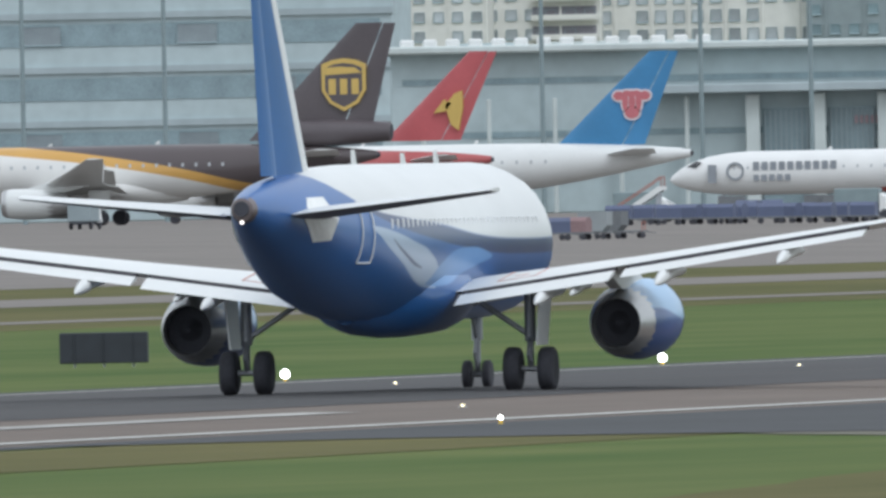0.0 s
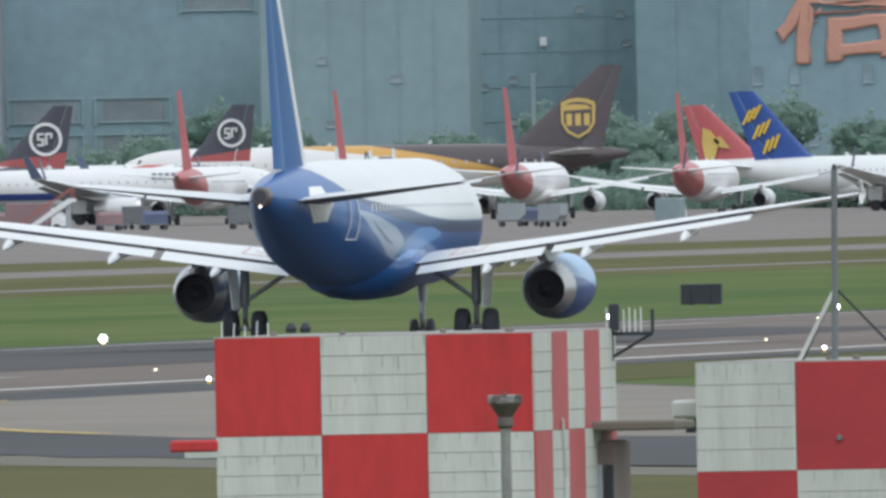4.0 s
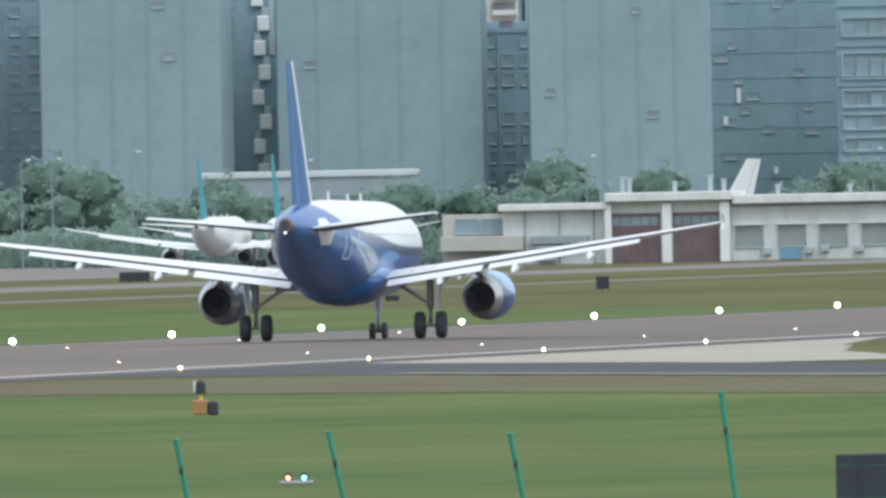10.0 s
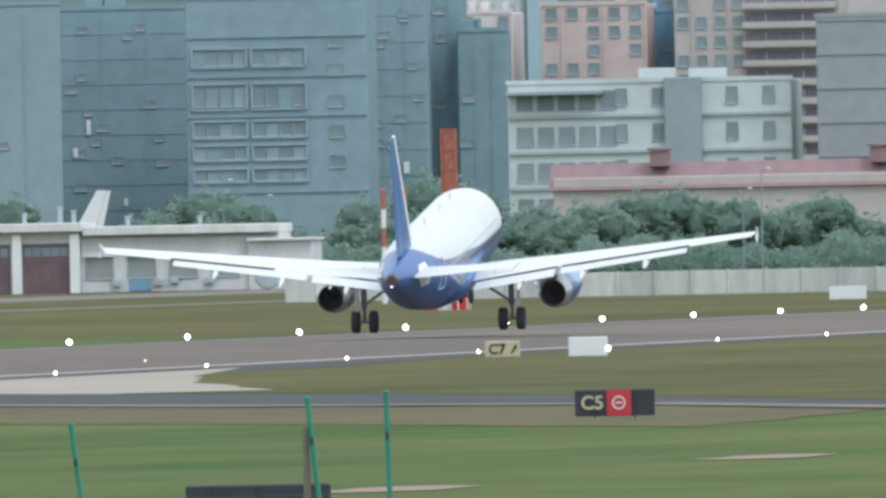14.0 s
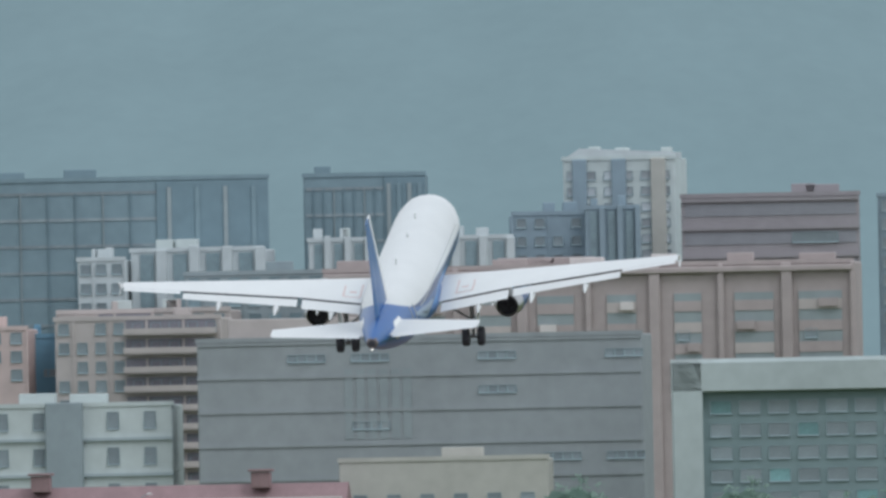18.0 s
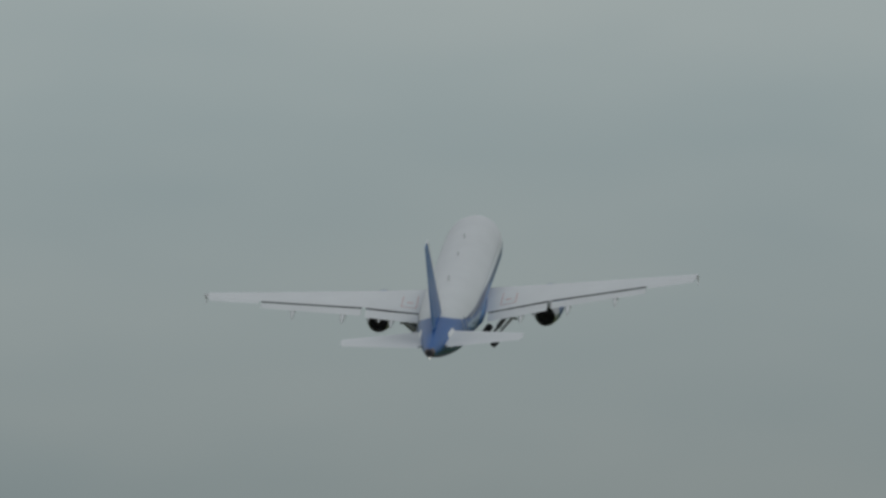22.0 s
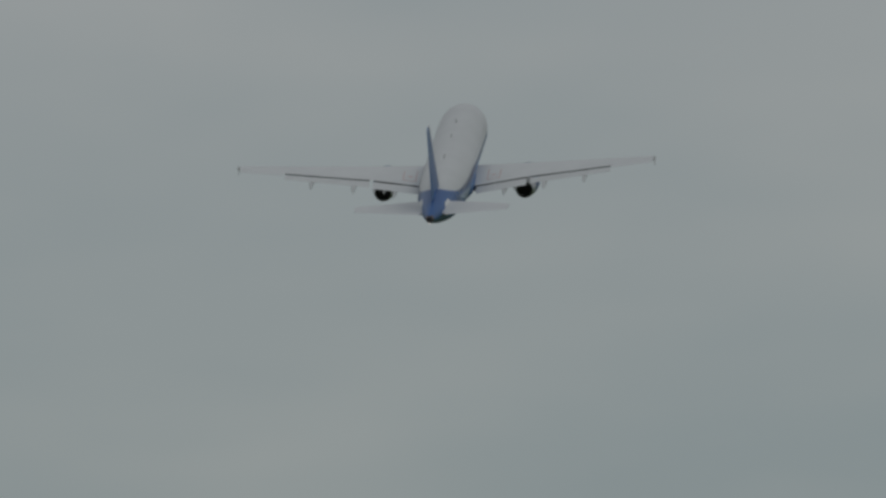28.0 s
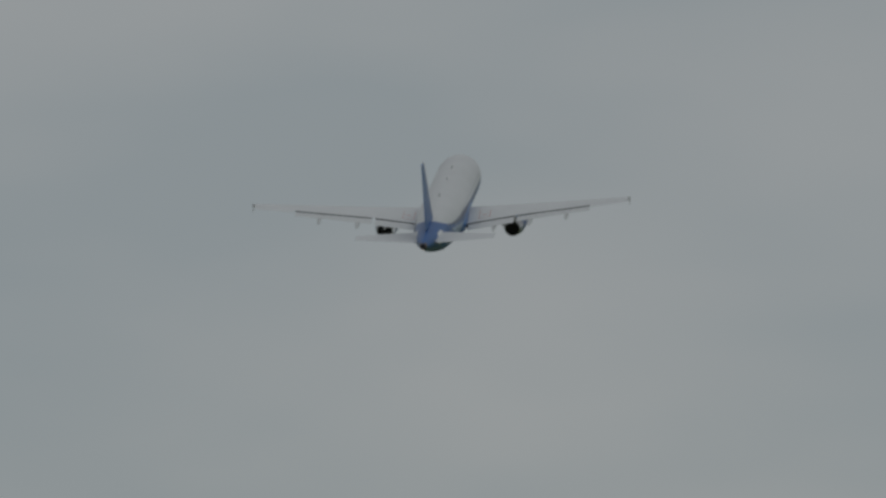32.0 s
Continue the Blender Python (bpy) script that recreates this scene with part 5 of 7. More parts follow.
def chequer(w, dp, h, cols, crows, side_cols, p, label, group="", first=1, paints=None):
    """A hut clad in red and white squares, standing with its front to the near side: the white squares in laps, the red ones smooth."""
    red_paint, white_paint = paints or (REDP, WHITEP)
    f = thing("equipment_shelter", label, "shelter", group, m=Matrix.Translation(p))
    part("wall", Shape().box((0, dp / 2, h / 2), (w - 0.03, dp - 0.03, h - 0.02)), CONCRETE, f)
    cw, rh = w / cols, h / crows
    lap = random.Random(int(w * 100))
    for r in range(crows):
        for c in range(cols + side_cols):
            front = c < cols
            red = (r + c + first) % 2 == 1
            z0, n = h - (r + 1) * rh, 1 if red else 5
            cell = cw if front else dp / side_cols
            for q in range(n):
                hz = rh / n
                zc = z0 + (q + 0.5) * hz
                proud = lap.uniform(0.0, 0.006)
                if front:
                    strip = Shape().box((-w / 2 + (c + 0.5) * cw, -proud, zc), (cell - 0.006, 0.05, hz - (0.003 if red else 0.0055)), bevel=0.002)
                else:
                    strip = Shape().box((w / 2 + proud, (c - cols + 0.5) * cell, zc), (0.05, cell - 0.006, hz - (0.003 if red else 0.0055)), bevel=0.002)
                # side panels: paler red and darker white put the light into the paint
                part("panel", strip, (red_paint if front else REDSIDE) if red else (white_paint if front else WHITESHADE), f, "smooth red painted panel" if red else "white lapped panel with dirt streaks")
            if front and not red:
                for i in range(14):
                    x = -w / 2 + (c + (i + lap.uniform(0.2, 0.8)) / 14) * cw
                    zt = z0 + rh * lap.choice((0.4, 0.6, 0.8, 0.8, 1.0, 1.0))
                    drip = rh * lap.uniform(0.05, 0.17)
                    part("dirt_streak", Shape().box((x, -0.0335, zt - drip / 2), (lap.uniform(0.005, 0.01), 0.004, drip)), STREAK if i % 3 else STREAKPALE, f)
    part("roof", Shape().box((0, dp / 2, h + 0.003), (w + 0.02, dp + 0.02, 0.02), bevel=0.005), ROOFGREY, f)
    for i in range(5):
        part("roof_lump", Shape().turn([(0.0, 0.03), (0.02, 0.035), (0.05, 0.012)], 8, (lap.uniform(-0.45, 0.45) * w, lap.uniform(0.02, 0.3) * dp, h + 0.015), "Z"), CONCRETE, f)
    return f


STREAK = mat("grey_dirt_streak", (0.43, 0.44, 0.41), 0.9, var=0.2)
STREAKPALE = mat("pale_dirt_streak", (0.5, 0.51, 0.5), 0.9, var=0.15)
ROOFGREY = mat("dirty_roof_felt", (0.3, 0.29, 0.27), 0.9, var=0.35, scale=3)
# Glancing sun on the side walls is put into this paler red.
REDSIDE = mat("side_light_red_paint", (0.47, 0.09, 0.095), 0.6, var=0.15, scale=1.2, fine=8)
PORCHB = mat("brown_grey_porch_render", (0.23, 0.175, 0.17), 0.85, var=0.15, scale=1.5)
# Shaded copies of the shelter's red and white: shade is put into the colour.
REDSHADE = mat("shaded_red_paint", (0.4, 0.036, 0.042), 0.6, var=0.16, scale=1.0, fine=6)
WHITESHADE = mat("shaded_white_paint", (0.55, 0.55, 0.51), 0.6, var=0.14, scale=1.6, fine=10, stretch=(3, 3, 0.25))
MASTDARK = mat("dull_dark_grey_steel", (0.16, 0.17, 0.18), 0.6, var=0.15, scale=3)
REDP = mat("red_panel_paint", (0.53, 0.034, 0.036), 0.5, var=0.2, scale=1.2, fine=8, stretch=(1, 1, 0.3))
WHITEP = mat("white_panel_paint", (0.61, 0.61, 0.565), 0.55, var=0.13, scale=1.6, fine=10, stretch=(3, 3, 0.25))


def chequer_hut(az, d, w, top):
    p = at(az, d)
    chequer(w, 3.0, top, 3, 3, 3, (p.x, p.y, rise(p.x)), "small red and white chequered hut in the grass")


def station(az, d):
    """A fire station in stepped parts; metres along its front from the middle."""
    p = at(az, d)
    f = thing("fire_station", "long white single-storey fire station with tall dark gates", "building", m=Matrix.Translation((p.x, p.y, rise(p.x))))
    part("wall", Shape().box((-16.2, 6, 2.9), (11.2, 12, 5.8), bevel=0.08), STATIONW, f)
    part("wall", Shape().box((-4.4, 5.7, 3.2), (12.6, 12, 6.4), bevel=0.08), STATIONW, f)
    part("wall", Shape().box((12.2, 6, 3.0), (20.6, 12, 6.0), bevel=0.08), STATIONW, f)
    part("roof", Shape().box((-16.4, 5.4, 6.0), (11.4, 13.5, 0.75), bevel=0.1), STATIONROOF, f, "stained white roof slab")
    part("roof", Shape().box((-4.4, 5.0, 6.85), (13.2, 13.5, 0.95), bevel=0.1), STATIONROOF, f, "higher white roof slab over the gates")
    part("roof", Shape().box((12.4, 5.4, 6.4), (20.4, 13.5, 0.95), bevel=0.1), STATIONROOF, f, "stained white roof slab")
    # grey strip on the wall puts the eave's shadow into colour
    part("eave_shade_strip", Shape().box((12.2, -0.02, 5.75), (20.4, 0.3, 0.16)), GREYW, f)
    for x in (-7.95, -1.65):
        w = 5.1 if x < -5 else 4.9
        part("gate", Shape().box((x, -0.28, 2.6), (w, 0.2, 5.2)), GATE, f, "dark brown-red folding gate")
        for q in range(1, 5):
            part("gate_post", Shape().box((x - w / 2 + q * w / 5, -0.4, 2.6), (0.12, 0.12, 5.1)), GATEPOST, f)
        part("gate_rail", Shape().box((x, -0.41, 3.4), (w, 0.1, 0.16)), GATEPOST, f)
        part("gate_glazing", Shape().box((x, -0.4, 4.35), (w * 0.92, 0.06, 0.9)), WINDEEP, f)
    for x in (-10.75, -4.65, 1.35):
        part("pillar", Shape().box((x, -0.7, 3.1), (1.0 if x > -10 else 0.7, 1.0, 6.2), bevel=0.08), ROOFW, f)
    for x in (3.8, 8.2, 12.5, 16.9):
        window(f, x, 2.55, 2.7, 2.05, 0, WINSTATION)
        part("window_hood", Shape().box((x, -0.25, 3.8), (3.2, 0.5, 0.12)), ROOFW, f)
    for x, z in ((5.6, 1.0), (9.9, 1.0), (11.6, 1.2), (15.2, 1.1)):
        part("cooling_unit", Shape().box((x, -0.35, z), (0.9, 0.5, 0.7), bevel=0.05).turn([(-0.62, 0.24), (-0.6, 0.28), (-0.58, 0.28)], 12, (x, 0, z)), SLAB, f, "grey wall-mounted cooling unit")
    part("blue_panel", Shape().box((8.0, -0.1, 0.75), (2.2, 0.12, 1.2), bevel=0.03), BLUEB, f, "pale blue panel under the window")
    # the lower left wing with its upper windows
    part("upper_room", Shape().box((-25.0, 5, 2.7), (6.4, 8, 5.4), bevel=0.08), DULLCREAM, f, "dull cream wing with a pair of windows")
    part("balcony", Shape().box((-23.9, 0.2, 2.35), (8.6, 2.6, 1.5), bevel=0.06), DULLCREAM, f, "dull cream balcony wall")
    for x in (-25.6, -22.9):
        window(f, x, 4.15, 2.3, 1.35, 1.0, WINDEEP)
    part("pipe_rack", Shape().box((-15.8, -0.6, 2.6), (6.0, 1.0, 0.9), bevel=0.1).box((-17.2, -0.8, 1.2), (2.0, 0.8, 1.6), bevel=0.1), GREYW, f, "grey pipes and cupboards along the wall")
    for i in range(3):
        part("downpipe", Shape().tube((-19.5 + i * 3.6, -0.1, 0), (-19.5 + i * 3.6, -0.1, 5.7), 0.09, n=6), GREYW, f)
    # the lower right wing
    part("low_wing", Shape().box((22.6, 4.5, 2.55), (6.6, 10, 5.1), bevel=0.08), STATIONW, f)
    part("low_roof", Shape().box((22.7, 4.2, 5.2), (7.0, 11, 0.3), bevel=0.06), STATIONROOF, f)
    part("door", Shape().box((24.2, -0.55, 1.5), (1.7, 0.14, 3.0)), GATE, f, "dark double door")
    part("archway", Shape().turn([(-0.62, 1.35), (-0.6, 1.5), (-0.45, 1.5)], 20, (21.4, 0, 1.7)), SLAB, f, "pale round-topped doorway")
    for x, h in ((-9.6, 2.0), (-8.9, 1.9), (-4.2, 1.4), (-0.5, 2.0), (0.9, 1.6), (6.5, 0.9), (14.0, 0.8)):
        part("roof_vent", Shape().box((x, 3, 6.9 + h / 2), (0.42, 0.5, h), bevel=0.08).box((x, 3, 6.9 + h), (0.62, 0.7, 0.16), bevel=0.04), SLAB, f)


WINSTATION = mat("grey_station_window", (0.27, 0.3, 0.29), 0.4, var=0.2, scale=0.6)
STATIONROOF = mat("stained_white_roof_slab", (0.66, 0.66, 0.63), 0.7, var=0.16, scale=0.3, fine=9, stretch=(2, 1, 0.4))
GATEPOST = mat("gate_stile_paint", (0.2, 0.12, 0.125), 0.5, var=0.2, scale=1)
STATIONW = mat("stained_white_wall", (0.6, 0.61, 0.6), 0.7, var=0.12, scale=0.25, fine=8, stretch=(2, 1, 0.5))
GATE = mat("gate_paint", (0.15, 0.105, 0.115), 0.5, var=0.3, scale=0.6)


def hut(az, d, w, top):
    p = at(az, d)
    f = thing("white_hut", "low white service hut beside the fire station", "hut", m=Matrix.Translation((p.x, p.y, rise(p.x))))
    part("wall", Shape().box((0, 3, top / 2), (w, 6, top), bevel=0.08), ROOFW, f)
    part("roof", Shape().box((0, 3, top + 0.15), (w + 0.6, 6.8, 0.35), bevel=0.08), GREYW, f)
    part("door", Shape().box((-w * 0.3, -0.02, 1.1), (1.1, 0.15, 2.2)), GATE, f)
    for i in range(3):
        window(f, w * (-0.05 + 0.16 * i), top * 0.55, 1.2, 1.0)


def long_shed(az, d, w, top):
    p = at(az, d)
    f = thing("long_shed", "long grey shed with a white roof edge among the trees", "shed", m=Matrix.Translation((p.x, p.y, rise(p.x))))
    part("wall", Shape().box((0, 4, top / 2), (w - 0.4, 8, top), bevel=0.08), GREYW, f)
    part("roof", Shape().box((0, 4, top + 0.35), (w, 8.6, 0.75), bevel=0.1), PALEST, f, "stained white roof edge")
    for i in range(7):
        window(f, -w * 0.42 + i * w * 0.14, top * 0.72, 1.6, 1.1, 0, WINDEEP)


def red_roof(az, d, w, top):
    p = at(az, d)
    f = thing("red_shed", "long low shed with a dull red roof", "shed", m=Matrix.Translation((p.x, p.y, rise(p.x))))
    part("wall", Shape().box((0, 4, top / 2 - 0.8), (w, 8, top - 1.6), bevel=0.1), PINKB, f)
    part("roof", Shape().loft([[(-w / 2 - 0.5, -0.6, top - 3.0), (w / 2 + 0.5, -0.6, top - 3.0), (w / 2 + 0.5, 9, top - 3.0), (-w / 2 - 0.5, 9, top - 3.0)], [(-w / 2 - 0.5, 3.8, top), (w / 2 + 0.5, 3.8, top), (w / 2 + 0.5, 4.4, top), (-w / 2 - 0.5, 4.4, top)]]), REDROOF, f, "dull red sheet roof")
    for x in (-0.24, 0.3):
        part("roof_turret", Shape().box((w * x, 2, top + 0.4), (2.2, 2.2, 1.8), bevel=0.1).box((w * x, 2, top + 1.5), (2.8, 2.8, 0.3), bevel=0.1), REDROOF, f)


REDROOF = mat("dull_red_roof", (0.27, 0.18, 0.185), 0.8, var=0.2, scale=0.3, stretch=(2, 1, 1))


def blast_wall(az, d, w, top):
    p = at(az, d)
    f = thing("perimeter_wall", "long weathered white perimeter wall of panels", "wall", m=Matrix.Translation((p.x, p.y, rise(p.x))) @ Matrix.Rotation(0.03, 4, "Z"))
    n = int(w / 3)
    for i in range(n):
        x = -w / 2 + (i + 0.5) * w / n
        s = Shape().box((x, 0, top / 2), (w / n - 0.05, 0.18, top), bevel=0.02).box((x + w / n / 2, -0.08, top / 2), (0.22, 0.34, top + 0.12), bevel=0.02)
        part("wall_panel", s, WALLP, f)


WALLP = mat("stained_wall", (0.5, 0.51, 0.48), 0.85, var=0.2, scale=0.5, stretch=(2, 1, 0.4), rnd=0.12)


def red_board(az, d, w, top):
    p = at(az, d)
    f = thing("red_hoarding", "dull red hoarding along the trees", "hoarding", m=Matrix.Translation((p.x, p.y, rise(p.x))))
    n = max(2, int(w / 3))
    for i in range(n):
        part("board", Shape().box((-w / 2 + (i + 0.5) * w / n, 0, top - 1.0), (w / n - 0.06, 0.15, 2.0), bevel=0.02), REDROOF, f)
        part("post", Shape().tube((-w / 2 + (i + 0.5) * w / n, 0.2, 0), (-w / 2 + (i + 0.5) * w / n, 0.2, top), 0.12), GREYMAST, f)


airliner("parked_airliner", "brown-tailed white cargo jet with a gold stripe parked on the apron", pose(-817.4, 3921.3, 1.85, 0, 0, 90), k=1.37, nose_len=22.7, tail_len=20.5, fin_geo=(8.4, 20.3, -14.6, 12.7, -26.1, 4.1), body=UPS_BODY, fin=BROWN, logo=shield_logo, tri=True)
airliner("parked_airliner", "parked jet with a red tail and red rear body", pose(-806.5, 3941.3, 1.85, 0, 0, 90), k=1.225, nose_len=28.0, tail_len=20.5, fin_geo=(8.1, 17.2, -13.9, 8.0, -23.0, 2.9), body=RED_BODY, fin=RED, logo=swoosh_logo)
airliner("parked_airliner", "parked white wide-body jet with a bright blue tail", pose(-793.5, 3976.6, 1.85, 0, 0, 90), k=1.28, nose_len=27.4, tail_len=20.5, fin_geo=(7.3, 17.0, -12.1, 9.3, -22.1, 3.0), body=WHITE, fin=SKYBLUE, logo=flower_logo)
airliner("parked_airliner", "white freight jet with a dark tail and red and grey sweep", pose(-711.5, 3838.8, 1.68, 0, 0, 90), k=1.07, nose_len=29.3, tail_len=21.7, fin_geo=(5.5, 14.7, -10.0, 8.3, -20.1, 1.7), body=SF_BODY, fin=DARKTAIL, nacelle=FREIGHTPOD, wingmat=WINGSHADE, logo=ring_logo, words=FREIGHT_WORDS)
airliner("parked_airliner", "parked white jet with a blue tail and dark blue stripe", pose(-664.6, 3738.0, 1.40, 0, 0, -90), k=0.93, nose_len=22.2, tail_len=20.5, fin_geo=(5.2, 12.3, -10.6, 6.3, -16.1, 2.0), body=CS_BODY, fin=SKYBLUE, wingmat=WINGSHADE, logo=flower_logo, words=BLUE_WORDS, winglet=2.2)
airliner("parked_airliner", "parked freight jet with a black and red tail", pose(-696.3, 3891.7, 1.59, 0, 0, 90), k=1.00, nose_len=26.7, tail_len=20.5, fin_geo=(5.0, 14.4, -9.2, 8.3, -18.5, 1.7), body=SF_BODY, fin=DARKTAIL, nacelle=FREIGHTPOD, wingmat=WINGSHADE, logo=ring_logo, words=FREIGHT_WORDS)
airliner("parked_airliner", "parked white jet with a blue tail and winglets", pose(-646.7, 3822.4, 1.29, 0, 0, -90), k=0.93, nose_len=22.4, tail_len=20.5, fin_geo=(5.1, 12.1, -10.8, 6.3, -16.1, 2.3), body=CS_BODY, fin=SKYBLUE, wingmat=WINGSHADE, logo=flower_logo, words=BLUE_WORDS, winglet=2.2)
airliner("parked_airliner", "parked white freight jet with a black tail and white ring", pose(-697.4, 4003.1, 1.59, 0, 0, 90), k=0.98, nose_len=23.4, tail_len=20.5, fin_geo=(5.0, 12.0, -10.1, 7.8, -16.9, 2.1), body=SF_BODY, fin=DARKTAIL, nacelle=FREIGHTPOD, wingmat=WINGSHADE, logo=ring_logo, words=FREIGHT_WORDS)
airliner("parked_airliner", "parked white freight jet with a black tail greyed by painted haze", pose(-688.6, 4065.3, 1.54, 0, 0, 90), k=0.96, nose_len=20.8, tail_len=20.5, fin_geo=(5.9, 11.9, -11.8, 6.7, -16.7, 2.4), body=SF_BODY, fin=DARKTAIL, nacelle=FREIGHTPOD, wingmat=WINGSHADE, logo=ring_logo, words=FREIGHT_WORDS)
airliner("parked_airliner", "brown-tailed white cargo jet with a gold line parked far back", pose(-665.4, 4130.7, 1.40, 0, 0, 90), k=1.25, nose_len=24.8, tail_len=20.5, fin_geo=(5.0, 15.6, -10.6, 11.8, -22.6, 2.5), body=UPS_BODY, fin=BROWN, logo=shield_logo)
airliner("parked_airliner", "parked twin jet with a red tail seen from behind", pose(-624.9, 3765.8, 1.09, 0, 0, 0), k=0.95, fin_geo=(5.3, 13.2, -9.8, 5.3, -15.8, 2.1), body=RED_BODY, fin=RED, nacelle=WHITE, winglet=2.2, group="red-tailed jets on the apron")
airliner("parked_airliner", "parked twin jet with a red tail seen from behind", pose(-618.7, 3822.6, 1.02, 0, 0, 0), k=0.95, fin_geo=(5.3, 13.1, -9.8, 5.3, -15.8, 2.1), body=RED_BODY, fin=RED, nacelle=WHITE, winglet=2.2, group="red-tailed jets on the apron")
airliner("parked_airliner", "parked twin jet with a red tail seen from behind", pose(-610.7, 3879.6, 0.94, 0, 0, 0), k=0.95, fin_geo=(5.3, 13.3, -9.8, 5.3, -15.8, 2.1), body=RED_BODY, fin=RED, nacelle=WHITE, winglet=2.2, group="red-tailed jets on the apron")
airliner("parked_airliner", "parked twin jet with a red tail seen from behind", pose(-602.0, 3936.6, 0.84, 0, 0, 0), k=0.95, fin_geo=(5.3, 12.6, -9.8, 5.3, -15.8, 2.1), body=RED_BODY, fin=RED, nacelle=WHITE, winglet=2.2, group="red-tailed jets on the apron")
airliner("parked_airliner", "parked white jet with a red tail and gold swoosh", pose(-627.3, 4200.6, 1.11, 0, 0, -90), k=0.95, nose_len=19.6, tail_len=19.6, fin_geo=(4.7, 11.5, -7.6, 7.6, -14.8, 2.4), body=WHITE, fin=RED, logo=swoosh_logo)
airliner("parked_airliner", "parked white cargo jet with a blue tail and yellow bars", pose(-603.9, 4072.9, 0.86, 0, 0, -90), k=0.98, nose_len=17.6, tail_len=17.6, fin_geo=(5.1, 12.9, -6.6, 6.6, -13.4, 2.7), body=WHITE, fin=EMSBLUE, logo=bars_logo, words=FREIGHT_WORDS)
airliner("parked_airliner", "parked white freight jet with black and red sweep", pose(-546.1, 3960.2, 0.24, 0, 0, -90), k=0.92, nose_len=18.4, tail_len=18.4, fin_geo=(5.0, 10.0, -10.9, 3.5, -14.6, 1.6), body=SF_BODY, fin=DARKTAIL, nacelle=FREIGHTPOD, wingmat=WINGSHADE, logo=ring_logo, words=FREIGHT_WORDS)
airliner("parked_airliner", "parked white twin jet with a teal tail seen from behind", pose(-498.0, 4006.6, -0.25, 0, 0, 0), k=0.95, fin_geo=(5.3, 11.8, -9.8, 5.3, -15.8, 2.1), body=WHITE, fin=TEAL, nacelle=WHITE, group="teal-tailed jets on the apron")
airliner("parked_airliner", "parked white twin jet with a teal tail seen from behind", pose(-496.5, 4057.2, -0.25, 0, 0, 0), k=0.95, fin_geo=(5.3, 12.1, -9.8, 5.3, -15.8, 2.1), body=WHITE, fin=TEAL, nacelle=WHITE, group="teal-tailed jets on the apron")
airliner("parked_airliner", "small white jet parked behind the fire station", pose(-462.0, 4085.4, -0.25, 0, 0, 90), k=0.75, nose_len=16.8, tail_len=16.8, fin_geo=(6.3, 10.7, -7.9, 3.0, -10.4, 1.5), body=WHITE, fin=WHITE)
block(-206.20, 4520, 73.4, 30.8, "long pale cargo terminal with dark ribbon windows", PALE, "band", 4, bands=GLASSY)
block(-190.67, 4450, 67.7, 18.0, "wide pale blue terminal hall with a flat roof", PALE, "hall", 2)
block(-197.00, 4640, 11.4, 29.0, "tall cream apartment tower with many windows", CREAM, "grid", 9)
block(-194.38, 4650, 14.1, 31.5, "tall cream apartment tower with many windows", CREAM, "balcony", 9)
block(-189.88, 4660, 29.0, 33.1, "tall cream apartment tower with many windows", CREAM, "grid", 9)
block(-186.34, 4655, 11.5, 29.1, "tall cream apartment tower with many windows", GREYW, "grid", 9)
block(-183.57, 4660, 15.5, 32.9, "tall cream apartment tower with many windows", CREAM, "grid", 9)
block(-181.13, 4645, 11.1, 33.9, "tall cream apartment tower with many windows", PALEST, "grid", 9)
block(-179.10, 4640, 8.4, 33.7, "tall cream apartment tower with many windows", CREAM, "balcony", 9)
block(-177.48, 4650, 7.4, 32.9, "tall cream apartment tower with many windows", PALEST, "grid", 9)
block(-173.28, 4560, 32.5, 28.2, "unfinished grey-brown block wrapped in netting", BROWNGREY, "net", 6)
block(-166.34, 4570, 30.8, 35.7, "blue-grey office block with pale frames", BLUEGREY, "frame", 7)
block(-160.38, 4540, 24.5, 34.3, "plain blue-grey tower block", BLUEGREY2, "plain", 7)
block(-155.53, 4580, 20.6, 34.1, "dark blue-grey block under netting", BLUEGREY, "net", 7)
block(-151.25, 4560, 19.8, 35.6, "dark teal-grey office block", TEALGREY, "plain", 7)
block(-148.16, 4500, 21.5, 34.4, "dark teal tower block with a huge orange character", TEALGREY, "sign1", 8)
block(-144.48, 4530, 11.8, 29.0, "grey block with rows of windows", BLUEGREY, "grid", 8)
block(-141.02, 4505, 19.9, 33.8, "dark teal tower block with a tall orange character", TEALGREY, "sign2", 8)
block(-137.01, 4530, 17.1, 30.6, "grey-green block with faint windows", BLUEGREY, "grid", 8)
block(-133.26, 4500, 17.9, 34.0, "dark teal tower block with an orange character and white patch", TEALGREY, "sign3", 8)
wb = block(-129.78, 4520, 15.7, 32.0, "grey block with a white roof house", BLUEGREY, "grid", 8)
part("white_roof_house", Shape().box((-0.2, 3.5, 33.4), (3.6, 4.0, 2.3), bevel=0.1).box((2.6, 3.2, 33.9), (2.4, 4.0, 3.4), bevel=0.1), ROOFW, wb, "bright white stepped roof house")
part("roof_beam", Shape().box((-5.2, 3.0, 34.2), (3.4, 0.6, 0.5), bevel=0.05).tube((-6.6, 3.0, 32), (-6.6, 3.0, 34.2), 0.12).tube((-3.8, 3.0, 32), (-3.8, 3.0, 34.2), 0.12), SLAB, wb, "pale beam on roof posts")
for az_, w_, top_ in ((-138.3, 19.0, 35.5), (-136.6, 11.0, 37.2), (-140.6, 9.0, 37.8)):
    block(az_, 4670, w_, top_, "distant pale building with stepped white roofs", PALE, "band", 7)
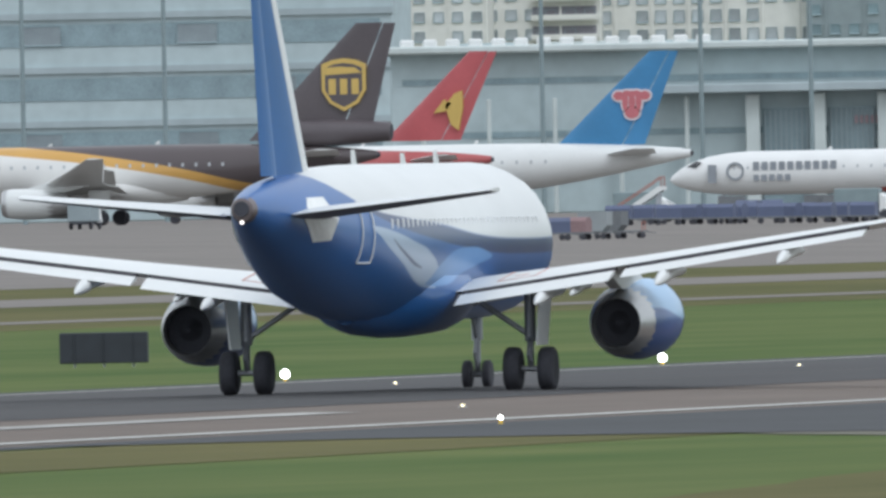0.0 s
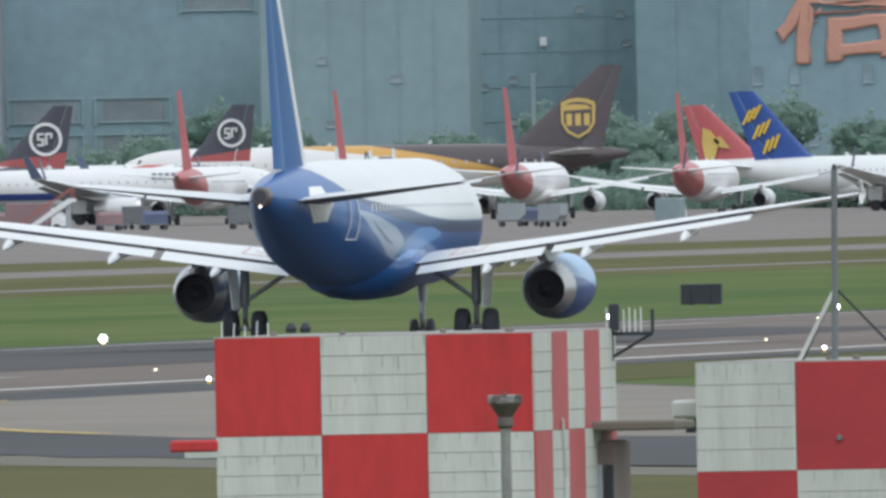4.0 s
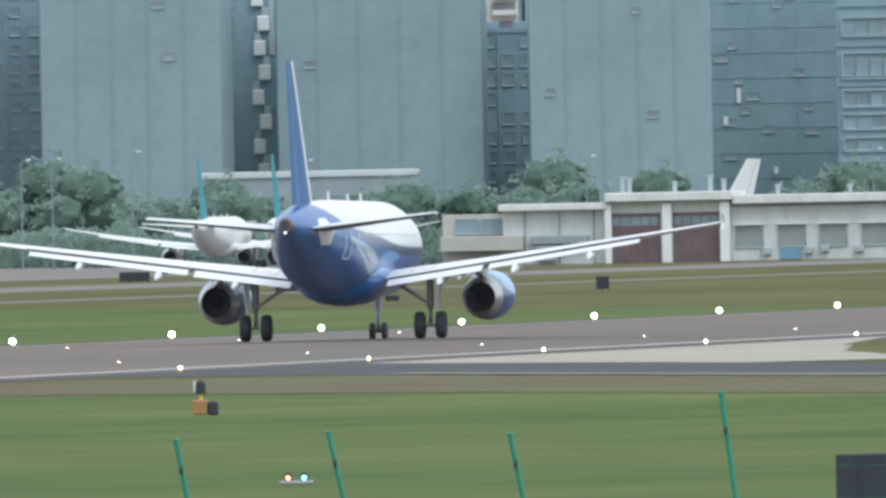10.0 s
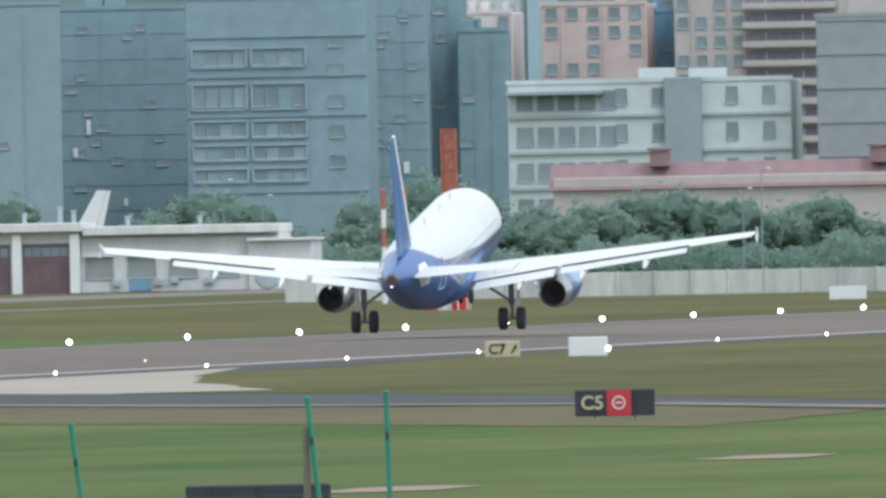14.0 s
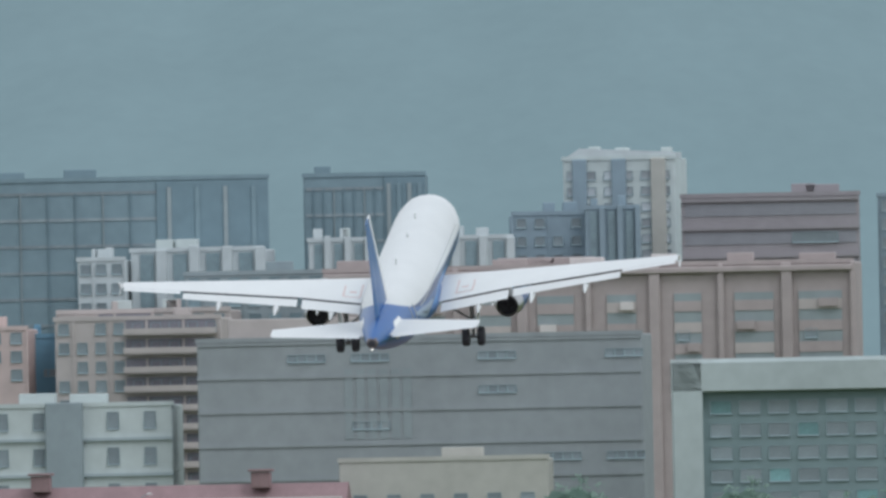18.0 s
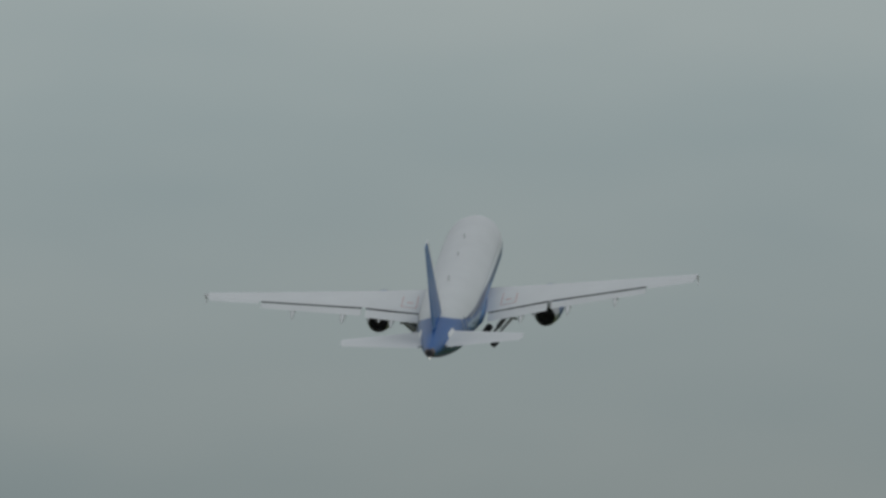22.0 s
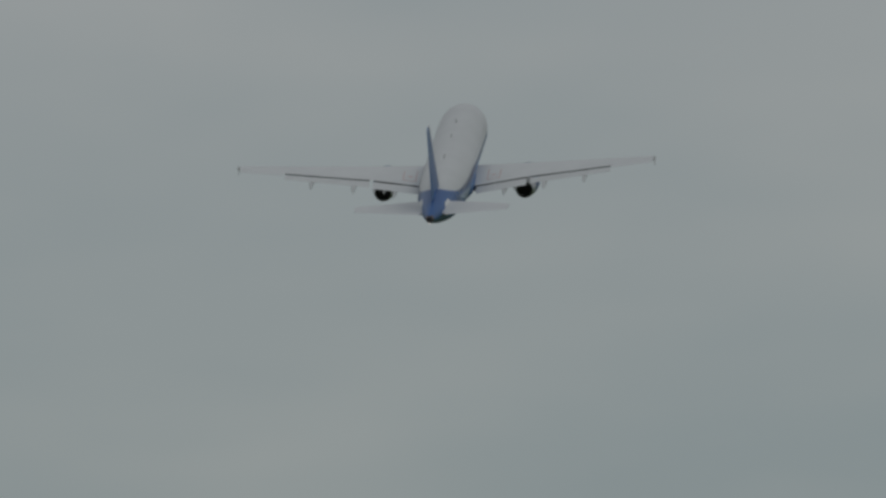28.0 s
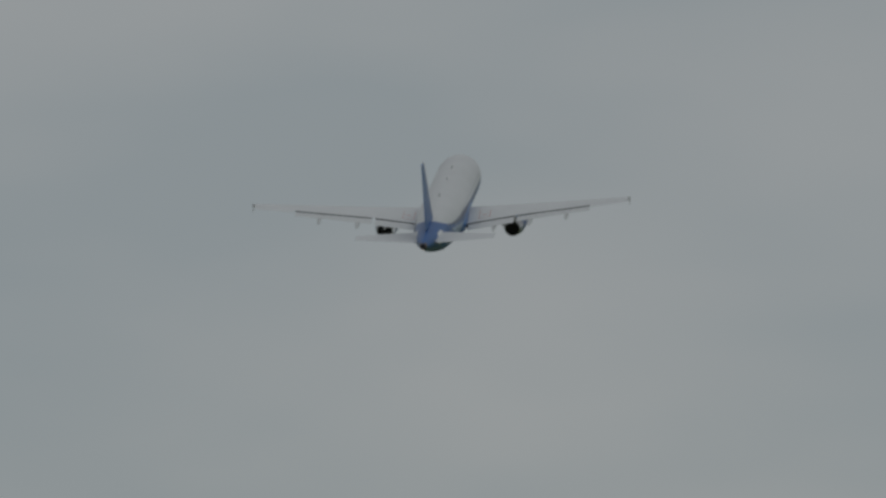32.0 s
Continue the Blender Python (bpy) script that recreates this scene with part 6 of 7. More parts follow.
block(-125.86, 4500, 20.9, 33.3, "plain grey-teal block with netting", BLUEGREY2, "plain", 8)
block(-122.83, 4530, 7.9, 31.5, "dark stair tower with white landings", BLUEGREY, "stair", 9)
block(-119.46, 4510, 23.9, 31.6, "plain grey-teal slab block", BLUEGREY2, "plain", 8)
block(-116.90, 4530, 13.5, 26.0, "grey block with small windows", BLUEGREY, "grid", 8)
block(-116.45, 4640, 5.0, 32.3, "pale pink and white apartment tower behind the front row", PINKW, "balcony", 8)
block(-113.29, 4500, 21.0, 32.5, "tall plain blue-grey block", BLUEGREY2, "plain", 8)
block(-109.33, 4540, 15.8, 32.1, "dark block under scaffold netting", TEALGREY, "net", 9)
block(-105.43, 4510, 21.0, 32.9, "blue-grey office block with pale window frames", BLUEGREY, "bays", 9)
block(-102.41, 4550, 7.7, 33.9, "grey tower wrapped in pale netting", BLUEGREY, "net", 9)
block(-101.17, 4570, 4.8, 37.9, "narrow dark teal tower beside the netted block", TEALGREY, "plain", 9)
block(-100.13, 4560, 5.9, 28.8, "low dark block beside the tower", TEALGREY, "plain", 9)
block(-100.04, 4600, 6.3, 31.1, "pale pink and white apartment block", PINKW, "grid", 7)
block(-97.27, 4590, 12.4, 31.8, "pink apartment block with rows of windows", PINK, "grid", 7)
block(-95.54, 4600, 4.3, 30.9, "narrow light blue apartment block", BLUEB, "plain", 5)
block(-93.90, 4595, 11.3, 33.6, "beige-pink apartment block with balconies", PINKB, "balcony", 7)
block(-91.76, 4605, 9.7, 33.7, "weathered pink apartment block", PINKB, "grid", 7)
block(-95.87, 4480, 32.8, 22.2, "low white building with deep window bays", PALEST, "school", 4)
block(-85.87, 4470, 51.2, 29.2, "wide grey office block with horizontal ribbons", GREYB, "lines", 6)
block(-93.90, 4660, 39.6, 49.8, "wide glass tower with faint floor lines", GLASSB, "glass", 14)
block(-87.19, 4665, 14.6, 49.8, "dark blue-grey glass tower", GLASSB, "glass", 14)
block(-100.48, 4655, 12.1, 39.6, "distant pale block with a stepped top", PALEST, "grid", 8)
block(-93.98, 4640, 5.6, 40.1, "white apartment slab with windows", WHITEB, "grid", 6)
block(-91.53, 4645, 15.8, 41.1, "white apartment row with dark recesses", WHITEB, "comb", 6)
block(-87.88, 4645, 7.2, 41.9, "white apartment block with dark recesses", WHITEB, "comb", 6)
block(-84.48, 4645, 9.8, 41.9, "white apartment block with stepped roof", WHITEB, "comb", 6)
block(-82.48, 4650, 8.7, 44.6, "slim blue-grey apartment tower with small windows", BLUEW, "grid", 9)
block(-80.86, 4642, 6.4, 45.1, "dark and white apartment block", BLUEW, "comb", 6)
block(-80.65, 4668, 13.5, 51.2, "distant pale tower with a slanted crown", PALEST, "crown", 10)
block(-76.79, 4640, 21.2, 46.2, "broad brick-red slab block", BRICK, "band", 12, bands=BRICKDARK)
block(-72.69, 4645, 12.5, 45.9, "pale blue stepped apartment blocks", BLUEW, "grid", 6)
block(-69.75, 4655, 16.2, 47.1, "white apartment blocks beside the slab", WHITEB, "comb", 6)
block(-90.05, 4620, 16.7, 38.0, "grey stepped block with roof terraces", GREYW, "grid", 6)
block(-81.50, 4600, 62.7, 37.9, "long orange-pink building with tall bays", ORANGE, "arcade", 4)
block(-75.32, 4440, 36.2, 25.6, "white framed building with teal glass", PALEST, "portal", 4)
block(-85.30, 4430, 23.8, 15.1, "low cream building with small openings", DULLCREAM, "low", 2)
block(-93.08, 4585, 19.6, 32.7, "pink-brown block with balconies", PINKB, "balcony", 7)
for az_, w_, top_, st_ in ((-132.3, 13.0, 41.5, "grid"), (-127.6, 24.0, 39.5, "net"), (-119.0, 30.0, 43.0, "net"), (-112.6, 24.0, 44.0, "plain"), (-106.7, 28.0, 42.0, "net"), (-102.6, 7.0, 40.0, "plain")):
    block(az_, 4690, w_, top_, "hazy grey tower block behind the front row", FARGREY, st_, 9)
block(-122.9, 4680, 10.5, 37.0, "pale grey-pink tower behind the stair tower", PINKGREY, "comb", 9)
flood_mast(-139.24, 4200, 26.5)
flood_mast(-137.14, 4200, 26.0)
flood_mast(-135.40, 4200, 25.9)
flood_mast(-131.84, 4200, 25.2)
flood_mast(-130.15, 4200, 24.8)
street_lamp(-128.71, 4150, 11.5)
street_lamp(-134.73, 4150, 11.9)
street_lamp(-121.47, 4150, 11.2)
street_lamp(-127.92, 4150, 11.6)
street_lamp(-130.68, 4150, 9.5)
street_lamp(-114.22, 4150, 11.1)
street_lamp(-125.88, 4150, 12.3)
street_lamp(-106.86, 4150, 11.3)
street_lamp(-105.84, 4150, 9.6)
street_lamp(-93.53, 4150, 9.3)
street_lamp(-93.05, 4150, 11.4)
street_lamp(-80.95, 4150, 9.8)
street_lamp(-83.31, 4150, 7.3)
mast(-207.70, 4300, 30.7)
mast(-194.38, 4300, 29.5)
mast(-204.06, 4300, 29.1)
mast(-190.30, 4300, 28.6)
mast(-187.48, 4300, 28.3)
mast(-176.09, 4300, 17.4)
mast(-174.70, 4300, 17.2)
mast(-169.86, 4300, 16.8)
mast(-179.28, 4300, 16.5)
mast(-156.07, 4300, 15.0)
striped_pole(-173.48, 1640, 8.3, 5, 0.13)
striped_pole(-102.75, 3100, 9.0)
striped_pole(-102.21, 3100, 9.0)
lattice_tower(-101.04, 2800, 13.0)
chequer_hut(-101.22, 2800, 3.1, 2.7)
crane_mast(-172.21, 4555, 32.3)
station(-111.0, 4020)
hut(-103.20, 4000, 9.0, 2.4)
long_shed(-121.4, 4335, 23.5, 9.6)
red_roof(-93.16, 4420, 46.4, 13.0)
blast_wall(-91.08, 3230, 92.2, 2.0)
red_board(-139.98, 4300, 4.4, 13.4)
red_board(-134.51, 4300, 22.1, 12.4)
RIDGE = [(-102.7, 70.3), (-96.9, 76.1), (-94.0, 79.4), (-91.2, 77.3), (-89.2, 81.1), (-85.8, 81.3), (-83.8, 81.8), (-81.9, 84.5), (-80.0, 86.0), (-78.2, 85.1), (-76.0, 84.2), (-74.7, 81.6), (-72.2, 78.2), (-70.7, 75.3), (-66.9, 68.6), (-62.1, 61.1), (-54.9, 53.3)]


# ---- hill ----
# Distance haze is put into the hill's base colour, crest trees included.
HILL = mat("hazed_hill", (0.218, 0.294, 0.31), 0.95, var=0.05, scale=0.05, fine=7, bump=0.12, spec=0.05)
# Far leaves are lifted and blued, with haze put into the colour.
LEAF = mat("hazed_foliage", (0.24, 0.33, 0.29), 0.9, var=0.1, scale=0.12, fine=6, tint=(0.255, 0.365, 0.3), spec=0.1)
n, l = LEAF.node_tree.nodes, LEAF.node_tree.links
tl, ms = n.new("ShaderNodeBsdfTranslucent"), n.new("ShaderNodeMixShader")
tl.inputs["Color"].default_value = (0.36, 0.47, 0.4, 1)
ms.inputs[0].default_value = 0.6
l.new(n["Principled BSDF"].outputs[0], ms.inputs[1])
l.new(tl.outputs[0], ms.inputs[2])
l.new(ms.outputs[0], n["Material Output"].inputs[0])
noise.seed_set(3)


def ridge(a):
    return float(np.interp(a, [q[0] for q in RIDGE], [q[1] for q in RIDGE]))


sh = Shape()
rows = []
for j in range(9):
    u = j / 8
    ring = []
    for i in range(220):
        a = lerp(-240, 40, i / 219)
        h = (ridge(a) - 0.9) * (0.02 + 0.98 * u ** 0.7)
        q = at(a, 4720 + 130 * u)
        h += noise.noise((q.x * 0.012, u * 2, 3)) * 1.5 * (1 - u) * u
        ring.append((q.x, q.y, GROUND + max(-1, h)))
    rows.append(sh.ring(ring))
for a, b in zip(rows, rows[1:]):
    for i in range(len(a) - 1):
        sh.bm.faces.new((a[i], a[i + 1], b[i + 1], b[i]))
tagged(part("backdrop", sh, HILL, smooth=True), "wooded hill ridge far off, haze put in its blue-grey", "hill", kind="structure")


def leaf_clump(s, c, r, rnd, n=7, flat=0.8):
    """A handful of crossed leaf blades round a centre."""
    for _ in range(n):
        o = Vector(c) + Vector((rnd.gauss(0, 1), rnd.gauss(0, 1), rnd.gauss(0, flat))) * r * 0.55
        up = Vector((rnd.gauss(0, 0.45), rnd.gauss(-0.25, 0.45), 0.8)).normalized()
        u = up.orthogonal().normalized()
        u.rotate(Matrix.Rotation(rnd.uniform(0, 6.28), 3, up))
        v = up.cross(u) * r * rnd.uniform(0.3, 0.6)
        u = u * r * rnd.uniform(0.35, 0.7)
        s.bm.faces.new(s.ring([o - u, o - v * 0.8, o + u, o + v]))


rnd = random.Random(5)
sh = Shape()
cols = np.arange(-125.0, 5.0, 0.055)
for layer, (dist, count, tall) in enumerate(((4851, 1500, 0.9), (4853, 1300, 1.3), (4855, 900, 1.7))):
    top = np.zeros(len(cols))
    for _ in range(count):
        c, wd = rnd.uniform(-125, 5), rnd.uniform(0.1, 0.32)
        ht = tall * rnd.uniform(0.25, 1.0) * (0.45 + 0.9 * max(0.0, noise.noise((c * 0.5, 1, layer)))) * (2.3 if -96.5 < c < -85.5 else 1.2)
        top = np.maximum(top, ht * np.sqrt(np.clip(1 - ((cols - c) / wd) ** 2, 0, 1)))
    top += np.array([0.22 * noise.noise((c * 9.0, layer, 2)) for c in cols])
    feet, mids, tips, back = [], [], [], []
    for c, h in zip(cols, top):
        z = GROUND + ridge(c) - 0.9
        for ring, d, dz in ((feet, dist - 1.5, -3.5), (mids, dist - 1.0, h * 0.6 - 0.3), (tips, dist, h), (back, dist + 2, -2.5)):
            q = at(c, d)
            ring.append((q.x, q.y, z + dz))
    sh.loft([feet, mids, tips, back], cap=False, closed=False)
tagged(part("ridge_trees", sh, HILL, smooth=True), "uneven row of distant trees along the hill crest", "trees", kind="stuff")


# ---- trees ----
def lump(s, c, rx, rz, seed):
    """A dense uneven mass of leaves inside a crown."""
    r = bmesh.ops.create_icosphere(s.bm, subdivisions=2, radius=1.0)
    for v in r["verts"]:
        f = 1 + 0.4 * noise.noise(v.co * 1.7 + Vector((seed, 0, 0))) + 0.3 * noise.noise(v.co * 4.3 + Vector((0, seed, 0)))
        v.co = Vector((c[0] + v.co.x * rx * f, c[1] + v.co.y * rx * f, c[2] + v.co.z * rz * f))


def tree_model(seed, h, spread):
    rnd = random.Random(seed)
    t = thing("tree", "broad-leaved green tree in a dense belt", "tree", "tree belt beyond the airfield")
    s = Shape().tube((0, 0, 0), (0.1, 0, h * 0.45), 0.25, 0.14, 8)
    tips = []
    for i in range(7):
        a, z = rnd.uniform(0, 6.28), h * rnd.uniform(0.25, 0.45)
        tip = (math.cos(a) * spread * rnd.uniform(0.4, 0.8), math.sin(a) * spread * rnd.uniform(0.4, 0.8), h * rnd.uniform(0.5, 0.9))
        s.tube((0.05, 0, z), tip, 0.1, 0.04, 5)
        tips.append(tip)
    part("trunk", s, BARK, t)
    s = Shape()
    for j, tip in enumerate(tips + [(0, 0, h * 0.85), (0, 0, h * 0.55), (0, 0, h * 0.3)]):
        lump(s, tip, spread * 0.56, h * 0.19, seed + j)
        for _ in range(44):
            c = [tip[0] + rnd.gauss(0, spread * 0.34), tip[1] + rnd.gauss(0, spread * 0.34), tip[2] + rnd.gauss(0, h * 0.12)]
            leaf_clump(s, c, 0.5, rnd, 8)
    part("crown", s, LEAF, t)
    return t


BARK = mat("bark", (0.1, 0.08, 0.06), 0.9, var=0.3, scale=2)
models = [tree_model(11 + i, h, sp) for i, (h, sp) in enumerate(((8.5, 3.4), (7.0, 3.0), (10.0, 4.0), (6.0, 3.2)))]
rnd = random.Random(8)
first = True
for i in range(150):
    a = lerp(-180, -66, (i + rnd.random()) / 150)
    q = at(a, rnd.uniform(4250, 4330))
    md = models[rnd.randrange(4)]
    sc = rnd.uniform(0.7, 1.1)
    if i < 4:
        md = models[i]
        md.matrix_basis = Matrix.Translation((q.x, q.y, rise(q.x))) @ Matrix.Rotation(rnd.uniform(0, 6), 4, "Z")
    else:
        copy_thing(md, Matrix.Translation((q.x, q.y, rise(q.x))) @ Matrix.Rotation(rnd.uniform(0, 6), 4, "Z") @ Matrix.Scale(sc, 4))
sh = Shape()
# the dense face of the belt, leaning back from a ragged top
cols = np.linspace(-182, -62, 1500)
faces = []
for j in range(7):
    u = j / 6
    ring = []
    for c in cols:
        top = 4.0 + 3.0 * noise.noise((c * 0.35, 5, 0)) + 1.6 * noise.noise((c * 1.4, 3, 0)) + 0.7 * noise.noise((c * 5.0, 8, 0))
        q = at(c, 4246 + 6 * u * u + 1.6 * noise.noise((c * 2.2, u * 4, 1)) + 0.7 * noise.noise((c * 7.0, u * 9, 2)))
        ring.append((q.x, q.y, rise(q.x) + max(1.0, top) * u))
    faces.append(ring)
sh.loft(faces, cap=False, closed=False)
for i in range(11000):
    a = rnd.uniform(-182, -62)
    q = at(a, rnd.uniform(4238, 4250))
    top = 4.2 + 3.4 * noise.noise((a * 0.35, 5, 0)) + 1.5 * noise.noise((a * 1.4, 3, 0))
    leaf_clump(sh, (q.x, q.y, rise(q.x) + rnd.uniform(0.2, max(1.2, top))), 0.5, rnd, 6)
tagged(part("hedge_belt", sh, LEAF), "dense green undergrowth along the airfield edge", "shrubs", kind="stuff")

# ---- near things ----
BLACKP = mat("black_board", (0.03, 0.034, 0.045), 0.6, var=0.25, scale=2)
POSTG = mat("green_post", (0.03, 0.22, 0.135), 0.5, var=0.15, scale=2)
ORANGEP = mat("orange_box", (0.36, 0.19, 0.07), 0.5, var=0.15, scale=4)
SIGNRED = mat("sign_red", (0.5, 0.03, 0.04), 0.4, var=0.1, scale=2)
SIGNYEL = mat("sign_pale_yellow", (0.5, 0.46, 0.28), 0.5, var=0.1, scale=2)
BULB = glow("runway_lamp", (1.0, 0.95, 0.88), 9.0)
BULBY = glow("runway_inset_lamp", (1.0, 0.85, 0.5), 6.0)
BULBR = glow("red_signal_lamp", (1.0, 0.25, 0.1), 5.0)
BULBG = glow("green_signal_lamp", (0.3, 0.9, 0.7), 3.0)


def shelter(x, y, w, dp, top, rows, first, label, paints=None):
    return chequer(w, dp, top - GROUND, 3, rows, 5, (x, y, GROUND), label, "chequered equipment shelters", first, paints)


sa = shelter(-63.85, 394.9, 3.3, 5.4, 3.8, 4, 1, "red and white chequered equipment shelter with a porch and brackets")
ha = 3.8 - GROUND
part("ledge", Shape().box((-1.88, 0.2, 2.95), (0.5, 0.5, 0.12), bevel=0.02), REDP, sa, "red ledge sticking out of the wall")
part("ledge_underside", Shape().box((-1.8, 0.2, 2.86), (0.36, 0.46, 0.06)), WHITEP, sa)
part("porch", Shape().box((1.75, 4.6, 1.45), (0.2, 1.1, 2.9), bevel=0.02), PORCHB, sa, "brown-grey rendered porch")
part("canopy", Shape().box((2.1, 4.4, 3.05), (0.9, 1.3, 0.1), bevel=0.02), CONCRETE, sa, "thin concrete canopy over the door")
part("door", Shape().box((1.8, 4.03, 1.5), (0.08, 0.06, 2.3)), BLACKP, sa, "dark door opening")
part("door", Shape().box((1.7, 4.03, 1.5), (0.06, 0.06, 2.3)), GREYP, sa, "grey door leaf")
part("bracket", Shape().tube((1.66, 5.2, ha - 0.05), (2.1, 5.2, ha - 0.05), 0.02, n=6).tube((1.66, 5.2, ha - 0.3), (2.1, 5.2, ha - 0.05), 0.018, n=6).tube((1.67, 5.2, ha - 0.33), (1.67, 5.2, ha), 0.02, n=6).tube((2.1, 5.2, ha - 0.05), (2.1, 5.2, ha + 0.2), 0.02, n=6), BLACKP, sa, "dark steel bracket on the wall")
for i in range(7):
    part("spike", Shape().tube((1.62 + i * 0.06, 5.2, ha - 0.04), (1.62 + i * 0.06, 5.2, ha + 0.22 - 0.02 * (i % 2)), 0.008, n=5), ROOFW, sa, "thin white spike")
for i in range(5):
    part("spike", Shape().tube((-1.62 + i * 0.12, 0.3, ha), (-1.62 + i * 0.12 + 0.01 * (i % 2), 0.3, ha + 0.17 - 0.02 * (i % 3)), 0.007, n=5), ROOFW, sa, "thin white spike")
part("bracket_box", Shape().box((1.7, 5.2, ha + 0.12), (0.1, 0.1, 0.28), bevel=0.01), BLACKP, sa, "dark box on the bracket")
for x in (-0.95, -0.8):
    part("roof_fitting", Shape().turn([(0, 0.05), (0.05, 0.06), (0.1, 0.03)], 10, (x, 0.6, ha + 0.04), "Z"), BLACKP, sa, "small dark roof fitting")
part("cable", Shape().tube((1.7, 1.6, ha - 0.9), (1.7, 1.8, ha - 1.5), 0.015, n=5).tube((1.7, 1.8, ha - 1.5), (1.7, 1.6, ha - 2.4), 0.015, n=5), WHITEP, sa, "hanging pale cable")

LAMPGREY = mat("weathered_lamp_post", (0.25, 0.25, 0.235), 0.6, var=0.3, scale=3)
LAMPDARK = mat("rusty_dark_lamp", (0.12, 0.1, 0.09), 0.7, var=0.5, scale=8)
lp = thing("mushroom_lamp", "grey post lamp with a wide mushroom hood", "lamp post", m=Matrix.Translation((-61.75, 390.2, GROUND)))
part("post", Shape().tube((0, 0, 0), (0, 0, 3.2), 0.06, 0.052, 12), LAMPGREY, lp)
part("collar", Shape().turn([(3.1, 0.055), (3.13, 0.085), (3.2, 0.085), (3.24, 0.06)], 14, axis="Z"), LAMPDARK, lp, smooth=True)
part("hood", Shape().turn([(3.2, 0.06), (3.26, 0.1), (3.32, 0.14), (3.36, 0.17), (3.39, 0.16), (3.42, 0.05)], 16, axis="Z"), LAMPDARK, lp, "dark rusty lamp hood", True)
for i in range(6):
    a = i * math.pi / 3
    part("lamp_head", Shape().box((0.14 * math.cos(a), 0.14 * math.sin(a), 3.4), (0.07, 0.07, 0.09), rz=math.degrees(a), bevel=0.015), LAMPGREY if i % 2 else LAMPDARK, lp)
part("finial", Shape().tube((0, 0, 3.4), (0, 0, 3.5), 0.02, 0.008, 6), LAMPDARK, lp)

# the second shelter takes the shaded copies of both paints
sb = shelter(-63.05, 422.3, 3.32, 6.4, 3.31, 3, 0, "chequered dull white and red equipment shelter with two roof masts", (REDSHADE, WHITESHADE))
hb = 3.31 - GROUND
for x, lean in ((-0.23, 0.03), (0.7, 0.06)):
    part("roof_mast", Shape().tube((x, 0.8, hb), (x + lean, 0.8, hb + 2.1), 0.036, 0.033, 10), MASTDARK, sb, "dark grey roof mast")
    part("mast_cap", Shape().turn([(hb + 2.1, 0.034), (hb + 2.16, 0.012)], 8, (x + lean, 0.8, 0), "Z"), BLACKP, sb)
part("stay", Shape().tube((-0.63, 0.8, hb), (-0.21, 0.8, hb + 0.8), 0.024, n=8), WHITEP, sb, "pale stay of the mast")
part("stay", Shape().tube((-0.69, 1.4, hb), (-0.21, 0.8, hb + 0.8), 0.02, n=8), BLACKP, sb, "dark stay of the mast")
part("stay", Shape().tube((0.43, 1.6, hb), (-0.21, 0.8, hb + 0.8), 0.013, n=8), BLACKP, sb, "thin dark stay of the mast")
part("stay", Shape().tube((0.63, 0.8, hb), (0.74, 0.8, hb + 0.85), 0.026, n=8), WHITEP, sb, "pale stay of the mast")
part("beacon_base", Shape().box((1.58, 6.0, hb + 0.14), (0.17, 0.17, 0.26), bevel=0.02), CONCRETE, sb)
part("beacon", Shape().turn([(hb + 0.27, 0.06), (hb + 0.36, 0.055), (hb + 0.4, 0.02)], 12, (1.58, 6.0, 0), "Z"), SIGNRED, sb, "red obstruction lamp")
part("beacon_cable", Shape().tube((1.5, 6.0, hb + 0.15), (1.28, 6.0, hb + 0.02), 0.012, n=5), BLACKP, sb)
part("vent_pipe", Shape().tube((1.74, 0.25, 0), (1.74, 0.25, 2.98), 0.045, n=10).tube((1.74, 0.25, 2.98), (1.67, 0.1, 3.06), 0.045, n=10), WHITEP, sb, "white vent pipe with a bent top")
for x, z in ((-0.07, 2.72), (0.86, 2.72), (1.15, 2.9)):
    part("wall_fitting", Shape().turn([(-0.05, 0.025), (-0.03, 0.035), (0.02, 0.015)], 10, (x, -0.02, z)), MASTDARK, sb, "small dark wall fitting")
part("side_slab", Shape().box((-1.83, 1.2, hb - 0.5), (0.44, 0.9, 0.2), bevel=0.03), WHITEP, sb, "pale slab on the wall")
# black block stands in for the shaded recess below the slab
part("slab_shade_block", Shape().box((-1.75, 1.2, hb - 0.68), (0.3, 0.8, 0.16)), BLACKP, sb, "dark block put in for the shaded recess under the slab")


# green fence posts, leaning
def fence_post(az, top, d=600.0, lean=-0.055, r=0.042):
    p = at(az, d)
    h = top - GROUND
    f = thing("fence_post", "leaning green metal fence post in the grass", "fence post", "green fence posts", m=Matrix.Translation((p.x - lean * h, p.y, GROUND)))
    part("post", Shape().tube((0, 0, 0), (lean * h, 0, h), r, r, 8), POSTG, f)
    part("post_cap", Shape().turn([(0, r * 1.3), (0.06, r * 1.3), (0.08, r * 0.5)], 8, (lean * h, 0, h - 0.02), "Z"), POSTG, f)
    part("clip", Shape().box((lean * h * 0.8, -0.05, h * 0.8), (0.05, 0.08, 0.12), bevel=0.01), BLACKP, f)
    return f


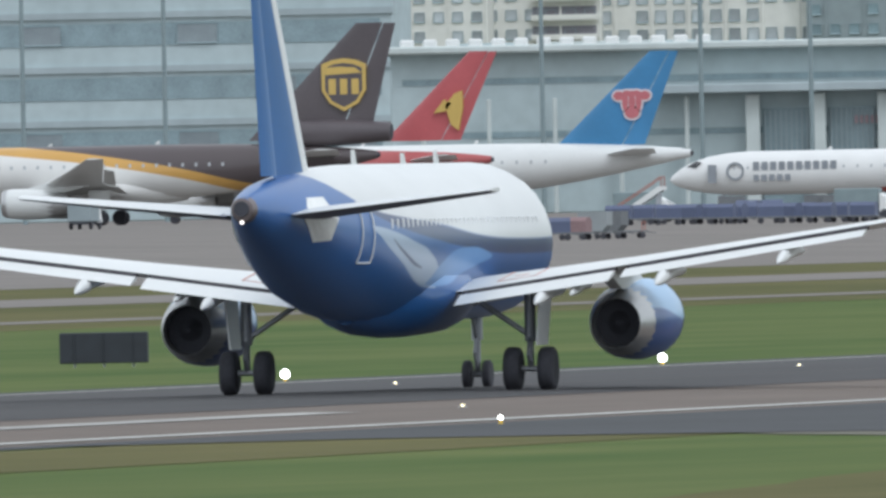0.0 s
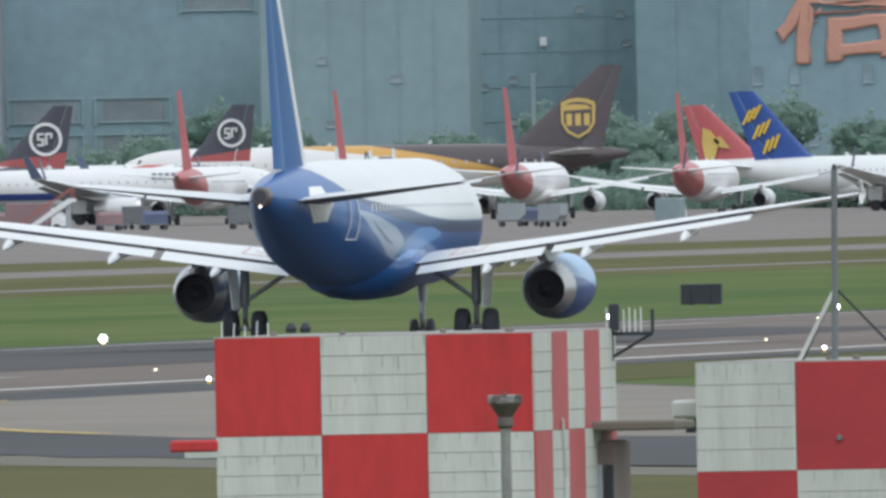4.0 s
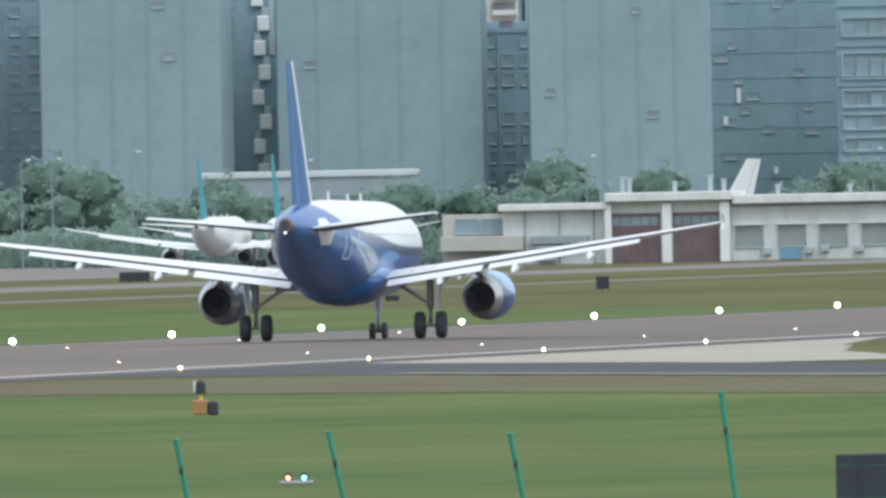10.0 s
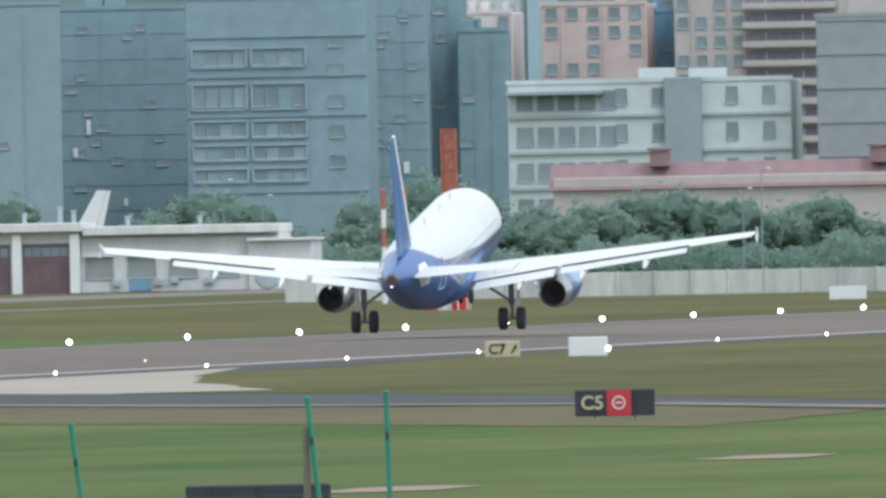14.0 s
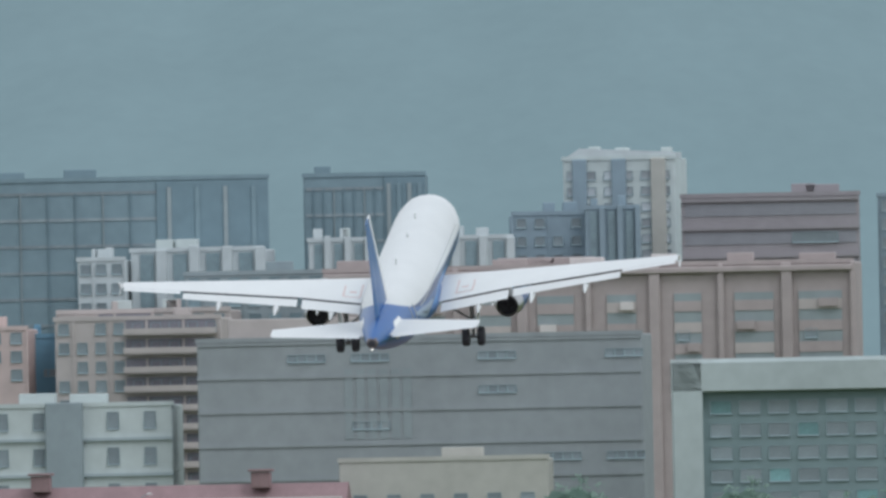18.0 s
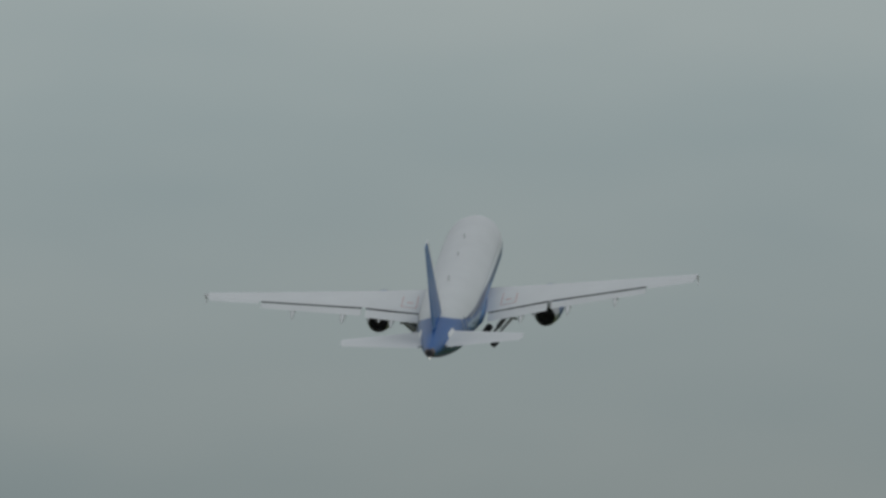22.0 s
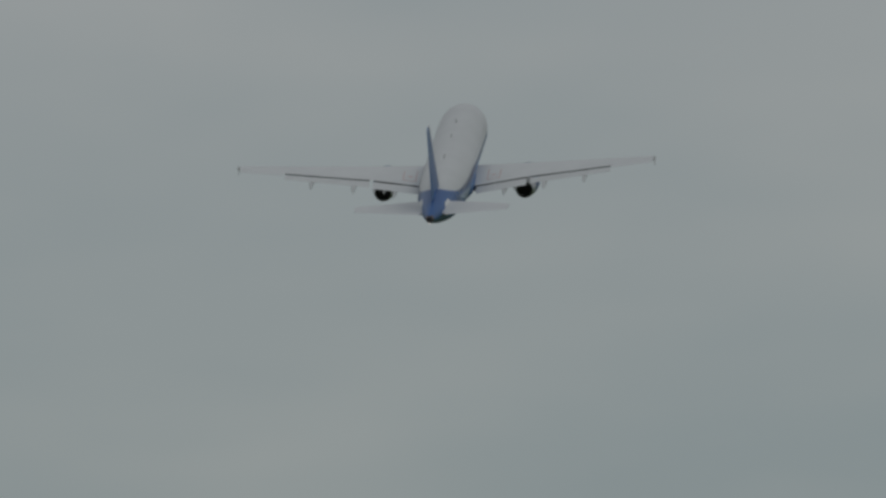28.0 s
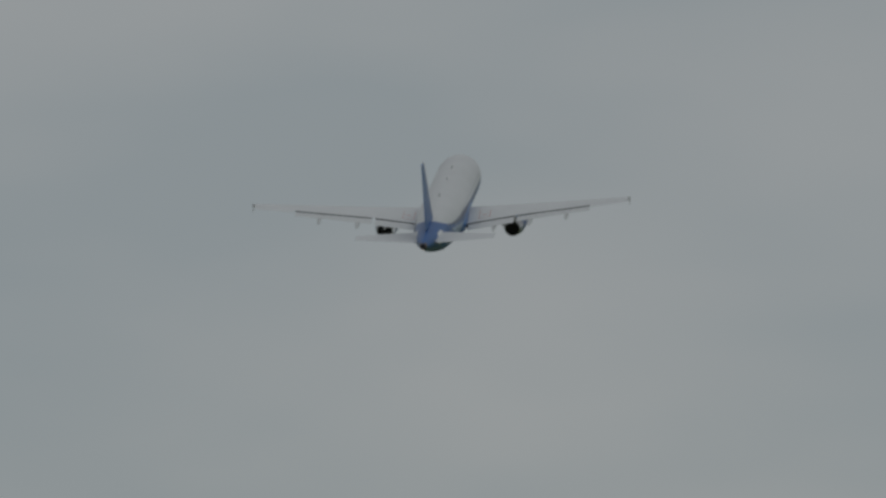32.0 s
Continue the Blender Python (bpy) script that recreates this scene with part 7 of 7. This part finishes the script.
for az_, top_, ln_ in ((-141.0, 1.73, -0.02), (-136.55, 2.11, -0.055), (-131.36, 2.03, -0.14), (-124.87, 1.97, -0.18), (-120.95, 2.04, -0.21), (-116.3, 1.96, -0.19), (-110.87, 2.53, -0.12), (-104.8, 2.86, -0.1), (-102.78, 2.93, -0.02)):
    fp = fence_post(az_, top_, lean=ln_)
    if az_ == -104.8:
        part("brace", Shape().tube((-0.35, 0.3, 0), (ln_ * 3.0 - 0.05, 0.05, 2.7), 0.07, 0.05, 8), CONCRETE, fp, "grey brace beside the post")
for a, b in ((-141.0, -136.55), (-136.55, -131.36), (-124.87, -120.95), (-120.95, -116.3), (-116.3, -110.87), (-110.87, -104.8), (-104.8, -102.78)):
    w = thing("fence_wire", "thin green strands of fence wire", "wire", "fence wires")
    p, q = at(a, 600), at(b, 600)
    for z in (0.35, 0.9, 1.4):
        part("wire", Shape().tube((p.x, p.y, z), (q.x, q.y, z), 0.004, n=4), POSTG, w)


# ---- airfield signs and lamps ----
def board(az, d, w, h, label, mt, group="sign boards in the grass", name="sign_board", foot=0.12):
    p = at(az, d)
    b = thing(name, label, "sign", group, m=Matrix.Translation((p.x, p.y, rise(p.x))))
    part("panel", Shape().box((0, 0, foot + h / 2), (w, 0.24, h), bevel=0.03), mt, b)
    n = max(2, int(w / 0.8))
    for i in range(n):
        x = -w / 2 + (i + 0.5) * w / n
        part("leg", Shape().tube((x, 0, 0), (x, 0, foot + 0.02), 0.04, n=8), GREYP, b)
        if mt is BLACKP:
            part("rib", Shape().box((x, -0.135, foot + h / 2), (0.04, 0.03, h * 0.96)), BLACKP, b)
    return b


for az_, d_, w_, h_ in ((-139.92, 1168, 1.5, 0.8), (-151.86, 1625, 1.72, 0.85), (-106.1, 703, 2.62, 1.05), (-205.75, 1256, 2.9, 1.0), (-172.36, 2050, 2.23, 0.83)):
    board(az_, d_, w_, h_, "black back of an airfield sign board", BLACKP)
for az_, d_, w_, h_ in ((-125.85, 3437, 2.7, 0.85), (-121.88, 2849, 2.1, 0.95), (-122.84, 2940, 0.9, 0.8), (-121.07, 2690, 1.0, 0.6), (-119.7, 2470, 0.9, 0.35), (-119.25, 2475, 0.9, 0.35), (-123.67, 2798, 0.5, 0.9), (-113.85, 2712, 0.9, 0.9), (-88.89, 2890, 1.1, 0.9), (-80.11, 2138, 1.6, 0.85), (-136.35, 2107, 1.0, 1.0), (-180.0, 2660, 1.1, 0.9), (-178.8, 2630, 1.0, 0.9), (-177.29, 2080, 0.9, 0.95)):
    board(az_, d_, w_, h_, "small dark sign board across the runway", BLACKP)
board(-80.48, 3215, 1.3, 0.9, "small blue sign on a post by the wall", SKYBLUE, foot=1.1)
for az_, w_ in ((-81.95, 2.3), (-80.98, 3.0)):
    board(az_, 3150, w_, 0.45, "low dark board before the perimeter wall", BLACKP)
board(-90.88, 2843, 2.7, 0.95, "plain white sign board in the far grass", ROOFW)
board(-174.95, 1616, 0.7, 1.45, "white equipment cabinet in the grass", ROOFW, name="cabinet")
wb = board(-97.57, 1691, 1.68, 0.85, "plain white sign back beside the exit", ROOFW)
part("side_lamp", Shape().turn([(-0.08, 0.05), (0, 0.1), (0.08, 0.05)], 10, (0.88, -0.1, 0.45)), BULB, wb, "small lit lamp")
c7 = board(-99.77, 1699, 1.5, 0.72, "pale yellow direction sign reading C7 with an arrow", SIGNYEL)
lettering("sign_text", "C7", 0.62, Matrix.Translation((-0.22, -0.14, 0.47)) @ Matrix.Rotation(radians(90), 4, "X"), BLACKP, "", c7, 0.01, 0.012)
part("arrow", Shape().plate([(0.36, -0.14, 0.3), (0.42, -0.14, 0.26), (0.6, -0.14, 0.5), (0.62, -0.14, 0.44), (0.66, -0.14, 0.66), (0.46, -0.14, 0.58), (0.54, -0.14, 0.56)], 0.02), BLACKP, c7)
c5 = board(-96.91, 1151, 2.36, 0.78, "black and red runway exit sign reading C5", BLACKP)
part("red_panel", Shape().box((0.13, -0.13, 0.51), (0.72, 0.04, 0.74), bevel=0.01), SIGNRED, c5, "red panel of the sign")
lettering("sign_text", "C5", 0.56, Matrix.Translation((-0.66, -0.16, 0.5)) @ Matrix.Rotation(radians(90), 4, "X"), SIGNYEL, "", c5, 0.01, 0.012)
ring = Shape()
ring.loft([[(0.13 + r * math.cos(2 * math.pi * i / 24), y, 0.51 + r * math.sin(2 * math.pi * i / 24)) for i in range(24)] for y, r in ((-0.165, 0.2), (-0.175, 0.2), (-0.175, 0.155), (-0.165, 0.155))], cap=False)
part("ring", ring, WHITE, c5, "white ring on the red panel")
part("bar", Shape().box((0.13, -0.17, 0.51), (0.2, 0.02, 0.05)), WHITE, c5)


def instrument_post(az, d, top, mt, label, boxes, r=0.07):
    """A post in the grass with small white boxes: (side, height, width, height of the box)."""
    p = at(az, d)
    f = thing("instrument_post", label, "post", "instrument posts in the grass", m=Matrix.Translation((p.x, p.y, rise(p.x))))
    part("post", Shape().tube((0, 0, 0), (0, 0, top), r, r * 0.85, 10), mt, f)
    part("base", Shape().turn([(0.0, r * 2.2), (0.06, r * 2.2), (0.1, r * 1.2)], 12, axis="Z"), CONCRETE, f)
    for x, z, w, h in boxes:
        part("box", Shape().box((x, -r - 0.08, z), (w, 0.16, h), bevel=0.02), ROOFW, f, "white instrument box")
    return f


ip = instrument_post(-173.03, 1640, 4.1, REDSIGN2, "dull red instrument post in the grass", ((0.0, 2.35, 0.28, 0.3),), 0.13)
part("sensor_arm", Shape().tube((-0.35, 0, 3.9), (0.35, 0, 4.0), 0.04, n=6).tube((-0.3, 0, 3.6), (-0.3, 0, 4.3), 0.05, n=6).tube((0.3, 0, 3.7), (0.3, 0, 4.35), 0.05, n=6), MASTDARK, ip, "dark cross arm with sensors")
part("upper_post", Shape().tube((0, 0, 2.1), (0, 0, 4.15), 0.145, 0.13, 10), MASTDARK, ip, "dark upper part of the post")
instrument_post(-172.52, 1687, 2.45, MASTDARK, "thin dark post with a white box", ((-0.02, 0.8, 0.44, 0.4),), 0.06)
instrument_post(-173.68, 1640, 1.1, MASTDARK, "short post with a white box beside the striped pole", ((0.0, 0.82, 0.44, 0.46),), 0.05)
instrument_post(-170.59, 1744, 1.65, GREYMAST, "short pale mast with small white boxes", ((0.0, 0.85, 0.3, 0.34), (-0.1, 0.35, 0.18, 0.2), (0.3, 0.1, 0.55, 0.3)), 0.04)


def guard_unit(az, d):
    p = at(az, d)
    u = thing("marker_unit", "orange and black light unit on a short stand", "light unit", "light units in the grass", m=Matrix.Translation((p.x, p.y, GROUND)))
    part("box", Shape().box((-0.08, 0, 0.25), (0.42, 0.4, 0.42), bevel=0.03), ORANGEP, u, "orange junction box")
    part("side_box", Shape().box((0.3, 0.05, 0.22), (0.28, 0.35, 0.4), bevel=0.05), BLACKP, u)
    part("stem", Shape().tube((-0.05, 0, 0.45), (-0.05, 0, 0.66), 0.05, n=8), YELLOWP, u)
    part("lamp_housing", Shape().turn([(0.64, 0.13), (0.7, 0.15), (0.95, 0.14), (1.02, 0.08)], 12, (-0.05, 0, 0), "Z"), BLACKP, u)
    part("hood_rim", Shape().box((-0.22, 0, 0.85), (0.05, 0.2, 0.3), bevel=0.01), ROOFW, u)


guard_unit(-137.67, 1000)
guard_unit(-124.17, 1112)
gu = thing("signal_lamps", "pair of small red and green signal lamps on a base", "signal lamp", m=Matrix.Translation(at(-121.8, 822, GROUND)))
part("base", Shape().box((0, 0, 0.04), (0.7, 0.3, 0.08), bevel=0.02), GREYP, gu)
for x, mt in ((-0.17, BULBR), (0.17, BULBG)):
    part("housing", Shape().turn([(0.04, 0.06), (0.1, 0.09), (0.2, 0.09), (0.25, 0.04)], 10, (x, 0, 0), "Z"), BLACKP, gu, "dark lamp housing", True)
    part("lamp", Shape().turn([(-0.11, 0.02), (-0.09, 0.05), (-0.06, 0.055)], 10, (x, 0, 0.14)), mt, gu, "lit signal lamp", True)


def edge_lamp(x, y, z0, r, mt, label, group):
    e = thing("runway_lamp", label, "runway light", group, m=Matrix.Translation((x, y, z0)))
    part("stem", Shape().tube((0, 0, -0.02), (0, 0, 0.14), 0.06, 0.04, 8), YELLOWP, e)
    part("lens", Shape().turn([(0.1, r * 0.5), (0.1 + r * 0.5, r), (0.1 + r * 1.3, r * 0.9), (0.1 + r * 1.8, r * 0.3)], 12, axis="Z"), mt, e, "lit white lens", True)
    return e


far_lamp = near_lamp = None
for i in range(34):
    y = 938.2 + 57.745 * i
    if i == 8:
        continue
    if far_lamp is None:
        far_lamp = edge_lamp(-226.6, y, GROUND + 0.02, 0.14, BULB, "lit white runway edge lamp on a short stem", "far runway edge lamps")
    else:
        copy_thing(far_lamp, Matrix.Translation((-226.6, y, GROUND + 0.02)))
for i in range(34):
    y = 782.0 + 57.9 * i
    if near_lamp is None:
        near_lamp = edge_lamp(-177.9, y, GROUND + 0.01, 0.06, BULB, "small lit runway edge lamp", "near runway edge lamps")
    else:
        copy_thing(near_lamp, Matrix.Translation((-177.9, y, GROUND + 0.01)))
inset = None
for i in range(30):
    x, y = (-189.2, 860 + 30 * i) if i % 2 else (-213.0, 940 + 30 * i)
    if inset is None:
        inset = thing("inset_lamp", "small lit inset lamp in the runway surface", "runway light", "inset runway lamps", m=Matrix.Translation((x, y, crown(x) + 0.01)))
        part("lens", Shape().turn([(0.0, 0.04), (0.03, 0.036), (0.05, 0.015)], 10, axis="Z"), BULBY, inset)
        part("rim", Shape().turn([(-0.01, 0.12), (0.01, 0.12), (0.02, 0.07)], 12, axis="Z"), METAL, inset)
    else:
        copy_thing(inset, Matrix.Translation((x, y, crown(x) + 0.01)))


# ---- apron vehicles ----
def truck(az, d, mt, rz):
    p = at(az, d)
    t = thing("service_truck", "small airport service truck parked on the apron", "truck", "apron service trucks", m=Matrix.Translation((p.x, p.y, rise(p.x) + 0.03)) @ Matrix.Rotation(radians(rz), 4, "Z"))
    part("cargo_box", Shape().box((-0.8, 0, 1.75), (4.2, 2.2, 2.1), bevel=0.08), mt, t)
    part("cab", Shape().loft([[(1.4, y, z) for y, z in ((-1.05, 0.6), (1.05, 0.6), (1.05, 2.3), (-1.05, 2.3))], [(2.9, y, z) for y, z in ((-1.05, 0.6), (1.05, 0.6), (0.95, 1.4), (-0.95, 1.4))]]), ROOFW, t)
    part("windscreen", Shape().plate([(1.75, -0.85, 2.05), (1.75, 0.85, 2.05), (2.85, 0.85, 1.45), (2.85, -0.85, 1.45)], 0.06), GLASS, t)
    part("chassis", Shape().box((0, 0, 0.6), (5.6, 1.6, 0.3), bevel=0.05), DARK, t)
    for x in (-2.0, 1.9):
        for y in (-0.95, 0.95):
            part("wheel", Shape().turn([(-0.14, 0.3), (-0.12, 0.42), (0.12, 0.42), (0.14, 0.3)], 12, (x, y, 0.42)), RUBBER, t)


def stairs(az, d):
    p = at(az, d)
    t = thing("boarding_stairs", "white mobile boarding stairs on the apron", "stairs", "boarding stairs", m=Matrix.Translation((p.x, p.y, rise(p.x) + 0.03)))
    for y in (-0.8, 0.8):
        part("stringer", Shape().plate([(-2.6, y, 0.5), (-2.0, y, 0.5), (2.2, y, 3.1), (2.2, y, 3.4), (1.7, y, 3.4)], 0.1), ROOFW, t)
        part("rail", Shape().tube((-2.4, y, 1.5), (2.0, y, 4.3), 0.05, n=6).tube((2.0, y, 3.3), (2.0, y, 4.3), 0.05, n=6).tube((-2.4, y, 0.6), (-2.4, y, 1.5), 0.05, n=6), REDO, t)
        part("wheel", Shape().turn([(-0.1, 0.2), (0.1, 0.2), (0.1, 0.35), (-0.1, 0.35)], 10, (1.0, y, 0.36)), RUBBER, t)
    for i in range(10):
        part("step", Shape().box((-2.1 + i * 0.43, 0, 0.55 + i * 0.28), (0.42, 1.6, 0.05)), GREYP, t)
    part("leg", Shape().box((1.6, 0, 1.6), (0.3, 1.4, 3.0), bevel=0.04), GREYP, t)


rnd = random.Random(21)
for i in range(9):
    az_ = lerp(-207, -150, (i + rnd.uniform(0, 0.8)) / 9)
    truck(az_, rnd.uniform(3560, 3680), rnd.choice((GREYMAST, MASTDARK, GREYW, REDROOF, MASTDARK)), rnd.choice((0, 0, 180, 90)))


def cart_model(name, label, mt, cover):
    c = thing(name, label, "cart", "baggage and cargo carts")
    part("bed", Shape().box((0, 0, 0.55), (2.6, 1.4, 0.14), bevel=0.03).tube((1.2, 0, 0.52), (2.1, 0, 0.4), 0.04, n=5), MASTDARK, c)
    if cover == "cloth":
        part("cover", Shape().loft([[(x, y, z) for y, z in ((-0.65, 0.62), (0.65, 0.62), (0.65, 1.5), (0.3, 1.8), (-0.3, 1.8), (-0.65, 1.5))] for x in (-1.15, 1.15)]), mt, c, "cloth cover")
    elif cover == "container":
        part("container", Shape().loft([[(-1.2, y, 0.64), (0.85, y, 0.64), (1.25, y, 1.1), (1.25, y, 2.2), (-1.2, y, 2.2)] for y in (-0.72, 0.72)]), mt, c, "cargo container with a slanted foot")
    else:
        for x in (-1.1, 1.1):
            part("end_rail", Shape().tube((x, -0.6, 0.6), (x, -0.6, 1.3), 0.04, n=5).tube((x, 0.6, 0.6), (x, 0.6, 1.3), 0.04, n=5).tube((x, -0.6, 1.3), (x, 0.6, 1.3), 0.04, n=5), mt, c)
    for x in (-0.9, 0.9):
        for y in (-0.6, 0.6):
            part("wheel", Shape().turn([(-0.08, 0.14), (-0.06, 0.24), (0.06, 0.24), (0.08, 0.14)], 10, (x, y, 0.24)), RUBBER, c)
    return c


carts = [cart_model("baggage_cart", "dark covered baggage cart on the apron", WINGLETM, "cloth"),
         cart_model("baggage_cart", "dull red covered baggage cart on the apron", REDROOF, "cloth"),
         cart_model("container_dolly", "dolly with a grey cargo container on the apron", GREYB, "container"),
         cart_model("container_dolly", "dolly with a dark cargo container on the apron", MASTDARK, "container"),
         cart_model("flat_dolly", "empty flat dolly with orange end rails", REDO, "rails")]
spots = [(az_, 3080 + 9 * i) for i, az_ in enumerate((-194.1, -193.6, -193.1, -192.7, -192.2))]
spots += [(-192.4 + 0.42 * i + rnd.uniform(-0.1, 0.1), 3470 + 8 * (i % 3)) for i in range(16)]
for mid in (-189.6, -187.4, -185.4, -183.2, -180.9, -178.6, -176.0, -173.2, -170.4, -166.9, -163.5, -160.0, -156.6):
    spots += [(mid + 0.5 * i + rnd.uniform(-0.12, 0.12), rnd.uniform(3640, 3690)) for i in range(rnd.randint(2, 3))]
for i, (az_, d_) in enumerate(spots):
    q = at(az_, d_)
    m = Matrix.Translation((q.x, q.y, rise(q.x) + 0.03)) @ Matrix.Rotation(radians(rnd.uniform(-25, 25)), 4, "Z")
    kind = i if i < 5 else 0 if i < 21 else rnd.choice((0, 0, 1, 2, 3, 3, 4))
    if i < 5:
        carts[i].matrix_basis = m
    else:
        copy_thing(carts[kind], m)
for az_ in (-191.9, -168.5):
    stairs(az_, 3500)


# ---- things that move ----
def fly(x, y, z, pitch, roll, yaw):
    return Matrix.Translation((x, y, z)) @ Matrix.Rotation(radians(-yaw), 4, "Z") @ Matrix.Rotation(radians(pitch), 4, "X") @ Matrix.Rotation(radians(roll), 4, "Y")


def motions():
    # <fly>
    flight = [
        (0.0, fly(-202.21, 1005.5, -0.04, -0.01, 0.17, -0.60)),
        (1.0, fly(-202.23, 1063.8, -0.04, 0.00, 0.19, -0.40)),
        (2.0, fly(-202.24, 1122.9, 0.00, 0.01, 0.24, -0.25)),
        (3.0, fly(-202.26, 1184.8, 0.00, 0.01, 0.32, -0.13)),
        (4.0, fly(-202.27, 1248.6, 0.00, 0.02, 0.41, -0.05)),
        (5.0, fly(-202.27, 1314.6, 0.00, 0.04, 0.35, -0.02)),
        (6.0, fly(-202.27, 1381.4, 0.00, 0.07, 0.28, 0.00)),
        (7.0, fly(-202.27, 1451.2, 0.00, 0.01, 0.19, 0.00)),
        (8.0, fly(-202.30, 1522.5, 0.00, -0.14, 0.09, 0.00)),
        (9.0, fly(-202.36, 1596.0, 0.00, -0.29, 0.03, 0.00)),
        (10.0, fly(-202.44, 1671.6, 0.00, -0.32, -0.07, 0.00)),
        (11.0, fly(-202.51, 1747.2, -0.02, -0.11, -0.22, 0.05)),
        (12.0, fly(-202.50, 1823.0, -0.06, -0.11, -0.23, 0.35)),
        (12.5, fly(-202.48, 1863.4, -0.03, 0.92, -0.21, 0.58)),
        (13.0, fly(-202.43, 1904.8, -0.03, 2.55, -0.15, 0.74)),
        (13.5, fly(-202.38, 1946.3, 0.12, 4.64, -0.25, 0.75)),
        (14.0, fly(-202.29, 1988.4, 0.29, 6.29, -0.31, 0.76)),
        (14.5, fly(-202.18, 2030.6, 0.45, 7.81, -0.16, 0.77)),
        (15.0, fly(-202.06, 2073.9, 1.31, 8.82, -0.04, 0.78)),
        (16.0, fly(-201.74, 2160.9, 4.58, 10.46, 0.02, 0.82)),
        (17.0, fly(-201.18, 2243.1, 9.51, 12.48, -0.96, 0.91)),
        (18.0, fly(-201.18, 2331.7, 17.53, 14.05, -1.70, 1.21)),
        (19.0, fly(-201.21, 2414.3, 28.36, 14.89, -0.17, 1.51)),
        (20.0, fly(-201.00, 2498.0, 41.02, 15.79, 0.58, 1.49)),
        (20.5, fly(-201.05, 2538.4, 48.49, 16.11, 1.06, 1.47)),
        (21.0, fly(-200.43, 2576.9, 55.77, 16.28, -0.36, 1.43)),
        (22.0, fly(-200.30, 2655.4, 70.27, 15.96, -0.90, 1.43)),
        (23.0, fly(-200.75, 2741.5, 85.11, 15.51, -2.44, 1.38)),
        (24.0, fly(-201.54, 2827.6, 100.25, 15.11, -3.28, 1.30)),
        (25.0, fly(-202.07, 2908.1, 116.12, 15.94, -2.47, 1.25)),
        (26.0, fly(-202.42, 2988.5, 132.26, 16.91, -1.20, 1.17)),
        (27.0, fly(-202.21, 3066.4, 148.08, 17.20, -0.58, 1.37)),
        (28.0, fly(-201.99, 3144.3, 163.78, 17.38, -0.03, 1.58)),
        (29.0, fly(-201.76, 3222.2, 179.46, 17.49, 0.74, 1.79)),
        (30.0, fly(-201.74, 3304.8, 195.10, 17.03, 1.89, 2.09)),
        (31.0, fly(-201.72, 3387.5, 210.75, 16.56, 1.81, 2.41)),
        (32.0, fly(-201.71, 3470.1, 226.39, 16.11, 0.45, 2.75)),
    ]
    # </fly>
    walk(jet, flight)
    # the wings droop on the ground and bend up once they carry the weight
    for side in (-1, 1):
        wing, pod = jet_gear["wing", side], jet_gear["nacelle", side]
        base = wing.location.copy()
        lift = ((0.0, 0.0), (11.0, 0.0), (12.5, 0.25), (13.0, 0.4), (14.0, 0.8), (15.0, 1.15), (16.5, 1.3), (32.0, 1.3))
        walk(wing, [(t, Matrix.Translation(base) @ Matrix.Rotation(radians(-a * side), 4, "Y")) for t, a in lift])
        # the engines sink in flight only to fit the camera's view
        walk(pod, [(t, Matrix.Translation((0, 0, -0.12 * a))) for t, a in lift])
    for side in (-1, 1):
        brace = jet_gear["brace", side]
        base = brace.location.copy()
        walk(brace, [(t, Matrix.Translation(base - Vector((0, 0, drop))) @ Matrix.Rotation(radians(-turn * side), 4, "Y")) for t, drop, turn in ((0.0, 0.0, 0.0), (14.2, 0.0, 0.0), (15.2, 0.2, 0.0), (20.2, 0.2, 0.0), (21.4, 0.1, 12.0), (23.0, 0.0, 34.0), (24.0, 0.0, 42.0), (32.0, 0.0, 42.0))])
    for side in (-1, 0, 1):
        leg = jet_gear[side]
        base = leg.location.copy()
        rows = []
        for t, drop, turn in ((0.0, 0.0, 0.0), (14.2, 0.0, 0.0), (15.2, 0.33, 0.0), (20.2, 0.33, 0.0), (20.5, 0.33, 3.0), (21.0, 0.3, 14.0), (21.4, 0.27, 24.0), (21.8, 0.23, 34.0), (22.2, 0.18, 45.0), (22.6, 0.13, 57.0), (23.0, 0.08, 68.0), (23.6, 0.0, 80.0), (24.0, 0.0, 84.0), (32.0, 0.0, 84.0)):
            off = Matrix.Translation(base - Vector((side * 0.6 * turn / 84, 0, drop)))
            rows.append((t, off @ (Matrix.Rotation(radians(turn * side), 4, "Y") if side else Matrix.Rotation(radians(turn), 4, "X"))))
        walk(leg, rows)


motions()
